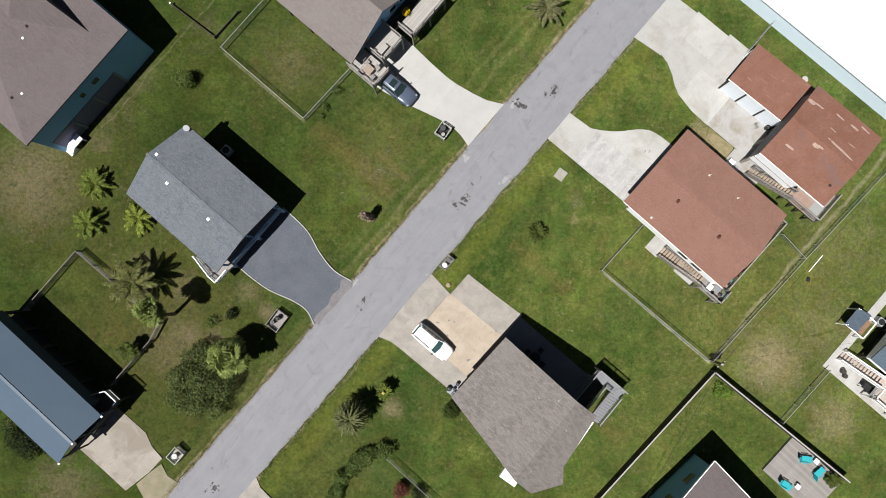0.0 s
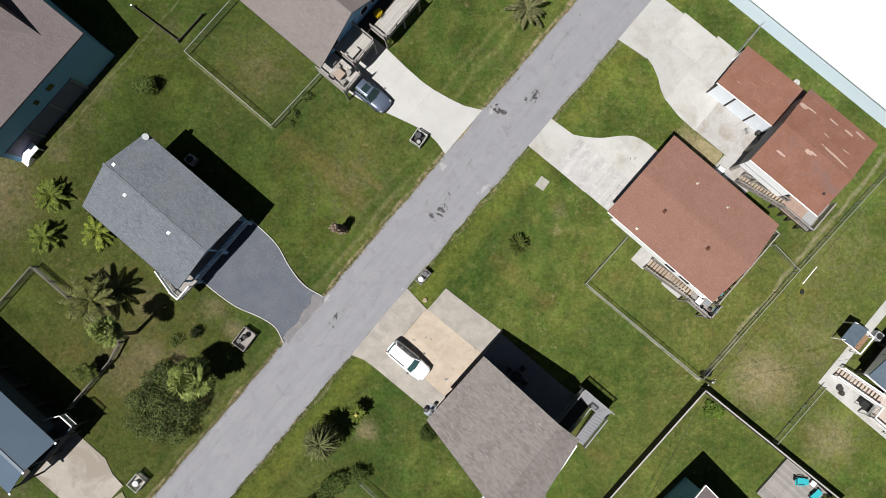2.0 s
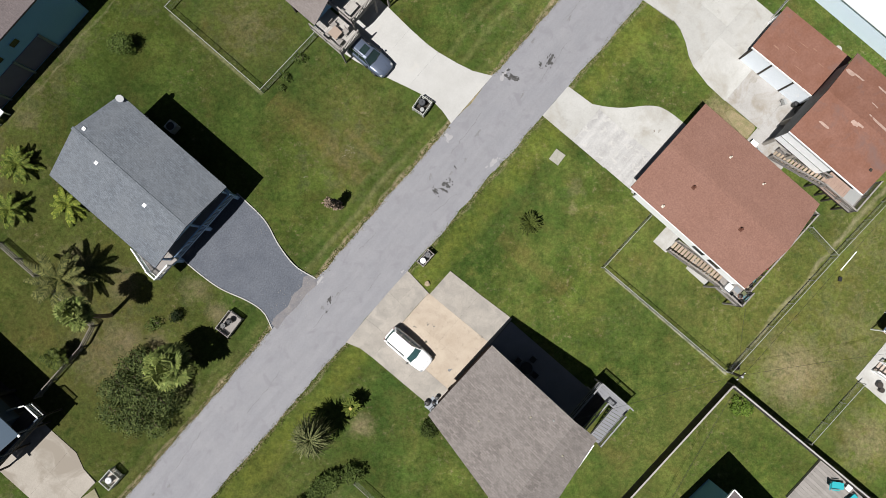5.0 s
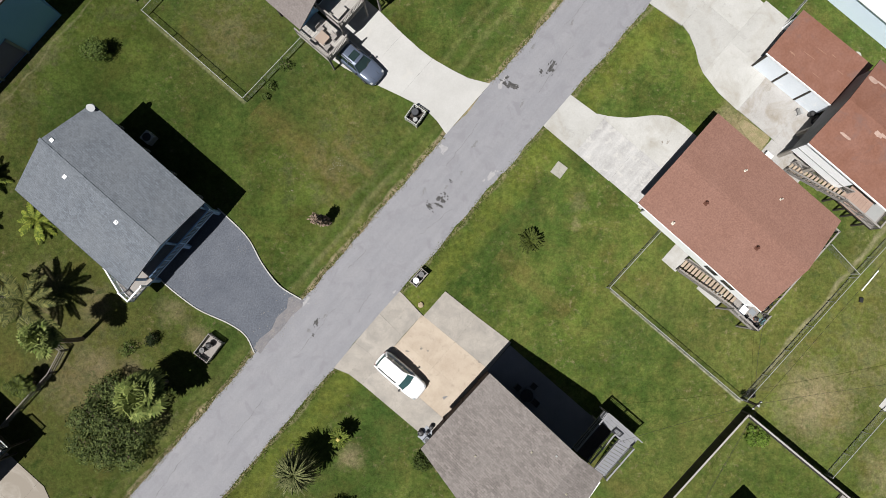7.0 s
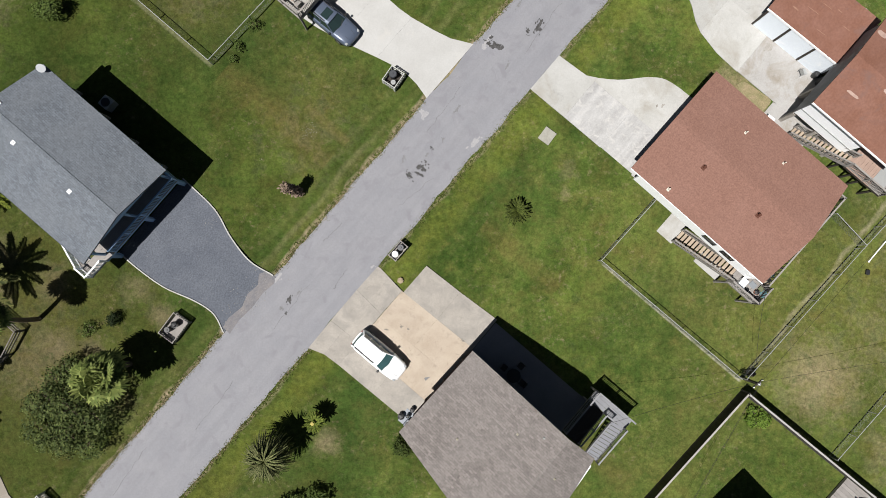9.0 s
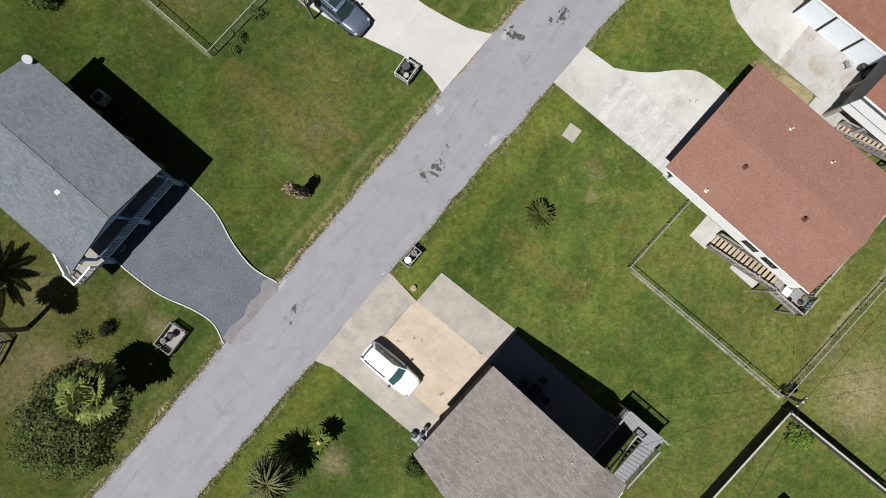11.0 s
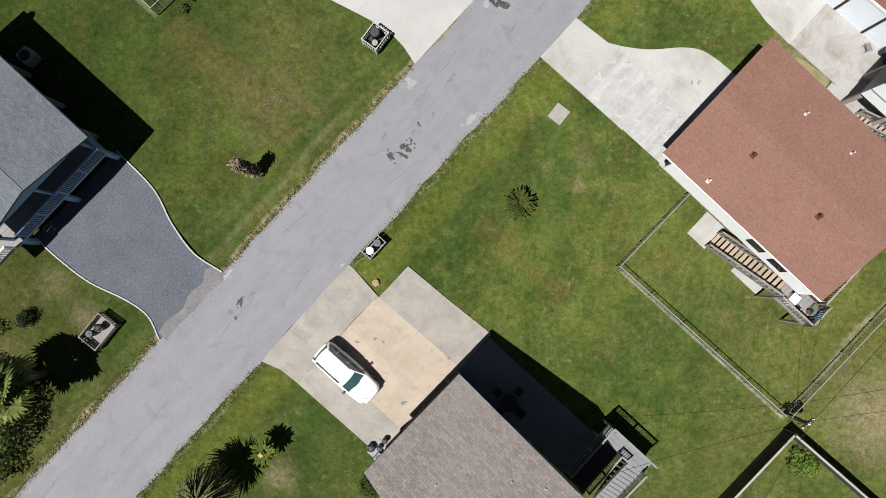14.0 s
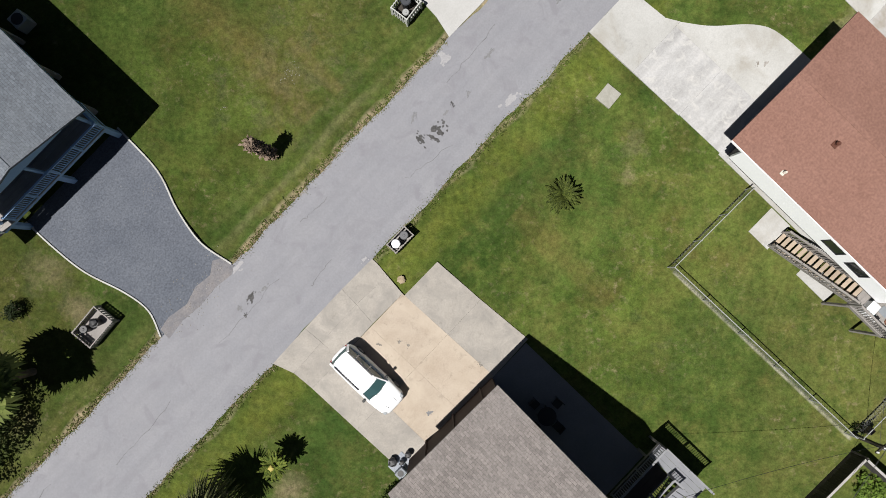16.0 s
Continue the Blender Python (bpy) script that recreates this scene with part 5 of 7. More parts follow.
def east_house():
    h = thing("house", at(23.2, -44.1), "house with a slate-blue roof, white-railed stairs and deck", "house")
    X, Y, E, R = 4.0, 5.0, 3.3, 4.3
    part("roof", gable_roof(bmesh.new(), -X, X, -Y, Y, E, R), ROOF_SLATE, h, "slate-blue shingle roof")
    raised(h, -X + 0.3, X - 0.4, -Y + 0.4, Y - 0.5, 1.6, E - 0.06, R - 0.2, WHITE_PAINT, WOOD_DARK)
    # underside shade again, as an added near-black box
    part("storage_wall", box(bmesh.new(), -X + 0.8, X - 0.8, -Y + 0.8, Y - 1.0, 0, 1.28), NEAR_BLACK, h)
    stairs(h, (-4.75, 5.8, 0.05), (-4.75, 1.8, 1.75), 1.05, surface("pinkish_treads", (0.3952, 0.3268, 0.2812), (0.4408, 0.3648, 0.3192), 1, 14, 0.08, 0.8, 0.1), 13, 0.9, WHITE_PAINT)
    deck(h, -6.6, -3.72, -4.5, 1.8, 1.75, surface("pinkish_deck_boards", (0.4104, 0.3496, 0.304), (0.456, 0.3876, 0.342), 1, 14, 0.06, 0.8, 0.1, island=0.04), along="y", posts=[(-6.5, -4.4), (-6.5, -1.4), (-6.5, 1.7)], post_mat=WHITE_PAINT)
    railing(h, (-6.55, -4.5), (-6.55, 1.75), 1.75, 1.0, WHITE_PAINT)
    railing(h, (-6.55, 1.75), (-5.3, 1.75), 1.75, 1.0, WHITE_PAINT)
    pad = thing("concrete_pad", at(23.2, -44.1), "pale concrete strip beside stairs", "pavement", kind="structure")
    part("slab", box(bmesh.new(), -6.75, -4.2, -2.5, 6.4, -0.12, 0.03), CONCRETE, pad)
    part("slab", box(bmesh.new(), -4.19, 6.0, 5.5, 6.4, -0.12, 0.03), CONCRETE, pad)
    # raised play hut: posts, timber floor, slate-blue lean-to roof and white frame
    p = thing("play_hut", at(21.75, -37.0, 0, 0), "raised timber play hut with a slate-blue canopy and white frame", "play hut")
    for x in (-1.0, 1.0):
        for y in (-1.05, 1.05):
            post(p, x, y, -0.1, 2.1 if y > 0 else 1.9, 0.1, WHITE_PAINT)
    first = None
    for i in range(9):
        m = pose(-0.85 + i * 0.2125, 0, 1.2)
        if first is None:
            first = part("board", box(bmesh.new(), -0.1, 0.1, -1.1, 0.9, -0.04, 0), surface("brown_hut_floor", (0.2128, 0.1292, 0.076), (0.2736, 0.1748, 0.114), 2, 12, 0.15, 0.8, 0.1), p)
            first.matrix_basis = m
        else:
            again("board", first, m, p)
    b = bmesh.new()
    v = [b.verts.new(q) for q in ((-1.1, 1.2, 1.75), (1.1, 1.2, 1.75), (1.1, 0.05, 2.35), (-1.1, 0.05, 2.35), (-1.1, 1.2, 1.71), (1.1, 1.2, 1.71), (1.1, 0.05, 2.31), (-1.1, 0.05, 2.31))]
    for f in ((0, 1, 2, 3), (7, 6, 5, 4), (0, 4, 5, 1), (1, 5, 6, 2), (2, 6, 7, 3), (3, 7, 4, 0)):
        b.faces.new([v[i] for i in f])
    part("canopy", b, ROOF_SLATE, p, "slate-blue canopy")
    for q, r in (((-1.05, 1.15, 1.8), (-1.05, -1.1, 1.8)), ((1.05, 1.15, 1.8), (1.05, -1.1, 1.8)), ((-1.05, -1.1, 1.8), (1.05, -1.1, 1.8))):
        part("rail", bar(bmesh.new(), q, r, 0.12, 0.08), WHITE_PAINT, p)
    cabinet_unit(at(23.6, -39.0, 0.03, 0), "pale grey air conditioner beside a house wall", 0.8, 0.8, 0.8, plain("ac_grey", (0.3192, 0.3344, 0.3572), 0.5))
    g = thing("grill", at(17.5, -42.1, 0.03, 0), "black barbecue grill on a concrete strip", "grill")
    part("firebox", box(bmesh.new(), -0.35, 0.35, -0.55, 0.55, 0.7, 1.0, bevel=0.05), BLACK_METAL, g)
    for x in (-0.3, 0.3):
        for y in (-0.5, 0.5):
            post(g, x, y, 0, 0.7, 0.05, BLACK_METAL, "leg")
    for s_, d_, r_ in ((17.3, -39.5, 0.3), (17.05, -39.95, 0.24)):
        q = thing("plant_pot", at(s_, d_, 0.03), "black plant pot on a concrete strip", "plant pot")
        c_ = bmesh.new(); cyl(c_, (0, 0, 0), (0, 0, 0.4), r_ * 0.75, r_, n=14)
        part("pot", c_, BLACK_METAL, q)
        c_ = bmesh.new(); cyl(c_, (0, 0, 0.4), (0, 0, 0.41), r_ * 0.85, n=14)
        part("soil", c_, WOOD_DARK, q)
    return h


grey_house(); red_house(); carport(); rust_house(); white_building(); tan_house(); teal_house(); deck_house(); blue_house(); south_house()

# ---- fences ----
WIRE = plain("galvanised_wire", (0.3496, 0.3572, 0.3496), 0.5, 0.5)


def wire_panel(bm, p, q, h, step=0.15, r=0.0035):
    """Crossing diagonal wires between p and q, up to height h."""
    p, q = Vector(p), Vector(q)
    L = (q - p).length
    d = (q - p) / L
    k = int(L / step)
    for i in range(-int(h / step), k + 1):
        for s in (1, -1):
            a, b = i * step, i * step + h
            za, zb = 0.0, h
            if s < 0:
                za, zb = h, 0.0
            t0, t1 = max(a, 0.0), min(b, L)
            if t1 - t0 < 0.03:
                continue
            z0 = za + (zb - za) * (t0 - a) / h
            z1 = za + (zb - za) * (t1 - a) / h
            cyl(bm, (*(p + d * t0), z0 + 0.03), (*(p + d * t1), z1 + 0.03), r, n=3, cap=False)


def chain_fence(name, pts, label, height=1.15, mat=None, wire=None, gap=2.6):
    f = thing(name, at(0, 0), label, "fence", "chain-link fences")
    mat = mat or GALVANISED
    first = None
    for a, b in zip(pts, pts[1:]):
        A, B = Vector(a), Vector(b)
        k = max(1, round((B - A).length / gap))
        part("top_rail", cyl(bmesh.new(), (*A, height), (*B, height), 0.03, n=6), mat, f)
        w = bmesh.new()
        wire_panel(w, A, B, height - 0.04)
        part("wire_mesh", w, wire or WIRE, f)
        for i in range(k + 1):
            c = A + (B - A) * i / k
            if i == 0 and a != pts[0]:
                continue
            m = pose(c.x, c.y, 0)
            if first is None:
                first = part("fence_post", cyl(bmesh.new(), (0, 0, -0.2), (0, 0, height + 0.06), 0.035, n=8), mat, f)
                first.matrix_basis = m
            else:
                again("fence_post", first, m, f)
    return f


chain_fence("chain_fence", [(8.0, 19.6), (0.9, 19.85), (0.92, 31.4), (8.0, 31.3)], "low galvanised chain-link fence round a back lawn")
chain_fence("chain_fence", [(15.6, -14.12), (9.03, -13.93), (9.1, -28.2)], "low galvanised chain-link fence beside a red-roofed house")
chain_fence("chain_fence", [(9.3, -28.5), (23.2, -28.95), (35.0, -29.5), (48.0, -30.3)], "long galvanised chain-link fence along the back lots")
chain_fence("chain_fence", [(23.9, -25.6), (23.5, -28.9)], "short chain-link fence between a deck and the back line")
chain_fence("chain_fence", [(9.1, -37.85), (16.3, -38.05)], "chain-link fence meeting a timber fence")
chain_fence("chain_fence", [(36.6, -10.8), (40.6, -10.8)], "short chain-link fence beside a carport")
chain_fence("chain_fence", [(-20.0, -9.7), (-20.2, -20.5)], "chain-link fence beside a red shrub", mat=WOOD_GREY)


def board_fence(name, pts, label, height=1.8, mat=None, cap=None, pitch=0.15):
    f = thing(name, at(0, 0), label, "fence", "timber fences")
    board = None
    pst = None
    for a, b in zip(pts, pts[1:]):
        A, B = Vector(a), Vector(b)
        L = (B - A).length
        ang = math.degrees(math.atan2((B - A).y, (B - A).x))
        d = (B - A) / L
        nrm = Vector((-d.y, d.x))
        for z in (0.4, height - 0.35):
            part("rail", bar(bmesh.new(), (*(A + nrm * 0.05), z), (*(B + nrm * 0.05), z), 0.05, 0.09), mat, f)
        part("cap_rail", bar(bmesh.new(), (*A, height + 0.02), (*B, height + 0.02), 0.14, 0.04), cap or mat, f)
        k = round(L / pitch)
        for i in range(k):
            c = A + d * (L * (i + 0.5) / k)
            m = pose(c.x, c.y, 0, 0, 0, ang)
            if board is None:
                board = part("board", box(bmesh.new(), -pitch / 2 + 0.004, pitch / 2 - 0.004, -0.012, 0.012, -0.05, height), mat, f)
                board.matrix_basis = m
            else:
                again("board", board, m, f)
        k = max(1, round(L / 2.4))
        for i in range(k + 1):
            c = A + d * (L * i / k) + nrm * 0.1
            m = pose(c.x, c.y, 0, 0, 0, ang)
            if pst is None:
                pst = part("fence_post", box(bmesh.new(), -0.05, 0.05, -0.05, 0.05, -0.2, height - 0.05), mat, f)
                pst.matrix_basis = m
            else:
                again("fence_post", pst, m, f)
    return f


# boards carry the shade of the fence's unlit face in their dark colour
FENCE_WOOD = surface("shade_darkened_boards", (0.0456, 0.0418, 0.038), (0.0646, 0.05928, 0.0532), 1.0, 16, 0.2, 0.95, 0.2, island=0.15)
FENCE_CAP = surface("pale_fence_cap", (0.38, 0.3648, 0.3496), (0.3192, 0.304, 0.2888), 1.0, 16, 0.12, 0.9, 0.2)
board_fence("board_fence", [(8.5, -29.25), (-8.3, -28.65), (-14.5, -28.4)], "weathered timber privacy fence with a pale cap rail", 1.35, FENCE_WOOD, FENCE_CAP)
board_fence("board_fence", [(8.5, -29.25), (8.85, -46.4)], "weathered timber privacy fence beside a deck", 1.5, FENCE_WOOD, FENCE_CAP)


def rail_fence(name, pts, label, height=1.2, mat=None):
    f = thing(name, at(0, 0), label, "fence")
    first = None
    for a, b in zip(pts, pts[1:]):
        A, B = Vector(a), Vector(b)
        k = max(1, round((B - A).length / 2.2))
        for z in (0.45, 0.8, height):
            part("rail", bar(bmesh.new(), (*A, z), (*B, z), 0.05 if z < height else 0.09, 0.12 if z < height else 0.05), mat, f)
        w = bmesh.new()
        wire_panel(w, A, B, height - 0.1, 0.2)
        part("wire_mesh", w, WIRE, f)
        for i in range(k + 1):
            c = A + (B - A) * i / k
            m = pose(c.x, c.y, 0)
            if first is None:
                first = part("fence_post", box(bmesh.new(), -0.06, 0.06, -0.06, 0.06, -0.2, height), mat, f)
                first.matrix_basis = m
            else:
                again("fence_post", first, m, f)


# a thin dark L-shaped line on the lawn, built as a low rail
def low_rail(pts):
    f = thing("dark_lawn_rail", at(0, 0), "low dark L-shaped rail on a lawn", "fence")
    for a, b in zip(pts, pts[1:]):
        part("rail", bar(bmesh.new(), (*a, 0.2), (*b, 0.2), 0.08, 0.4), WOOD_DARK, f)
    for p in pts:
        part("fence_post", box(bmesh.new(), p[0] - 0.09, p[0] + 0.09, p[1] - 0.09, p[1] + 0.09, -0.1, 0.6), WHITE_PAINT if p == pts[0] else WOOD_DARK, f)


low_rail([(1.0, 38.95), (1.35, 33.0), (4.95, 32.95)])
rail_fence("timber_fence", [(-33.2, 28.8), (-25.0, 28.75), (-24.95, 17.2), (-27.0, 16.7), (-33.0, 16.75)], "weathered timber rail fence round a palm garden", 1.2, surface("old_fence_wood", (0.1292, 0.1178, 0.1064), (0.1748, 0.1596, 0.1444), 1.5, 16, 0.15, 0.9, 0.2))

# ---- cars ----
TYRE = plain("black_tyre_rubber", (0.0114, 0.0114, 0.01216), 0.8)
RIM = plain("alloy_rim", (0.38, 0.38, 0.3952), 0.3, 0.8)
CAR_GLASS = plain("tinted_car_glass", (0.02, 0.035, 0.035), 0.04, 0.0, 0.7)
CAR_GLASS_GREEN = plain("green_tinted_car_glass", (0.045, 0.10, 0.105), 0.05, 0.0, 0.7)
TRIM_BLACK = plain("black_plastic_trim", (0.01368, 0.01368, 0.0152), 0.55)
CHROME = plain("chrome", (0.6, 0.6, 0.62), 0.15, 1.0)
LAMP_CLEAR = plain("clear_headlight_lens", (0.418, 0.4408, 0.456), 0.1, 0.2, 0.8)
LAMP_RED = plain("red_tail_lamp", (0.19, 0.0076, 0.00912), 0.15)


def suv(m, label, paint, rails, sunroof, length=4.65, width=1.84, tall=1.68):
    c = thing("car", m, label, "car")
    L, W = length / 2, width / 2
    # body shell: stations from tail to nose, each a half section that is mirrored
    st = [(-L, 0.46, 0.62, 0.92), (-L + 0.06, 0.64, 0.42, 1.00), (-L + 0.22, 0.86, 0.30, 1.06), (-L + 0.6, 0.97, 0.26, 1.07), (-0.5, 1.0, 0.25, 1.04), (0.6, 1.0, 0.25, 1.02), (0.98, 0.99, 0.26, 1.04), (1.5, 0.97, 0.27, 0.99), (L - 0.38, 0.92, 0.29, 0.90), (L - 0.14, 0.80, 0.33, 0.80), (L - 0.03, 0.64, 0.40, 0.70), (L, 0.5, 0.46, 0.62)]
    b = bmesh.new()
    rings = []
    for x, w, z0, z1 in st:
        w *= W
        half = [(0.0, z0), (w * 0.85, z0), (w * 0.98, z0 + 0.12), (w, (z0 + z1) / 2), (w * 0.975, z1 - 0.13), (w * 0.90, z1 - 0.03), (w * 0.72, z1 + 0.015), (w * 0.3, z1 + 0.03), (0.0, z1 + 0.035)]
        ring = [b.verts.new((x, y, z)) for y, z in half] + [b.verts.new((x, -y, z)) for y, z in half[-2:0:-1]]
        rings.append(ring)
    for p, q in zip(rings, rings[1:]):
        k = len(p)
        for i in range(k):
            b.faces.new((p[i], p[(i + 1) % k], q[(i + 1) % k], q[i]))
    b.faces.new(rings[0]); b.faces.new(rings[-1][::-1])
    body = part("body", b, paint, c, smooth=True)
    # glasshouse
    x0, x1, rx0, rx1 = -L + 0.14, 1.08, -L + 0.42, 0.28
    w0, w1, zb, zr = W * 0.90, W * 0.665, 1.0, tall - 0.05
    b = bmesh.new()
    lo = [b.verts.new(q) for q in ((x0, -w0 * 0.9, zb), (x1 - 0.12, -w0 * 0.92, zb), (x1, 0, zb + 0.02), (x1 - 0.12, w0 * 0.92, zb), (x0, w0 * 0.9, zb), (x0 - 0.04, 0, zb))]
    hi = [b.verts.new(q) for q in ((rx0, -w1 * 0.95, zr), (rx1 - 0.06, -w1 * 0.97, zr), (rx1, 0, zr + 0.02), (rx1 - 0.06, w1 * 0.97, zr), (rx0, w1 * 0.95, zr), (rx0 - 0.03, 0, zr))]
    for i in range(6):
        j = (i + 1) % 6
        b.faces.new((lo[i], lo[j], hi[j], hi[i]))
    b.faces.new(hi); b.faces.new(lo[::-1])
    part("window_glass", b, CAR_GLASS if sunroof else CAR_GLASS_GREEN, c, "dark tinted glass")
    # roof panel, curved
    b = bmesh.new()
    g = {}
    nx, ny = 8, 6
    for i in range(nx + 1):
        for j in range(ny + 1):
            u, v = i / nx, j / ny * 2 - 1
            x = (rx0 - 0.10) + (rx1 + 0.06 - rx0 + 0.10) * u
            ww = w1 * (1.02 - (0.22 if u < 0.5 else 0.08) * abs(2 * u - 1) ** 3)
            bow = 0.04 * (1 - v * v)
            z = zr + 0.05 + 0.055 * (1 - (2 * u - 1) ** 2) * (1 - 0.5 * v * v) + 0.02 * (1 - v * v) - 0.03 * abs(v) ** 6
            g[i, j] = b.verts.new((x + bow * (1 if u > 0.5 else -1) * abs(2 * u - 1), v * ww, z))
    for i in range(nx):
        for j in range(ny):
            b.faces.new((g[i, j], g[i + 1, j], g[i + 1, j + 1], g[i, j + 1]))
    rim = [e for e in b.edges if e.is_boundary]
    low = bmesh.ops.extrude_edge_only(b, edges=rim)["geom"]
    for q in low:
        if isinstance(q, bmesh.types.BMVert):
            q.co.z -= 0.07
    part("roof", b, paint, c)
    for k in (-1, 1):
        for p, q, t in (((x1 - 0.13, k * w0 * 0.93, zb), (rx1 - 0.05, k * w1 * 0.98, zr + 0.02), 0.07), ((x0, k * w0 * 0.91, zb), (rx0, k * w1 * 0.96, zr + 0.02), 0.14), ((-0.35, k * w0 * 0.94, zb), (-0.42, k * w1 * 0.99, zr + 0.02), 0.06), ((-1.3, k * w0 * 0.92, zb), (-1.32, k * w1 * 0.98, zr + 0.02), 0.08)):
            part("pillar", bar(bmesh.new(), p, q, t, 0.05), paint, c)
    if rails:
        for k in (-1, 1):
            b = bmesh.new()
            bar(b, (rx0 + 0.05, k * w1 * 0.93, zr + 0.13), (rx1 - 0.25, k * w1 * 0.93, zr + 0.13), 0.06, 0.03)
            for x in (rx0 + 0.1, -0.6, rx1 - 0.3):
                bar(b, (x, k * w1 * 0.93, zr + 0.0), (x, k * w1 * 0.93, zr + 0.13), 0.04, 0.04)
            part("roof_rail", b, TRIM_BLACK, c)
    if sunroof:
        part("sunroof", box(bmesh.new(), -0.55, 0.1, -0.42, 0.42, zr + 0.09, zr + 0.135, bevel=0.02), CAR_GLASS, c, "dark glass sunroof")
    for k in (-1, 1):
        mi = part("wing_mirror", box(bmesh.new(), 0.62, 0.78, k * (W + 0.03) - 0.10, k * (W + 0.03) + 0.10, 1.0, 1.14, bevel=0.04), TRIM_BLACK, c)
        part("headlight", box(bmesh.new(), L - 0.42, L - 0.13, k * W * 0.74 - 0.11, k * W * 0.74 + 0.11, 0.70, 0.86, bevel=0.04), LAMP_CLEAR, c, "clear headlight")
        part("tail_lamp", box(bmesh.new(), -L + 0.06, -L + 0.2, k * W * 0.66 - 0.10, k * W * 0.66 + 0.10, 0.76, 0.98, bevel=0.03), LAMP_RED, c, "red tail lamp")
        for x in (-1.42, 1.42):
            b = bmesh.new()
            cyl(b, (x, k * (W - 0.22), 0.35), (x, k * (W + 0.0), 0.35), 0.35, n=24)
            wheel = part("wheel", b, TYRE, c, "black tyre")
            b = bmesh.new()
            cyl(b, (x, k * (W - 0.02), 0.35), (x, k * (W + 0.012), 0.35), 0.23, 0.2, n=12)
            part("rim", b, RIM, wheel)
    b = bmesh.new()
    bar(b, (L - 0.03, -0.45, 0.62), (L - 0.03, 0.45, 0.62), 0.05, 0.14)
    part("grille", b, TRIM_BLACK, c)
    b = bmesh.new()
    for k in (-1, 1):
        bar(b, (1.06, k * 0.05, 1.06), (0.82, k * 0.05 + 0.5 * k, 1.16), 0.02, 0.02)
        bar(b, (1.2, k * 0.42, 1.035), (L - 0.25, k * 0.30, 0.91), 0.018, 0.02)
    part("wiper", b, TRIM_BLACK, c)
    return c


WHITE_CAR = plain("white_car_paint", (0.84, 0.85, 0.86), 0.4, 0.0, 0.4, 0.02)
DARK_CAR = plain("slate_blue_car_paint", (0.10, 0.125, 0.18), 0.28, 0.3, 0.6, 0.05)
suv(at(-7.95, -5.55, 0.035, -89.5), "white sport utility car parked on a concrete driveway", WHITE_CAR, True, False)
suv(at(9.7, 14.7, 0.035, -89.0), "dark slate-blue sport utility car parked beside a deck", DARK_CAR, True, True, 4.85, 1.9)


# ---- bins, crates, slabs ----
def bin_rack(m, label, lx, ly, hgt, mat, floor_mat, fill):
    c = thing("bin_rack", m, label, "bin rack", "roadside bin racks")
    part("floor", box(bmesh.new(), -lx / 2, lx / 2, -ly / 2, ly / 2, 0.12, 0.17), floor_mat, c)
    for x in (-1, 1):
        for y in (-1, 1):
            part("corner_post", box(bmesh.new(), x * lx / 2 - 0.05, x * lx / 2 + 0.05, y * ly / 2 - 0.05, y * ly / 2 + 0.05, -0.15, hgt, bevel=0.008), mat, c)
    for k in (-1, 1):
        for z in (0.3, hgt - 0.08):
            part("rail", box(bmesh.new(), -lx / 2 + 0.05, lx / 2 - 0.05, k * ly / 2 - 0.025, k * ly / 2 + 0.025, z, z + 0.09), mat, c)
            part("rail", box(bmesh.new(), k * lx / 2 - 0.025, k * lx / 2 + 0.025, -ly / 2 + 0.05, ly / 2 - 0.05, z, z + 0.09), mat, c)
    first = None
    for axis, span, off in (("x", lx, ly), ("y", ly, lx)):
        k = max(2, int(span / 0.17))
        for i in range(k):
            a = -span / 2 + span * (i + 0.5) / k
            for s in (-1, 1):
                x, y = (a, s * (off / 2 + 0.035)) if axis == "x" else (s * (off / 2 + 0.035), a)
                q = pose(x, y, 0, 0, 0, 0 if axis == "x" else 90)
                if first is None:
                    first = part("picket", box(bmesh.new(), -0.05, 0.05, -0.01, 0.01, 0.1, hgt + 0.03), mat, c)
                    first.matrix_basis = q
                else:
                    again("picket", first, q, c)
    return c


BIN_BLACK = plain("black_bin_plastic", (0.0152, 0.01596, 0.01824), 0.5)


def bin_(m, label, mat, lid, r=0.28, h=0.85):
    c = thing("trash_bin", m, label, "trash bin", "trash bins")
    b = bmesh.new()
    cyl(b, (0, 0, 0), (0, 0, h), r * 0.82, r, n=16)
    part("body", b, mat, c, smooth=False)
    if lid:
        b = bmesh.new()
        cyl(b, (0, 0, h), (0, 0, h + 0.06), r * 1.06, r * 0.9, n=16)
        cyl(b, (0, 0, h + 0.06), (0, 0, h + 0.1), 0.08, 0.06, n=8)
        part("lid", b, lid, c)
    else:
        b = bmesh.new()
        blob(b, (0, 0, h + 0.02), r * 0.9, 0.5, 3, 2, 0.45)
        part("rubbish_bag", b, TRIM_BLACK, c)


PICKET_WHITE = surface("weathered_white_pickets", (0.4712, 0.4788, 0.456), (0.38, 0.3876, 0.3648), 2.0, 12, 0.12, 0.8, 0.1)
bin_rack(at(9.45, 7.95, 0, 6), "white picket bin rack beside a driveway", 1.35, 1.15, 0.95, PICKET_WHITE, WOOD_DARK, 0)
bin_(at(9.6, 8.1, 0.17), "black bin with a dark grey lid in a rack", BIN_BLACK, plain("dark_grey_lid", (0.0456, 0.0494, 0.057), 0.5), 0.3)
bin_(at(9.15, 7.7, 0.17), "small black bin with a grey lid in a rack", BIN_BLACK, GALVANISED, 0.2, 0.6)
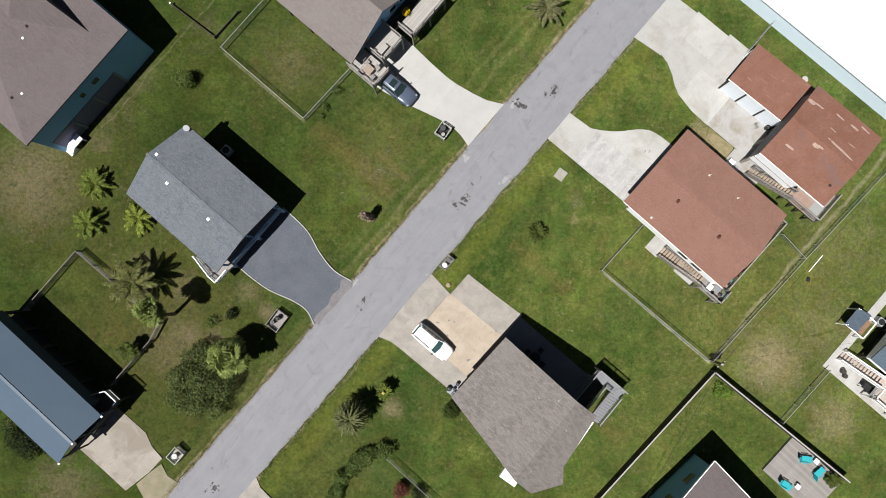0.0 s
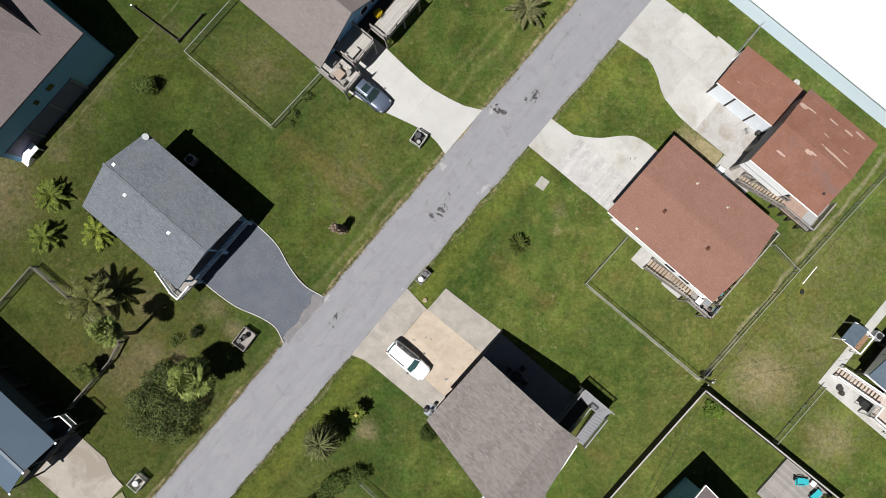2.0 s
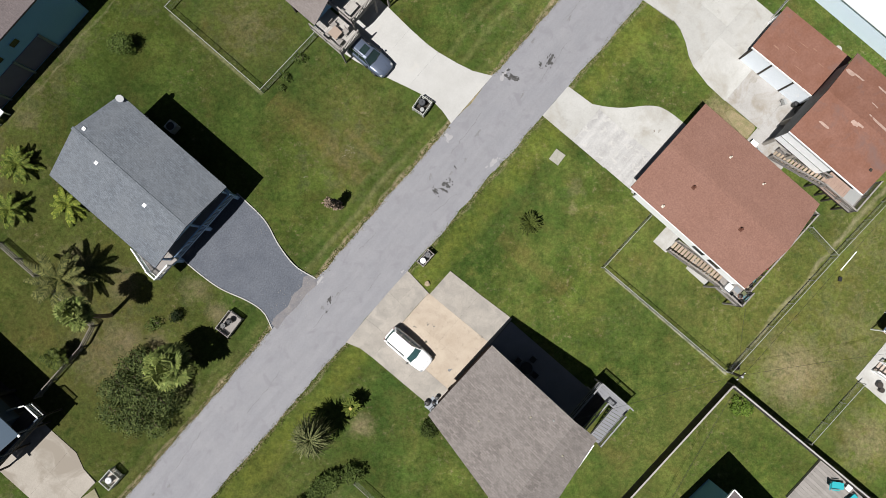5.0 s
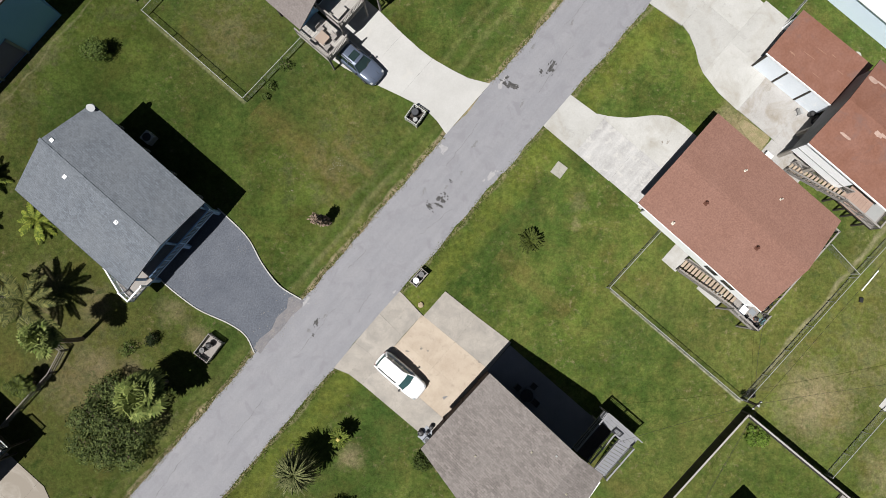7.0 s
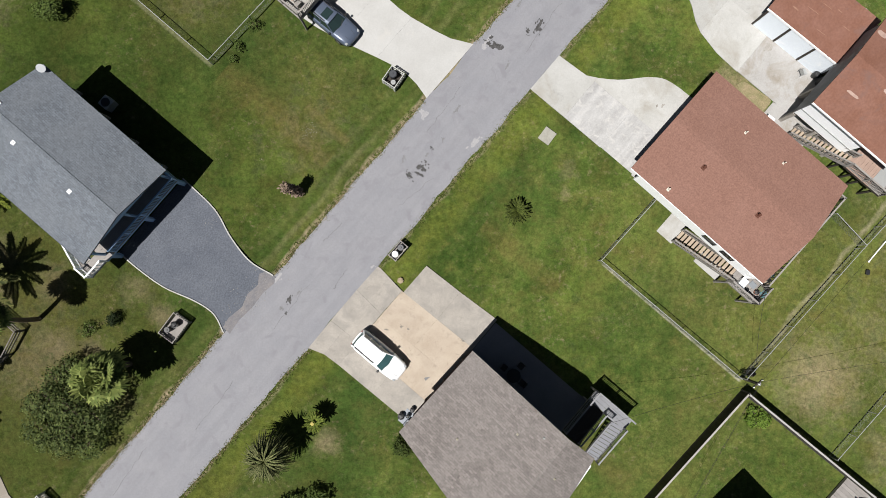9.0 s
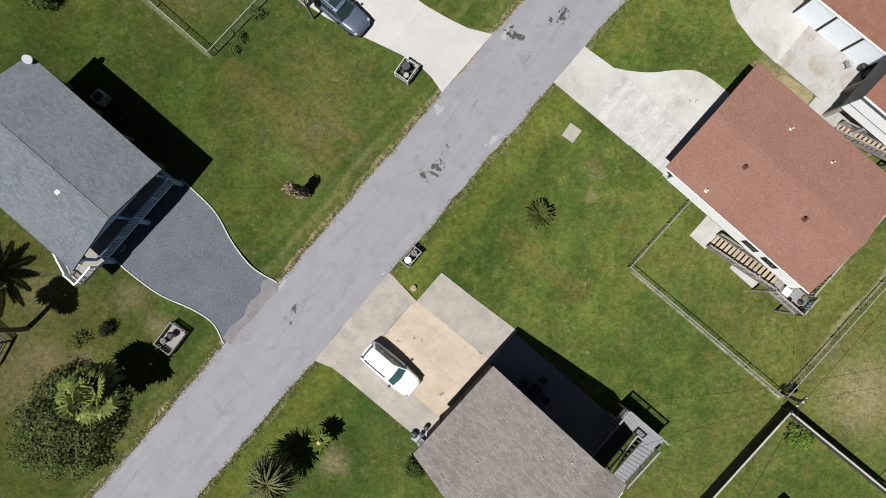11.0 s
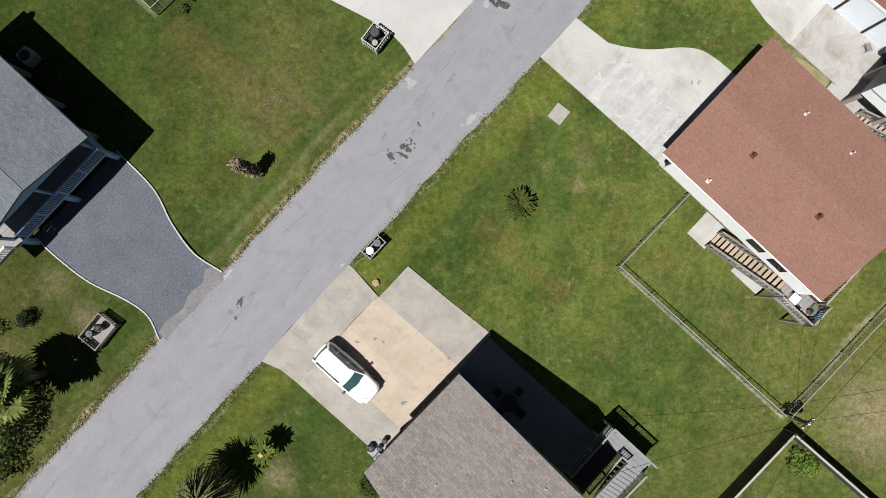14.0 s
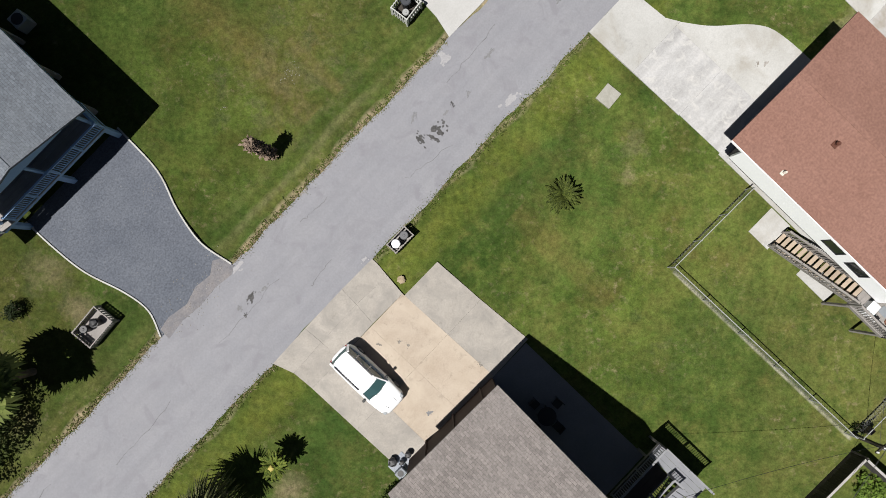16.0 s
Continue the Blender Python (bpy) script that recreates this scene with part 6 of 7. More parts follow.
bin_rack(at(-16.85, 8.15, 0, 4), "grey timber bin rack on a lawn", 1.95, 1.35, 0.75, WOOD_GREY, WOOD_GREY, 0)
bin_(at(-16.6, 8.25, 0.17), "open black bin with a full bag", BIN_BLACK, None, 0.27, 0.6)
bin_(at(-17.25, 8.4, 0.17), "dark bin with a dark lid in a rack", BIN_BLACK, BIN_BLACK, 0.24, 0.6)
bin_rack(at(-34.1, 6.95, 0, 0), "white-framed bin rack beside the road", 1.35, 1.15, 0.95, PICKET_WHITE, CONCRETE_GREY, 0)
bin_(at(-34.1, 6.95, 0.17), "grey bin with a pale grey lid", plain("grey_bin_plastic", (0.152, 0.1596, 0.1672), 0.5), plain("pale_grey_lid", (0.38, 0.3952, 0.4104), 0.5), 0.3)
bin_rack(at(-0.77, -1.33, 0, 0), "small timber bin rack at the road's edge", 1.45, 0.7, 0.8, WOOD_GREY, WOOD_GREY, 0)
bin_(at(-1.1, -1.33, 0.17), "dark bin with a white lid", BIN_BLACK, WHITE_PAINT, 0.25)
bin_(at(-0.42, -1.33, 0.17), "dark bin with a grey lid", BIN_BLACK, plain("mid_grey_lid", (0.0912, 0.0912, 0.0988), 0.5), 0.25)

_c = tagged(part("utility_cover", box(bmesh.new(), -0.58, 0.58, -0.52, 0.52, -0.1, 0.07, bevel=0.02), surface("worn_cover", (0.2736, 0.266, 0.228), (0.3344, 0.3268, 0.2888), 2, 10, .1, .9, .1), None), "square pale concrete utility cover in the lawn", "cover")
_c.matrix_basis = at(14.05, -4.35, 0, 4)


# ---- power pole and wires ----
def power_pole():
    c = thing("power_pole", pose(27.6, -12.14, 0), "short dark timber power pole with crossarm and white insulators", "power pole")
    top = Vector((-0.05, -0.02, 2.7))
    part("pole", cyl(bmesh.new(), (0, 0, -0.5), top, 0.15, 0.1, n=12), WOOD_DARK, c)
    b = bmesh.new()
    bar(b, top * 0.95 + Vector((-0.4, -0.32, 0)), top * 0.95 + Vector((0.4, 0.32, 0)), 0.09, 0.1)
    arm = part("crossarm", b, WOOD_DARK, c)
    for p in (top + Vector((0, 0, 0.05)), top * 0.95 + Vector((0.33, 0.26, 0.06)), top * 0.95 + Vector((-0.33, -0.26, 0.06))):
        b = bmesh.new()
        cyl(b, p, p + Vector((0, 0, 0.12)), 0.06, 0.035, n=10)
        part("insulator", b, WHITE_PAINT, c, "white insulator")
    b = bmesh.new()
    q = top * 0.78
    cyl(b, q + Vector((0.26, -0.1, -0.2)), q + Vector((0.26, -0.1, 0.2)), 0.14, n=14)
    part("transformer", b, GALVANISED, c, "grey transformer can")
    base = Vector((27.6, -12.14, 0))
    # wires to the houses and along the back line
    def wire(a, e, sag, r=0.011):
        pts = []
        for i in range(17):
            t = i / 16
            p = a.lerp(e, t)
            p.z -= sag * 4 * t * (1 - t)
            pts.append(p)
        b = bmesh.new()
        for p, q in zip(pts, pts[1:]):
            cyl(b, p, q, r, n=4, cap=False)
        w = part("overhead_wire", b, BLACK_METAL, None)
        tagged(w, "thin black overhead wire from a timber pole", "wire", "overhead wires")
    t0 = base + top
    for p, q in (((at(-2.6, -19.0).translation), 6.9), ((at(15.4, -23.4).translation), 4.6), ((at(22.0, -39.0).translation), 4.2)):
        wire(base + top * 0.86, Vector((p.x, p.y, q)), 0.5)
    for k in (Vector((0, 0, 0.15)), top * -0.05 + Vector((0.33, 0.26, 0.15))):
        wire(t0 + k, t0 + k + Vector((60, 62, 0)), 1.0)
        wire(t0 + k, t0 + k + Vector((-28, -48, 0)), 1.0)


power_pole()
_b = bmesh.new()
box(_b, -0.2, 0.2, -0.16, 0.16, -0.05, 0.8, bevel=0.03)
_c = tagged(part("meter_box", _b, surface("rusty_box_paint", (0.1216, 0.0912, 0.0722), (0.0912, 0.0646, 0.0494), 2, 14, 0.2, 0.7, 0.1), None), "rusty utility box at a fence corner", "utility box")
_c.matrix_basis = pose(28.15, -11.75, 0, 0, 0, 40)


# ---- oil stains and patches on the road ----
def stain(s, d, l, w, turn, seed, mat, label, z=0.064):
    """A cluster of small ragged blots."""
    rnd = random.Random(seed)
    b = bmesh.new()
    for q in range(18 if mat is OIL else 10):
        a = rnd.uniform(0, 6.283)
        r = rnd.random() ** 0.7 * (0.0 if q == 0 else 1.0)
        cx, cy = math.cos(a) * l * 0.5 * r, math.sin(a) * w * 0.5 * r
        k0 = 1.0 if q < 5 else 0.42
        cx, cy = (cx, cy) if q < 5 else (cx * 1.5, cy * 1.7)
        rl, rw = k0 * l * rnd.uniform(0.12, 0.30), k0 * max(w, l * 0.4) * rnd.uniform(0.14, 0.32)
        o = []
        for i in range(15):
            e = 2 * math.pi * i / 15
            k = 1 + 0.5 * noise.noise((math.cos(e) * 1.8 + seed, math.sin(e) * 1.8 + q, seed * 0.7)) + rnd.uniform(-0.25, 0.25)
            o.append((cx + math.cos(e) * rl * k, cy + math.sin(e) * rw * k))
        prism(b, o, -0.004, 0.0004 * q)
    ob = part("oil_stain", b, mat, None)
    ob.matrix_basis = at(s, d, z, turn)
    tagged(ob, label, "stain", "road stains", "stuff")


OIL = surface("oil_stained_asphalt", (0.036, 0.035, 0.034), (0.085, 0.083, 0.083), 3.0, 12, 0.35, 0.7, 0.2)
OIL_FAINT = surface("faintly_stained_asphalt", (0.1596, 0.1596, 0.1634), (0.2052, 0.2052, 0.2128), 2.0, 14, 0.3, 0.85, 0.2)


def rz(d):
    """Height of the road's crown."""
    return 0.02 + 0.04 * max(0.0, 1 - abs(d - 2.0) / 2.85) + 0.005


for i, (x, y, l, w, t, m) in enumerate((
        (12.1, 16.3, 1.1, 0.5, 20, OIL), (11.3, 16.0, 0.5, 0.25, 60, OIL), (8.6, 15.0, 1.3, 0.38, -70, OIL), (8.3, 15.6, 0.4, 0.25, 0, OIL),
        (2.5, 5.3, 0.75, 0.65, 10, OIL), (1.5, 4.6, 0.85, 0.28, 80, OIL), (2.2, 4.7, 0.8, 0.22, -70, OIL), (1.0, 6.0, 0.7, 0.22, 30, OIL_FAINT), (4.2, 7.4, 0.5, 0.2, 20, OIL_FAINT), (3.3, 6.8, 0.35, 0.15, 60, OIL), (2.9, 6.2, 0.4, 0.2, 20, OIL_FAINT),
        (-8.3, -5.1, 0.75, 0.32, 10, OIL), (-8.9, -5.8, 0.4, 0.3, 40, OIL_FAINT), (-8.6, -6.2, 0.25, 0.2, 0, OIL), (-7.6, -4.6, 0.6, 0.12, 0, OIL_FAINT),
        (-24.2, -24.3, 0.8, 0.6, 30, OIL), (-25.1, -24.6, 0.45, 0.2, 0, OIL), (-24.4, -22.4, 0.45, 0.25, 0, OIL_FAINT), (-23.0, -21.6, 0.5, 0.2, 20, OIL_FAINT),
        (9.6, 13.4, 0.7, 0.18, 10, OIL_FAINT), (14.0, 20.3, 0.6, 0.2, 10, OIL_FAINT), (15.7, 22.8, 0.8, 0.22, 10, OIL_FAINT), (17.0, 24.6, 0.5, 0.2, 0, OIL_FAINT), (10.6, 18.2, 0.8, 0.16, 10, OIL_FAINT), (5.5, 10.0, 0.9, 0.16, 0, OIL_FAINT))):
    s_, d_ = x * _u.x + y * _u.y, x * _n.x + y * _n.y
    stain(s_, d_, l, w, t, i + 3, m, "dark oil stain on the asphalt road" if m is OIL else "faint dark stain on the asphalt road", rz(d_) + 0.004)
PALE_ROAD = surface("pale_worn_asphalt", (0.33, 0.325, 0.33), (0.29, 0.285, 0.295), 2.0, 14, 0.2, 0.9, 0.2)
for i, (s_, d_, l, w, t) in enumerate(((9.0, 4.55, 1.1, 0.7, 10), (9.9, -0.35, 1.3, 0.6, -10), (-3.1, -0.55, 0.4, 0.3, 0), (16.5, 4.3, 1.2, 0.5, 20), (-8.8, 4.6, 1.0, 0.4, 0))):
    stain(s_, d_, l, w, t, 60 + i, PALE_ROAD, "pale worn spot on the asphalt road", rz(d_) + 0.003)
GREASE = surface("brown_grease_mark", (0.17, 0.15, 0.13), (0.24, 0.22, 0.19), 3.0, 12, 0.3, 0.8, 0.2)
GREASE_FAINT = surface("faint_grease_mark", (0.27, 0.25, 0.225), (0.33, 0.315, 0.29), 3.0, 12, 0.3, 0.8, 0.2)
for i, (s_, d_, l, w, m) in enumerate(((22.0, -9.8, 0.35, 0.2, GREASE_FAINT), (21.6, -9.5, 0.3, 0.15, GREASE), (31.3, -13.3, 0.9, 0.8, GREASE_FAINT), (-5.15, -5.4, 0.3, 0.2, GREASE), (-5.0, -5.95, 0.35, 0.2, GREASE), (-2.85, -9.8, 0.3, 0.2, GREASE), (-6.2, -4.6, 0.4, 0.15, GREASE), (-7.0, -9.6, 0.4, 0.3, OIL_FAINT))):
    stain(s_, d_, l, w, 20 * i, 80 + i, m, "brown grease mark on a concrete driveway", 0.039)
SEAM = surface("asphalt_crack_filler", (0.1292, 0.1292, 0.1307), (0.1672, 0.1672, 0.171), 2, 14, 0.2, 0.9, 0.1)


def crack(s, d, ds, dd, seed):
    random.seed(seed)
    b = bmesh.new()
    n = 9
    pts = [(s + ds * i / n + random.uniform(-0.12, 0.12), d + dd * i / n + random.uniform(-0.1, 0.1)) for i in range(n + 1)]
    for p, q in zip(pts, pts[1:]):
        bar(b, (*p, rz(p[1])), (*q, rz(q[1])), random.uniform(0.012, 0.03), 0.012)
    ob = part("road_crack", b, SEAM, None)
    ob.matrix_basis = at(0, 0)
    tagged(ob, "thin crack in the asphalt road", "crack", "road cracks")


for i, a in enumerate(((-2.0, 3.6, -2.2, 0.1), (-12.5, 2.2, 5.0, 0.2), (2.0, 1.0, 3.5, -0.6), (8.0, 3.2, 4.5, 0.3), (18.0, 1.4, 5.0, 0.4), (-22.0, 1.6, 5.0, 0.3), (-6.5, 0.6, 2.0, 0.3), (-30.0, 3.3, 4.5, 0.4), (24.0, 3.4, 4.0, 0.1))):
    crack(*a, i)


# ---- loose things ----
def lounge_chair(m, label, mat):
    c = thing("lounge_chair", m, label, "lounge chair", "turquoise deck chairs")
    part("seat", box(bmesh.new(), -0.3, 0.3, -0.75, 0.35, 0.32, 0.40, bevel=0.02), mat, c)
    bk = part("backrest", box(bmesh.new(), -0.3, 0.3, 0, 0.75, -0.03, 0.04, bevel=0.02), mat, c)
    bk.matrix_basis = pose(0, 0.34, 0.38, 48, 0, 0)
    for x in (-0.27, 0.27):
        for y in (-0.65, 0.3):
            part("leg", box(bmesh.new(), x - 0.025, x + 0.025, y - 0.025, y + 0.025, 0, 0.32), WHITE_PAINT, c)
        part("armrest", box(bmesh.new(), x * 1.25 - 0.05, x * 1.25 + 0.05, -0.3, 0.4, 0.55, 0.58), mat, c)


TURQUOISE = plain("turquoise_chair_fabric", (0.0152, 0.3496, 0.3952), 0.7)


def chair(m, label, mat, cat="chair", group="patio chairs"):
    c = thing("patio_chair", m, label, cat, group)
    part("seat", box(bmesh.new(), -0.25, 0.25, -0.25, 0.25, 0.40, 0.45, bevel=0.015), mat, c)
    part("backrest", box(bmesh.new(), -0.25, 0.25, 0.22, 0.27, 0.45, 0.92, bevel=0.015), mat, c)
    for x in (-0.22, 0.22):
        for y in (-0.22, 0.22):
            part("leg", box(bmesh.new(), x - 0.02, x + 0.02, y - 0.02, y + 0.02, 0, 0.4), mat, c)


def table(m, label, lx, ly, h, mat, round_=False):
    c = thing("table", m, label, "table")
    b = bmesh.new()
    if round_:
        cyl(b, (0, 0, h - 0.04), (0, 0, h), lx / 2, n=24)
    else:
        box(b, -lx / 2, lx / 2, -ly / 2, ly / 2, h - 0.05, h, bevel=0.01)
    part("tabletop", b, mat, c)
    for x in (-1, 1):
        for y in (-1, 1):
            part("leg", box(bmesh.new(), x * lx * 0.32 - 0.03, x * lx * 0.32 + 0.03, y * ly * 0.32 - 0.03, y * ly * 0.32 + 0.03, 0, h - 0.05), mat, c)


# sun deck behind the timber fence
_d = thing("sun_deck", at(5.75, -41.75, 0, -2), "weathered low timber sun deck", "deck")
deck(_d, -1.6, 3.0, -4.6, 2.0, 0.35, WOOD_GREY, along="y", board=0.3, posts=[(-1.5, -4.5), (2.9, -4.5), (-1.5, 1.9), (2.9, 1.9)])
for s_, d_, t_ in ((7.8, -42.0, 35), (7.6, -43.9, 80), (4.5, -42.1, 10)):
    lounge_chair(at(s_, d_, 0.35, t_), "turquoise reclining chair on a timber deck", TURQUOISE)
table(at(5.2, -43.2, 0.35), "small white side table on a timber deck", 0.5, 0.5, 0.45, WHITE_PAINT)
table(at(8.4, -43.0, 0.35), "small white table beside turquoise chairs", 0.5, 0.5, 0.45, WHITE_PAINT)

# furniture on the front deck
BROWN_CUSHION = plain("tan_cushion", (0.3192, 0.2508, 0.2052), 0.9)
table(at(8.9, 17.4, 2.4), "square tan outdoor table on a timber deck", 0.9, 0.9, 0.72, BROWN_CUSHION)
for s_, d_, t_ in ((8.2, 17.9, 90), (9.6, 16.9, -90), (8.6, 16.6, 180), (9.4, 18.1, 0)):
    chair(at(s_, d_, 2.4, t_), "weathered timber chair round an outdoor table", WOOD_GREY)
table(at(11.3, 17.6, 2.9), "low pale timber bench on a raised deck", 1.3, 0.6, 0.5, WOOD_PALE)

# patio in the shade
table(at(-2.3, -14.6, 0.033), "dark round patio table in the shade", 1.1, 1.1, 0.72, BLACK_METAL, True)
for a in (0, 90, 180, 270):
    p_ = Vector((-2.3 + 0.95 * math.cos(radians(a)), -14.6 + 0.95 * math.sin(radians(a))))
    chair(at(p_.x, p_.y, 0.033, a - 90), "dark metal chair round a patio table", BLACK_METAL)


def cabinet_unit(m, label, lx, ly, h, mat, category="air conditioner", name="air_conditioner", grille=True):
    c = thing(name, m, label, category)
    part("casing", box(bmesh.new(), -lx / 2, lx / 2, -ly / 2, ly / 2, 0, h, bevel=0.03), mat, c)
    if grille:
        b = bmesh.new()
        cyl(b, (0, 0, h), (0, 0, h + 0.02), min(lx, ly) * 0.4, n=20)
        part("fan_grille", b, BLACK_METAL, c)
    else:
        part("lid", box(bmesh.new(), -lx / 2 - 0.02, lx / 2 + 0.02, -ly / 2 - 0.02, ly / 2 + 0.02, h + 0.002, h + 0.04, bevel=0.01), mat, c)


cabinet_unit(at(-6.9, 23.9, 0, 0), "grey air conditioner in the shade of a house", 0.9, 0.9, 0.9, GALVANISED)
east_house()
cabinet_unit(at(26.1, -16.9, 0, 0), "white chest appliance beside a house wall", 0.9, 0.6, 0.9, WHITE_PAINT, "appliance", "chest_freezer", False)
cabinet_unit(at(26.05, -17.8, 0.0, 0), "pale plastic tub beside a house wall", 0.7, 0.5, 0.5, plain("pale_plastic", (0.38, 0.4028, 0.4256), 0.5), "tub", "storage_tub", False)
bin_(at(31.5, -18.2, 0.035), "black bin beside a carport", BIN_BLACK, BIN_BLACK, 0.32, 0.95)
bin_(at(31.7, -17.5, 0.035), "small dark bin beside a carport", BIN_BLACK, None, 0.25, 0.6)
chair(at(31.2, -16.6, 0.035, 60), "pale metal chair on a concrete driveway", GALVANISED)
bin_(at(25.9, -17.0, 0), "small dark bin by a stair foot", BIN_BLACK, BIN_BLACK, 0.22, 0.5)
tagged(part("equipment_pad", box(bmesh.new(), -0.6, 0.6, -0.55, 0.55, -0.1, 0.06, bevel=0.01), surface("blue_grey_pad", (0.24, 0.26, 0.29), (0.30, 0.32, 0.35), 1.5, 12, 0.1, 0.85, 0.1), None), "blue-grey concrete pad at a house corner", "pad").matrix_basis = at(-10.35, -10.55, 0.0, 2)
# clutter by the tan house's corner
cabinet_unit(at(-10.6, -10.75, 0.06, 0), "small grey pump unit at a house corner", 0.6, 0.45, 0.5, plain("pump_grey", (0.152, 0.1672, 0.19), 0.5), "pump", "pump_unit")
bin_(at(-10.15, -10.4, 0.06), "small blue-grey bucket at a house corner", plain("blue_grey_plastic", (0.19, 0.228, 0.2888), 0.5), None, 0.17, 0.35)
bin_(at(-9.55, -10.35, 0.035), "dark planter pot on a driveway corner", BIN_BLACK, None, 0.2, 0.4)
bin_(at(-10.5, -10.0, 0.035), "low black tub on a driveway corner", BIN_BLACK, None, 0.28, 0.35)
# clutter on the back deck of the red-roofed house
for i, (x, y, r, h, m) in enumerate(((-5.4, -7.3, 0.26, 0.5, TRIM_BLACK), (-5.0, -6.9, 0.22, 0.45, plain("terracotta", (0.228, 0.0988, 0.0608), 0.8)), (-4.75, -7.4, 0.3, 0.4, plain("teal_tub", (0.0912, 0.19, 0.2128), 0.6)), (-4.3, -7.3, 0.22, 0.5, WOOD_DARK), (-3.7, -7.0, 0.2, 0.4, TRIM_BLACK), (-5.4, -6.2, 0.2, 0.5, WHITE_PAINT), (-2.4, -6.9, 0.22, 0.4, plain("red_tub", (0.342, 0.0228, 0.0228), 0.5)), (-1.6, -6.9, 0.25, 0.45, plain("red_cooler", (0.38, 0.0304, 0.0304), 0.5)))):
    q = at(19.65, -17.25, 0, -1.0) @ pose(x, y, 2.4)
    bin_(q, "plant pot among clutter on a timber deck" if i % 2 else "plastic tub among clutter on a timber deck", m, None if i % 2 else m, r, h)
_q = at(19.65, -17.25, 0, -1.0)
cabinet_unit(_q @ pose(-5.3, -5.55, 2.4), "white cabinet at the head of timber stairs", 0.8, 0.5, 0.8, WHITE_PAINT, "cabinet", "cabinet", False)
for x, y, lx, ly, h, m, w in ((-4.75, -6.35, 0.5, 0.4, 0.35, plain("grey_crate_plastic", (0.22, 0.24, 0.26), 0.6), "grey plastic crate"), (-5.35, -6.75, 0.45, 0.35, 0.3, WHITE_PAINT, "small white crate"), (-4.6, -6.95, 0.35, 0.3, 0.5, plain("olive_crate", (0.12, 0.13, 0.07), 0.7), "olive crate"), (-3.9, -6.9, 0.5, 0.3, 0.4, plain("tan_box", (0.3, 0.24, 0.17), 0.8), "tan cardboard box"), (-3.2, -6.9, 0.3, 0.3, 0.45, plain("teal_box", (0.06, 0.2, 0.2), 0.6), "teal plastic box")):
    cabinet_unit(_q @ pose(x, y, 2.4, 0, 0, 20 * x), w + " among clutter on a timber deck", lx, ly, h, m, "crate", "crate", False)
_b = cyl(bmesh.new(), (-1.1, 0, 0.05), (1.1, 0, 0.05), 0.05, n=10)
cyl(_b, (-1.12, 0, 0.05), (-0.98, 0, 0.05), 0.065, n=10)
_c = tagged(part("white_pipe", _b, WHITE_PAINT, None), "white plastic pipe lying on the lawn", "pipe")
_c.matrix_basis = at(24.15, -30.45, -0.02, 0)
_b = box(bmesh.new(), -0.2, 0.2, -0.15, 0.15, 0, 0.2, bevel=0.03)
_c = tagged(part("dark_block", _b, BIN_BLACK, None), "small dark block lying on the lawn", "block")
_c.matrix_basis = at(22.35, -30.9, -0.03, 30)

_o = thing("bird_bath", at(37.95, -17.15, -0.03), "weathered pale concrete bird bath on the grass", "bird bath")
STONE_PALE = surface("weathered_ornament_stone", (0.46, 0.45, 0.42), (0.36, 0.36, 0.34), 3.0, 14, 0.15, 0.9, 0.15)
_b = bmesh.new()
cyl(_b, (0, 0, -0.05), (0, 0, 0.08), 0.24, 0.2, n=16)
cyl(_b, (0, 0, 0.08), (0, 0, 0.62), 0.09, 0.07, n=12)
part("pedestal", _b, STONE_PALE, _o)
_b = bmesh.new()
cyl(_b, (0, 0, 0.6), (0, 0, 0.74), 0.12, 0.34, n=20)
cyl(_b, (0, 0, 0.735), (0, 0, 0.75), 0.345, 0.33, n=20)
part("basin", _b, STONE_PALE, _o)
_c = tagged(part("white_stone", blob(bmesh.new(), (0, 0, 0.1), 0.22, 0.5, 4, 2, 0.7), WHITE_PAINT, None), "rounded white stone beside a bird bath", "stone")
_c.matrix_basis = at(37.5, -17.5, -0.03, 0)
_c = tagged(part("tan_stone", blob(bmesh.new(), (0, 0, 0.08), 0.24, 0.6, 7, 2, 0.5), surface("tan_field_stone", (0.30, 0.24, 0.16), (0.36, 0.29, 0.2), 3, 14, 0.2, 0.9, 0.2), None), "tan stone at a driveway corner", "stone")
_c.matrix_basis = at(-2.45, -2.95, -0.04, 0)

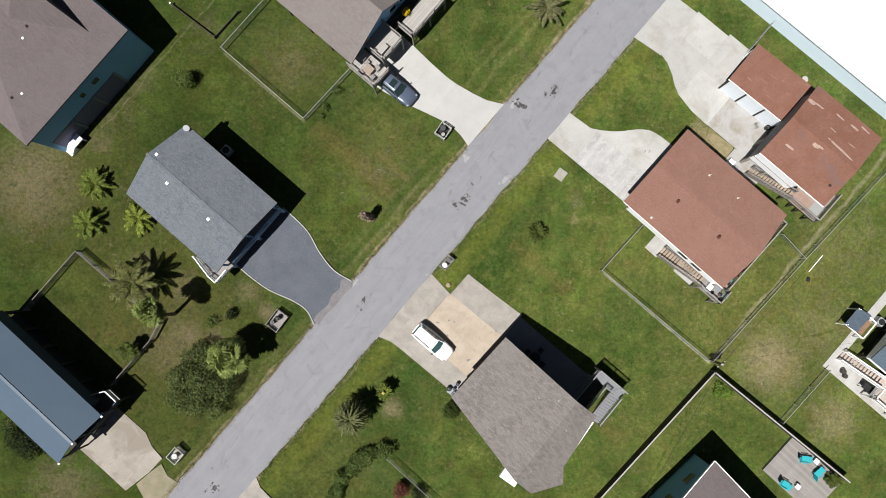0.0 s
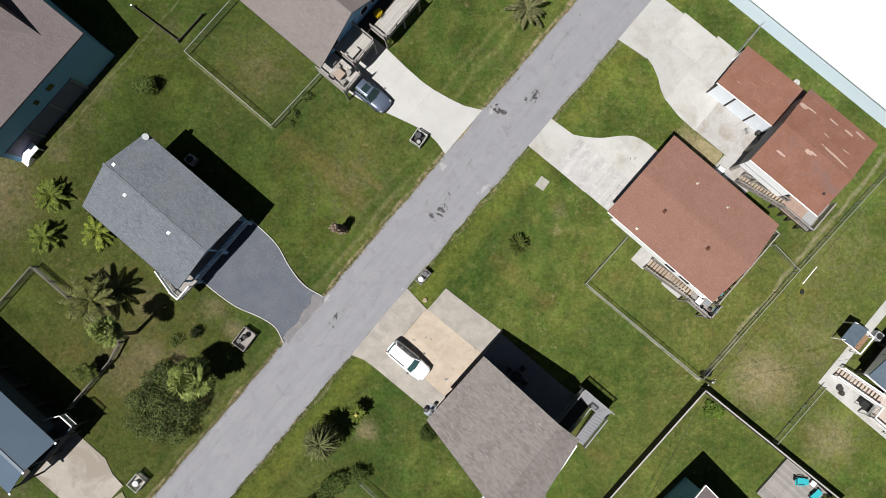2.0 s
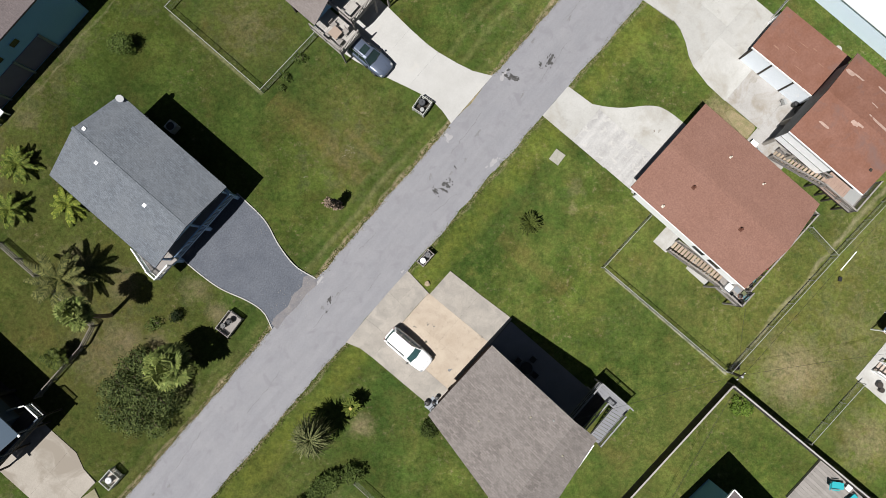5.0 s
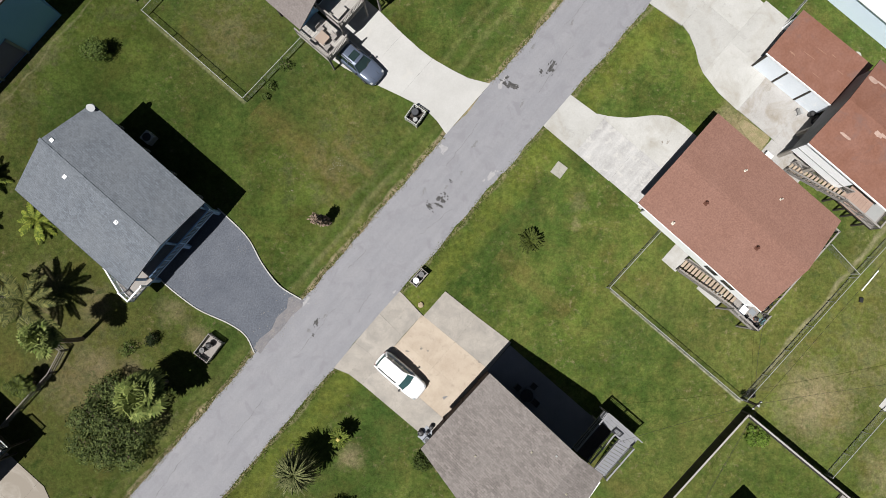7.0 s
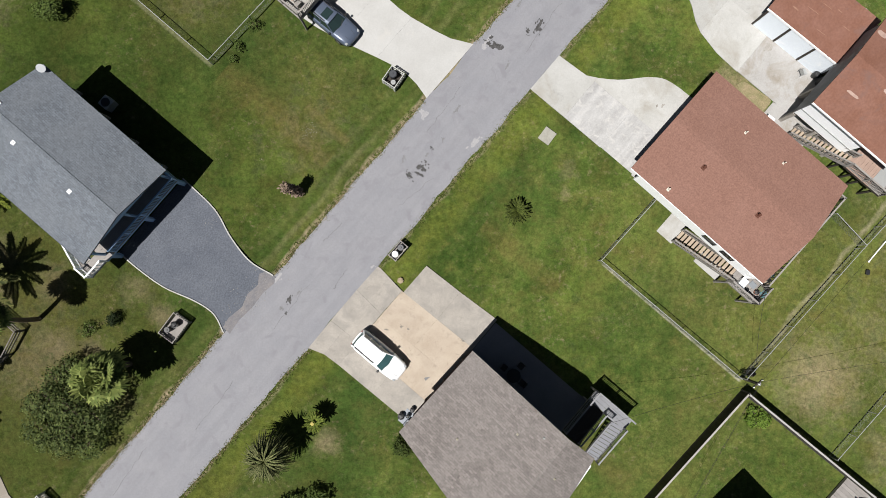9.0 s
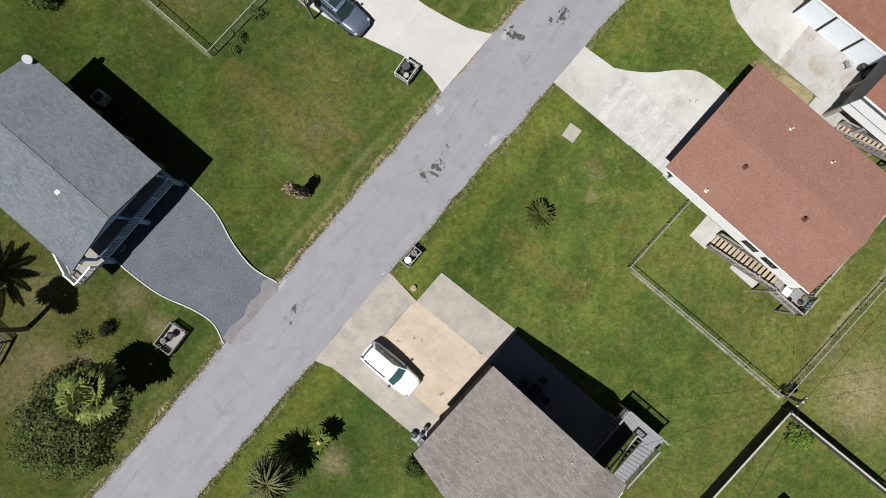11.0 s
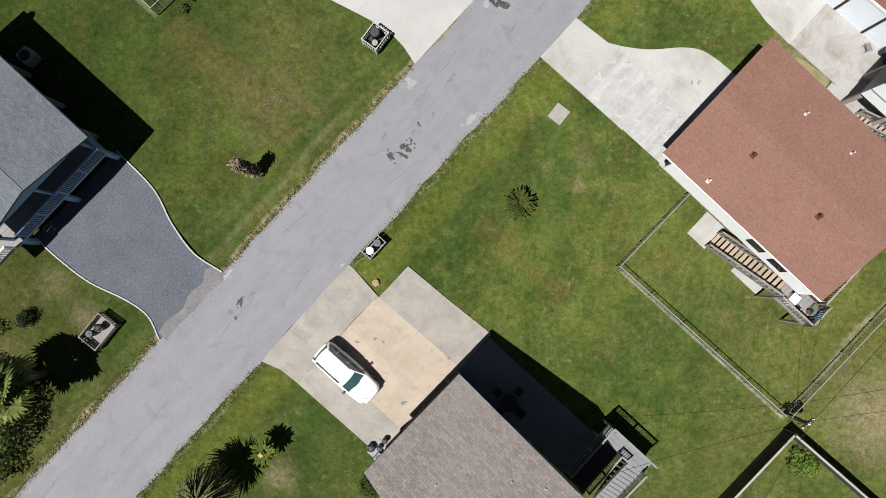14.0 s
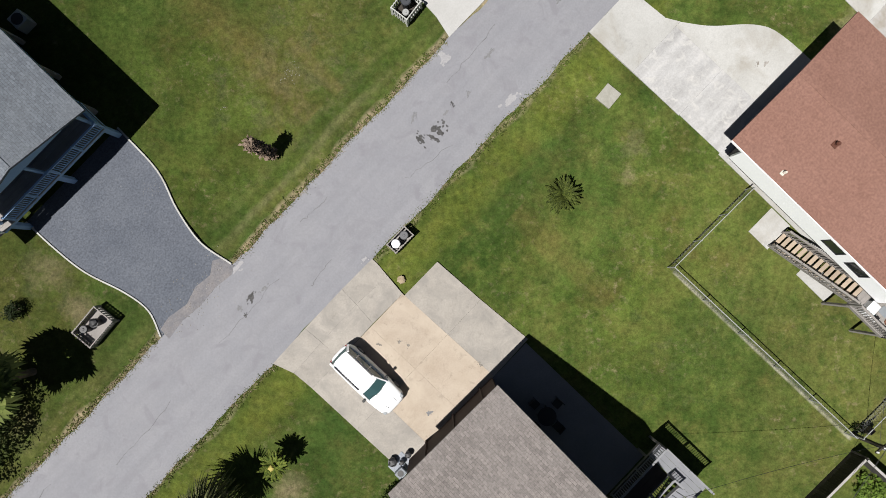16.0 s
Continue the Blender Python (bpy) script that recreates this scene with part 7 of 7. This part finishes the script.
# ---- plants ----
def leaf_mat(name, a, b, trans=0.25):
    m = bpy.data.materials.new(name)
    m.use_nodes = True
    n, l = m.node_tree.nodes, m.node_tree.links
    p = n["Principled BSDF"]
    g = n.new("ShaderNodeNewGeometry")
    mx = n.new("ShaderNodeMix"); mx.data_type = "RGBA"
    l.new(g.outputs["Random Per Island"], mx.inputs[0])
    mx.inputs[6].default_value, mx.inputs[7].default_value = (*a, 1), (*b, 1)
    co = n.new("ShaderNodeTexCoord")
    t = n.new("ShaderNodeTexNoise"); t.inputs["Scale"].default_value, t.inputs["Detail"].default_value = 1.3, 5
    l.new(co.outputs["Object"], t.inputs["Vector"])
    r = n.new("ShaderNodeMapRange")
    for i, v in zip((1, 2, 3, 4), (0.3, 0.7, 0.65, 1.35)):
        r.inputs[i].default_value = v
    l.new(t.outputs[0], r.inputs[0])
    k = n.new("ShaderNodeMix"); k.data_type, k.blend_type = "RGBA", "MULTIPLY"; k.inputs[0].default_value = 1.0
    l.new(mx.outputs[2], k.inputs[6]); l.new(r.outputs[0], k.inputs[7])
    l.new(k.outputs[2], p.inputs["Base Color"])
    p.inputs["Roughness"].default_value, p.inputs["Specular IOR Level"].default_value = 0.65, 0.1
    return m


BARK = surface("palm_bark", (0.1216, 0.0912, 0.0646), (0.1748, 0.1368, 0.0988), 2.0, 12, 0.25, 0.95, 0.5)
PALM_LEAF = leaf_mat("palm_leaf", (0.026, 0.036, 0.010), (0.135, 0.135, 0.045))
PALM_BRIGHT = leaf_mat("bright_palm_leaf", (0.038, 0.0646, 0.00912), (0.1368, 0.1596, 0.0304))
FAN_LEAF = leaf_mat("fan_palm_leaf", (0.0684, 0.0988, 0.0228), (0.19, 0.2204, 0.0684))
CYCAD_LEAF = leaf_mat("cycad_leaf", (0.024, 0.036, 0.008), (0.085, 0.105, 0.022))
OAK_LEAF = leaf_mat("broad_leaf", (0.040, 0.064, 0.014), (0.092, 0.125, 0.032))
DARK_LEAF = leaf_mat("dark_leaf", (0.0076, 0.01368, 0.00456), (0.02128, 0.03192, 0.00988))
DRY_LEAF = leaf_mat("dry_grassy_leaf", (0.045, 0.064, 0.020), (0.175, 0.175, 0.078))
RED_LEAF = leaf_mat("dark_red_leaf", (0.076, 0.0228, 0.019), (0.152, 0.0532, 0.038))
DEAD_LEAF = leaf_mat("dead_palm_leaf", (0.1216, 0.0912, 0.0646), (0.2736, 0.2052, 0.1596))


def frond(bm, base, az, rise, length, droop, width, pairs=16, seed=0):
    """A feather frond: an arching midrib with a row of narrow leaflets on each side."""
    rnd = random.Random(seed)
    d = Vector((math.cos(az), math.sin(az), 0))
    side = Vector((-d.y, d.x, 0))
    pts = []
    for i in range(pairs + 1):
        t = i / pairs
        r = length * (t * math.cos(rise * (1 - 0.3 * t)))
        z = length * (math.sin(rise) * t - droop * t * t)
        pts.append(base + d * r + Vector((0, 0, z)))
    for i in range(pairs):
        a, b = pts[i], pts[i + 1]
        w = 0.025 * (1 - i / pairs) + 0.008
        v = [bm.verts.new(p) for p in (a - side * w, a + side * w, b + side * w * 0.8, b - side * w * 0.8)]
        bm.faces.new(v)
        if i < 1:
            continue
        t = i / pairs
        ll = width * (0.35 + 1.1 * math.sin(math.pi * min(1, t * 0.92 + 0.08))) * rnd.uniform(0.8, 1.15)
        fw = (b - a).normalized()
        for s in (-1, 1):
            tip = a + side * s * ll * 0.85 + fw * ll * 0.62 - Vector((0, 0, ll * rnd.uniform(0.15, 0.45)))
            m = a.lerp(tip, 0.5) + Vector((0, 0, 0.02))
            hw = (b - a) * 0.62
            q = [bm.verts.new(p) for p in (a - hw * 0.5, m - hw, tip, m + hw, a + hw * 0.5)]
            bm.faces.new(q)


def palm(m, label, trunk_h, r, n=26, length=2.4, leaf=None, droop=(0.25, 0.6), width=0.5, lean=(0, 0), seed=1, trunk_mat=None, trunk=True, category="palm", low=-0.15, high=1.1, pairs=16, heart=False):
    t = thing("palm", m, label, category, "garden palms")
    rnd = random.Random(seed)
    top = Vector((lean[0], lean[1], trunk_h))
    if trunk:
        b = bmesh.new()
        k = 8
        for i in range(k):
            u, v = i / k, (i + 1) / k
            p = Vector((lean[0] * u * u, lean[1] * u * u, trunk_h * u - (0.1 if i == 0 else 0)))
            q = Vector((lean[0] * v * v, lean[1] * v * v, trunk_h * v))
            cyl(b, p, q, r * (1.15 - 0.3 * u), r * (1.0 - 0.3 * u), n=10)
        part("trunk", b, trunk_mat or BARK, t)
    b = bmesh.new()
    for i in range(n):
        u = i / n
        az = i * 2.399963 + rnd.uniform(-0.2, 0.2)
        rise = high - (high - low) * u + rnd.uniform(-0.12, 0.12)
        frond(b, top + Vector((0, 0, 0.05)), az, rise, length * rnd.uniform(0.8, 1.1), rnd.uniform(*droop), width, pairs=pairs, seed=seed * 100 + i)
    part("crown", b, leaf or PALM_LEAF, t)
    if heart:
        part("heart", blob(bmesh.new(), top + Vector((0, 0, 0.62)), 0.17, 0.4, 5, 2, 0.9), plain("yellow_cycad_heart", (0.42, 0.36, 0.10), 0.8), t, "yellow heart of new leaves")
    return t


def fan_palm(m, label, trunk_h, r, n=28, reach=1.5, leaf=None, lean=(0, 0), seed=1):
    """A palm with round, split fan leaves on stalks."""
    t = thing("palm", m, label, "palm", "garden palms")
    rnd = random.Random(seed)
    top = Vector((lean[0], lean[1], trunk_h))
    b = bmesh.new()
    for i in range(8):
        u, v = i / 8, (i + 1) / 8
        cyl(b, (lean[0] * u * u, lean[1] * u * u, trunk_h * u - (0.1 if i == 0 else 0)), (lean[0] * v * v, lean[1] * v * v, trunk_h * v), r * (1.2 - 0.3 * u), r * (1.1 - 0.3 * u), n=10)
    part("trunk", b, BARK, t)
    b = bmesh.new()
    for i in range(n):
        u = i / n
        az = i * 2.399963 + rnd.uniform(-0.6, 0.6)
        rise = 1.25 - 1.8 * u + rnd.uniform(-0.3, 0.3)
        d = Vector((math.cos(az) * math.cos(rise), math.sin(az) * math.cos(rise), math.sin(rise)))
        stalk = reach * rnd.uniform(0.2, 0.72)
        hub = top + d * stalk
        bar(b, top, hub, 0.03, 0.03)
        side = d.cross(Vector((0, 0, 1))).normalized()
        up = side.cross(d)
        k = rnd.randint(8, 13)
        L = reach * rnd.uniform(0.3, 0.58)
        bend = rnd.uniform(0.1, 0.8)
        tilt = rnd.uniform(-0.5, 0.5)
        side = (side * math.cos(tilt) + up * math.sin(tilt)).normalized()
        for j in range(k):
            a = (j / (k - 1) - 0.5) * rnd.uniform(2.6, 3.4)
            dr = (d * math.cos(a) + side * math.sin(a))
            tip = hub + dr * L - Vector((0, 0, L * bend * rnd.uniform(0.4, 1.1)))
            mid = hub + dr * L * 0.55 + up * 0.03
            w = (side * math.cos(a) - d * math.sin(a)) * L * 0.14
            bm_v = [b.verts.new(p) for p in (hub, mid - w, tip, mid + w)]
            b.faces.new(bm_v)
    leaf_cloud(b, [((top.x, top.y, top.z - 0.05), reach * 0.5, 0.5)], 160, 0.4, seed, 0.2)
    part("crown", b, leaf or FAN_LEAF, t)
    return t


def leaf_cloud(bm, centres, count, size, seed, shell=0.55):
    """Small leaves scattered through the outer part of several clumps."""
    rnd = random.Random(seed)
    tot = sum(r ** 2 for _, r, _ in centres)
    for c, r, sq in centres:
        c = Vector(c)
        for _ in range(int(count * r * r / tot)):
            v = Vector((rnd.gauss(0, 1), rnd.gauss(0, 1), rnd.gauss(0, 1) * 0.9 + 0.2)).normalized()
            k = r * (shell + (1.05 - shell) * rnd.random() ** 0.6) * (1 + 0.3 * noise.noise(v * 2.5 + c))
            p = c + Vector((v.x * k, v.y * k, v.z * k * sq))
            if p.z < 0.03:
                p.z = 0.03 + 0.1 * rnd.random()
            a = Vector((rnd.gauss(0, 1), rnd.gauss(0, 1), rnd.gauss(0, 0.5))).normalized()
            nrm = (v + Vector((rnd.gauss(0, 0.5), rnd.gauss(0, 0.5), 0.4 + rnd.gauss(0, 0.4)))).normalized()
            a = (a - nrm * a.dot(nrm)).normalized()
            w = nrm.cross(a)
            L = size * rnd.uniform(0.6, 1.3)
            bm.faces.new([bm.verts.new(q) for q in (p, p + a * L * 0.5 + w * L * 0.28, p + a * L, p + a * L * 0.5 - w * L * 0.28)])


def bush(m, label, centres, count, size, leaf, seed, trunk_h=0.0, trunk_r=0.08, category="bush", name="bush"):
    t = thing(name, m, label, category)
    b = bmesh.new()
    if trunk_h:
        cyl(b, (0, 0, -0.1), (0.05, 0.03, trunk_h), trunk_r * 1.3, trunk_r * 0.8, n=8)
    for c, r, sq in centres:
        c = Vector(c)
        s = Vector((0.05, 0.03, trunk_h)) if trunk_h else Vector((c.x * 0.3, c.y * 0.3, -0.05))
        cyl(b, s, c + Vector((0, 0, -0.05)), trunk_r * 0.6, trunk_r * 0.25, n=6)
        rnd = random.Random(seed)
        for _ in range(4):
            v = Vector((rnd.gauss(0, 1), rnd.gauss(0, 1), abs(rnd.gauss(0, 1)))).normalized()
            cyl(b, c, c + v * r * 0.75, trunk_r * 0.25, trunk_r * 0.1, n=5)
    part("trunk", b, BARK, t)
    b = bmesh.new()
    leaf_cloud(b, centres, count, size, seed)
    part("crown", b, leaf, t)
    return t


def clump(n, r, spread, h, seed, sq=0.8):
    rnd = random.Random(seed)
    return [((rnd.uniform(-spread, spread), rnd.uniform(-spread, spread), h * rnd.uniform(0.75, 1.1)), r * rnd.uniform(0.7, 1.2), sq) for _ in range(n)]


# garden with palms
palm(at(-23.1, 21.5), "large arching date palm with olive-grey fronds", 2.6, 0.28, 21, 3.1, PALM_LEAF, (0.15, 0.6), 0.36, (0, 0), 3, pairs=26)
fan_palm(at(-23.5, 16.9), "tall slender fan palm in a fenced garden", 6.0, 0.17, 40, 1.6, FAN_LEAF, (0.73, 0.25), 5)
palm(at(-28.85, 17.5), "small dark palm beside a timber fence", 1.8, 0.12, 15, 1.2, CYCAD_LEAF, (0.3, 0.7), 0.35, (0, 0), 8)
fan_palm(at(-21.5, 9.1), "broad pale green fan palm beside a leafy shrub", 4.2, 0.2, 56, 2.1, leaf_mat("pale_fan_leaf", (0.076, 0.1064, 0.0266), (0.1976, 0.228, 0.0684)), (-0.3, -0.2), 11)
bush(at(-26.1, 9.6), "large spreading broadleaf shrub with dense dark green leaves", [((-1.6, -0.8, 1.8), 1.6, 0.8), ((0.7, -1.8, 1.8), 1.5, 0.8), ((-0.6, 1.5, 1.9), 1.6, 0.8), ((2.2, 0.6, 1.8), 1.5, 0.8), ((-3.0, 1.0, 1.5), 1.3, 0.8), ((-1.4, -2.7, 1.4), 1.2, 0.8), ((-2.9, -1.2, 1.3), 1.0, 0.8), ((-1.9, 2.6, 1.3), 1.0, 0.8), ((-3.8, 0.2, 1.0), 0.7, 0.8), ((0.2, 0.0, 2.4), 1.5, 0.7), ((2.4, -1.2, 1.4), 1.1, 0.8), ((2.0, 2.2, 1.5), 1.2, 0.8), ((0.6, 2.7, 1.3), 1.0, 0.8), ((3.4, -0.3, 1.2), 0.9, 0.8)], 13500, 0.21, leaf_mat("shrub_leaf", (0.0228, 0.038, 0.01064), (0.0988, 0.1216, 0.038)), 21, 0.9, 0.16, "shrub")
bush(pose(-22.0, -6.2, 0), "small dark shrub on the lawn", clump(4, 0.42, 0.3, 0.5, 31), 900, 0.14, DARK_LEAF, 31, category="shrub")
bush(pose(-24.2, -7.0, 0), "low green shrub on the lawn", clump(4, 0.45, 0.4, 0.3, 32), 500, 0.14, OAK_LEAF, 32, category="shrub")
palm(at(-18.6, 32.1), "bushy bright green palm on a dry lawn", 0.7, 0.14, 24, 2.0, PALM_BRIGHT, (0.3, 0.75), 0.26, (0, 0), 14)
palm(at(-22.1, 29.8), "bushy green palm near a timber fence", 0.9, 0.14, 19, 1.9, PALM_BRIGHT, (0.3, 0.75), 0.26, (0, 0), 15)
palm(at(-18.3, 26.2), "yellow-green palm against a house wall", 0.8, 0.12, 17, 2.0, leaf_mat("yellow_palm_leaf", (0.0532, 0.0836, 0.0114), (0.1976, 0.2204, 0.038)), (0.3, 0.7), 0.24, (0, 0), 16)
bush(at(-4.2, 32.2), "small leafy tree on a back lawn", clump(7, 0.62, 0.65, 1.5, 41), 2200, 0.17, OAK_LEAF, 41, 0.9, 0.07, "small tree", "small_tree")
# road front
palm(pose(9.95, 1.5, 0), "round dark green cycad on the lawn", 0.3, 0.2, 84, 1.12, CYCAD_LEAF, (0.05, 0.45), 0.11, (0, 0), 17, category="cycad", low=-0.02, high=1.15, pairs=20)
bush(at(-2.41, 7.78), "withered brown plant stump on the lawn", [((0, 0, 0.5), 0.36, 1.0), ((0.0, 0.1, 1.2), 0.34, 1.2), ((-0.1, 0.15, 1.9), 0.32, 1.0), ((-0.2, 0.3, 2.6), 0.34, 1.0), ((-0.25, 0.35, 3.1), 0.28, 1.2)], 1100, 0.24, DEAD_LEAF, 51, 2.6, 0.07, "dead plant", "dead_plant")
palm(at(-18.75, -4.15), "tall grassy ornamental palm with drooping straw-green leaves", 3.7, 0.14, 430, 1.85, DRY_LEAF, (0.3, 1.7), 0.06, (0, 0), 61, low=-0.3, high=1.4, pairs=18)
palm(at(-14.95, -5.05), "small bright cycad palm with a yellow heart", 1.45, 0.14, 56, 0.95, PALM_BRIGHT, (0.1, 0.5), 0.10, (0, 0), 18, category="cycad", low=0.0, high=1.0, pairs=16, heart=True)
bush(at(-11.9, -11.7), "dense dark green shrub at a house corner", clump(6, 0.62, 0.45, 0.75, 63), 2600, 0.16, leaf_mat("corner_shrub_leaf", (0.022, 0.036, 0.008), (0.055, 0.075, 0.018)), 63, category="shrub")
palm(at(26.1, 8.1), "palm with long drooping dusty fronds on a front lawn", 1.5, 0.2, 17, 2.3, leaf_mat("dusty_palm_leaf", (0.05, 0.06, 0.022), (0.15, 0.145, 0.07)), (0.2, 0.65), 0.26, (0, 0), 20, pairs=22)
# hedge, red shrub
for i in range(9):
    t_ = i / 8
    bush(at(-29.0 + 9.4 * t_, -9.3 + 1.9 * math.sin(math.pi * min(1.0, t_ * 0.62 + 0.02)) - 1.4 * t_ ** 4), "clipped dark green hedge plant in a row", clump(5, 0.6, 0.5, 0.8, 70 + i), 1300, 0.2, OAK_LEAF, 70 + i, 0, 0.05, "hedge", "hedge_plant")
bush(at(-21.6, -12.6), "dark red leafy shrub beside a fence", clump(6, 0.55, 0.6, 0.8, 90), 1300, 0.18, RED_LEAF, 90, category="shrub")
bush(at(-20.7, -14.6), "dark shrub behind a fence", clump(4, 0.5, 0.4, 0.8, 91), 700, 0.16, DARK_LEAF, 91, category="shrub")
# small plants along fences and walls
for i, (x, y, r) in enumerate(((-10.6, 17.0, 0.42), (-12.0, 15.3, 0.32), (-12.4, 14.3, 0.26))):
    bush(pose(x, y, 0), "small green shrub along a chain-link fence", clump(3, r, r * 0.7, r, 100 + i), 420, 0.13, OAK_LEAF, 100 + i, category="shrub")
bush(pose(27.75, -11.55, 0), "dark weeds at a fence corner", clump(4, 0.26, 0.4, 0.18, 110), 300, 0.12, DARK_LEAF, 110, category="weeds")
bush(pose(28.4, -15.0, 0), "leafy green vines inside a fence corner", clump(7, 0.55, 1.0, 0.3, 111, 0.5), 1500, 0.2, leaf_mat("vine_leaf", (0.0608, 0.1064, 0.0152), (0.1216, 0.1824, 0.0304)), 111, category="vines")
bush(pose(45.8, -20.3, 0), "round grey-green shrub on a back lawn", clump(5, 0.5, 0.5, 0.5, 112), 900, 0.18, OAK_LEAF, 112, category="shrub")
bush(pose(-43.6, -18.2, 0), "dark leafless shrub beside a blue-roofed house", clump(9, 1.2, 1.5, 1.3, 113), 3600, 0.2, DARK_LEAF, 113, 0.4, 0.1, "shrub")
bush(pose(-43.9, 16.5, 0), "small plant near a teal house", clump(3, 0.3, 0.3, 0.3, 114), 200, 0.14, OAK_LEAF, 114, category="shrub")
palm(at(8.0, -45.4, 0.35), "potted palm at a deck corner", 0.5, 0.1, 16, 0.9, CYCAD_LEAF, (0.3, 0.7), 0.25, (0, 0), 22)
_pot = thing("flower_pot", at(15.8, 18.4, 2.4), "bright yellow flowers in a pot on a deck", "flower pot")
_b = bmesh.new(); cyl(_b, (0, 0, 0), (0, 0, 0.35), 0.18, 0.25, n=14)
part("pot", _b, BIN_BLACK, _pot)
_b = bmesh.new(); leaf_cloud(_b, [((0, 0, 0.6), 0.36, 0.8), ((0.3, 0.1, 0.5), 0.25, 0.8)], 500, 0.14, 120)
part("flowers", _b, leaf_mat("yellow_petal", (0.57, 0.38, 0.0076), (0.646, 0.4712, 0.0228)), _pot)


# ---- ragged grass along the road and drives ----
def tufts(name, rows, seed, mat, label):
    rnd = random.Random(seed)
    verts, faces = [], []
    for s0, s1, d, spread, per in rows:
        for _ in range(int(abs(s1 - s0) * per)):
            s = rnd.uniform(s0, s1)
            dd = d + rnd.gauss(0, spread) + 0.16 * noise.noise((s * 0.6, d, 1))
            q = _u * s + _n * dd
            for _k in range(3):
                a = rnd.uniform(0, 6.283)
                L, h = rnd.uniform(0.06, 0.2), rnd.uniform(0.015, 0.045)
                dx, dy = math.cos(a), math.sin(a)
                i = len(verts)
                verts += [(q.x - dy * 0.02, q.y + dx * 0.02, -0.02), (q.x + dy * 0.02, q.y - dx * 0.02, -0.02), (q.x + dx * L * 0.6 + dy * 0.018, q.y + dy * L * 0.6 - dx * 0.018, h), (q.x + dx * L, q.y + dy * L, h * 0.8)]
                faces.append((i, i + 1, i + 2, i + 3))
    me = bpy.data.meshes.new(name)
    me.from_pydata(verts, [], faces)
    me.materials.append(mat)
    tagged(new(name, me), label, "grass", kind="stuff")


TUFT_GREEN = leaf_mat("verge_grass", (0.057, 0.0798, 0.01672), (0.095, 0.1102, 0.02888))
TUFT_DRY = leaf_mat("dry_verge_grass", (0.1824, 0.1482, 0.0836), (0.2736, 0.2242, 0.1444))
tufts("verge_grass", [(-45, -15.0, 5.05, 0.14, 34), (-8.5, 10.0, 5.05, 0.14, 34), (16.0, 45, 5.05, 0.14, 34), (-30.5, -11.3, -1.0, 0.14, 34), (-2.6, 16.0, -1.0, 0.16, 34), (19.8, 30.2, -1.0, 0.14, 34), (36.3, 45, -1.0, 0.14, 34)], 1, TUFT_GREEN, "ragged green grass along the road's edges")
tufts("dry_verge_grass", [(-45, -15.0, 5.0, 0.14, 26), (-8.5, 10.0, 5.0, 0.14, 26), (16.0, 45, 5.0, 0.14, 24), (-2.6, 16.0, -0.95, 0.12, 6), (19.8, 30.2, -0.95, 0.12, 9), (36.3, 45, -0.95, 0.12, 10), (-30.5, -11.3, -0.95, 0.1, 10)], 2, TUFT_DRY, "dry straw-coloured grass along the road's edges")


# ---- loose pale chips on the gravel and the lawn ----
def chips(name, spots, seed, mat, label):
    rnd = random.Random(seed)
    verts, faces = [], []
    for s0, d0, r, count, z in spots:
        for _ in range(count):
            q = _u * (s0 + rnd.gauss(0, r)) + _n * (d0 + rnd.gauss(0, r * 0.7))
            e, a = rnd.uniform(0.015, 0.05), rnd.uniform(0, 6.283)
            i = len(verts)
            for k in range(4):
                verts.append((q.x + e * math.cos(a + k * 1.57) * rnd.uniform(0.6, 1.2), q.y + e * math.sin(a + k * 1.57) * rnd.uniform(0.6, 1.2), z - 0.02))
            verts.append((q.x, q.y, z + e * 0.5))
            faces += [(i + k, i + (k + 1) % 4, i + 4) for k in range(4)]
    me = bpy.data.meshes.new(name)
    me.from_pydata(verts, [], faces)
    me.materials.append(mat)
    tagged(new(name, me), label, "gravel", kind="stuff")


chips("pale_gravel_scatter", [(-8.9, 11.6, 0.35, 70, 0.02), (-13.2, 12.0, 0.5, 25, 0.02), (1.9, 10.5, 0.4, 60, -0.02), (-2.4, 11.9, 0.1, 6, -0.02), (-12.0, 8.0, 0.9, 30, 0.02), (-9.3, 5.4, 0.25, 90, 0.03), (-11.5, 4.9, 1.3, 160, 0.045), (-14.4, 5.2, 0.25, 60, 0.03)], 77, plain("pale_stone_chips", (0.418, 0.3952, 0.3572), 0.9, 0.0, 0.2, 0.3), "loose pale stone chips on gravel and grass")
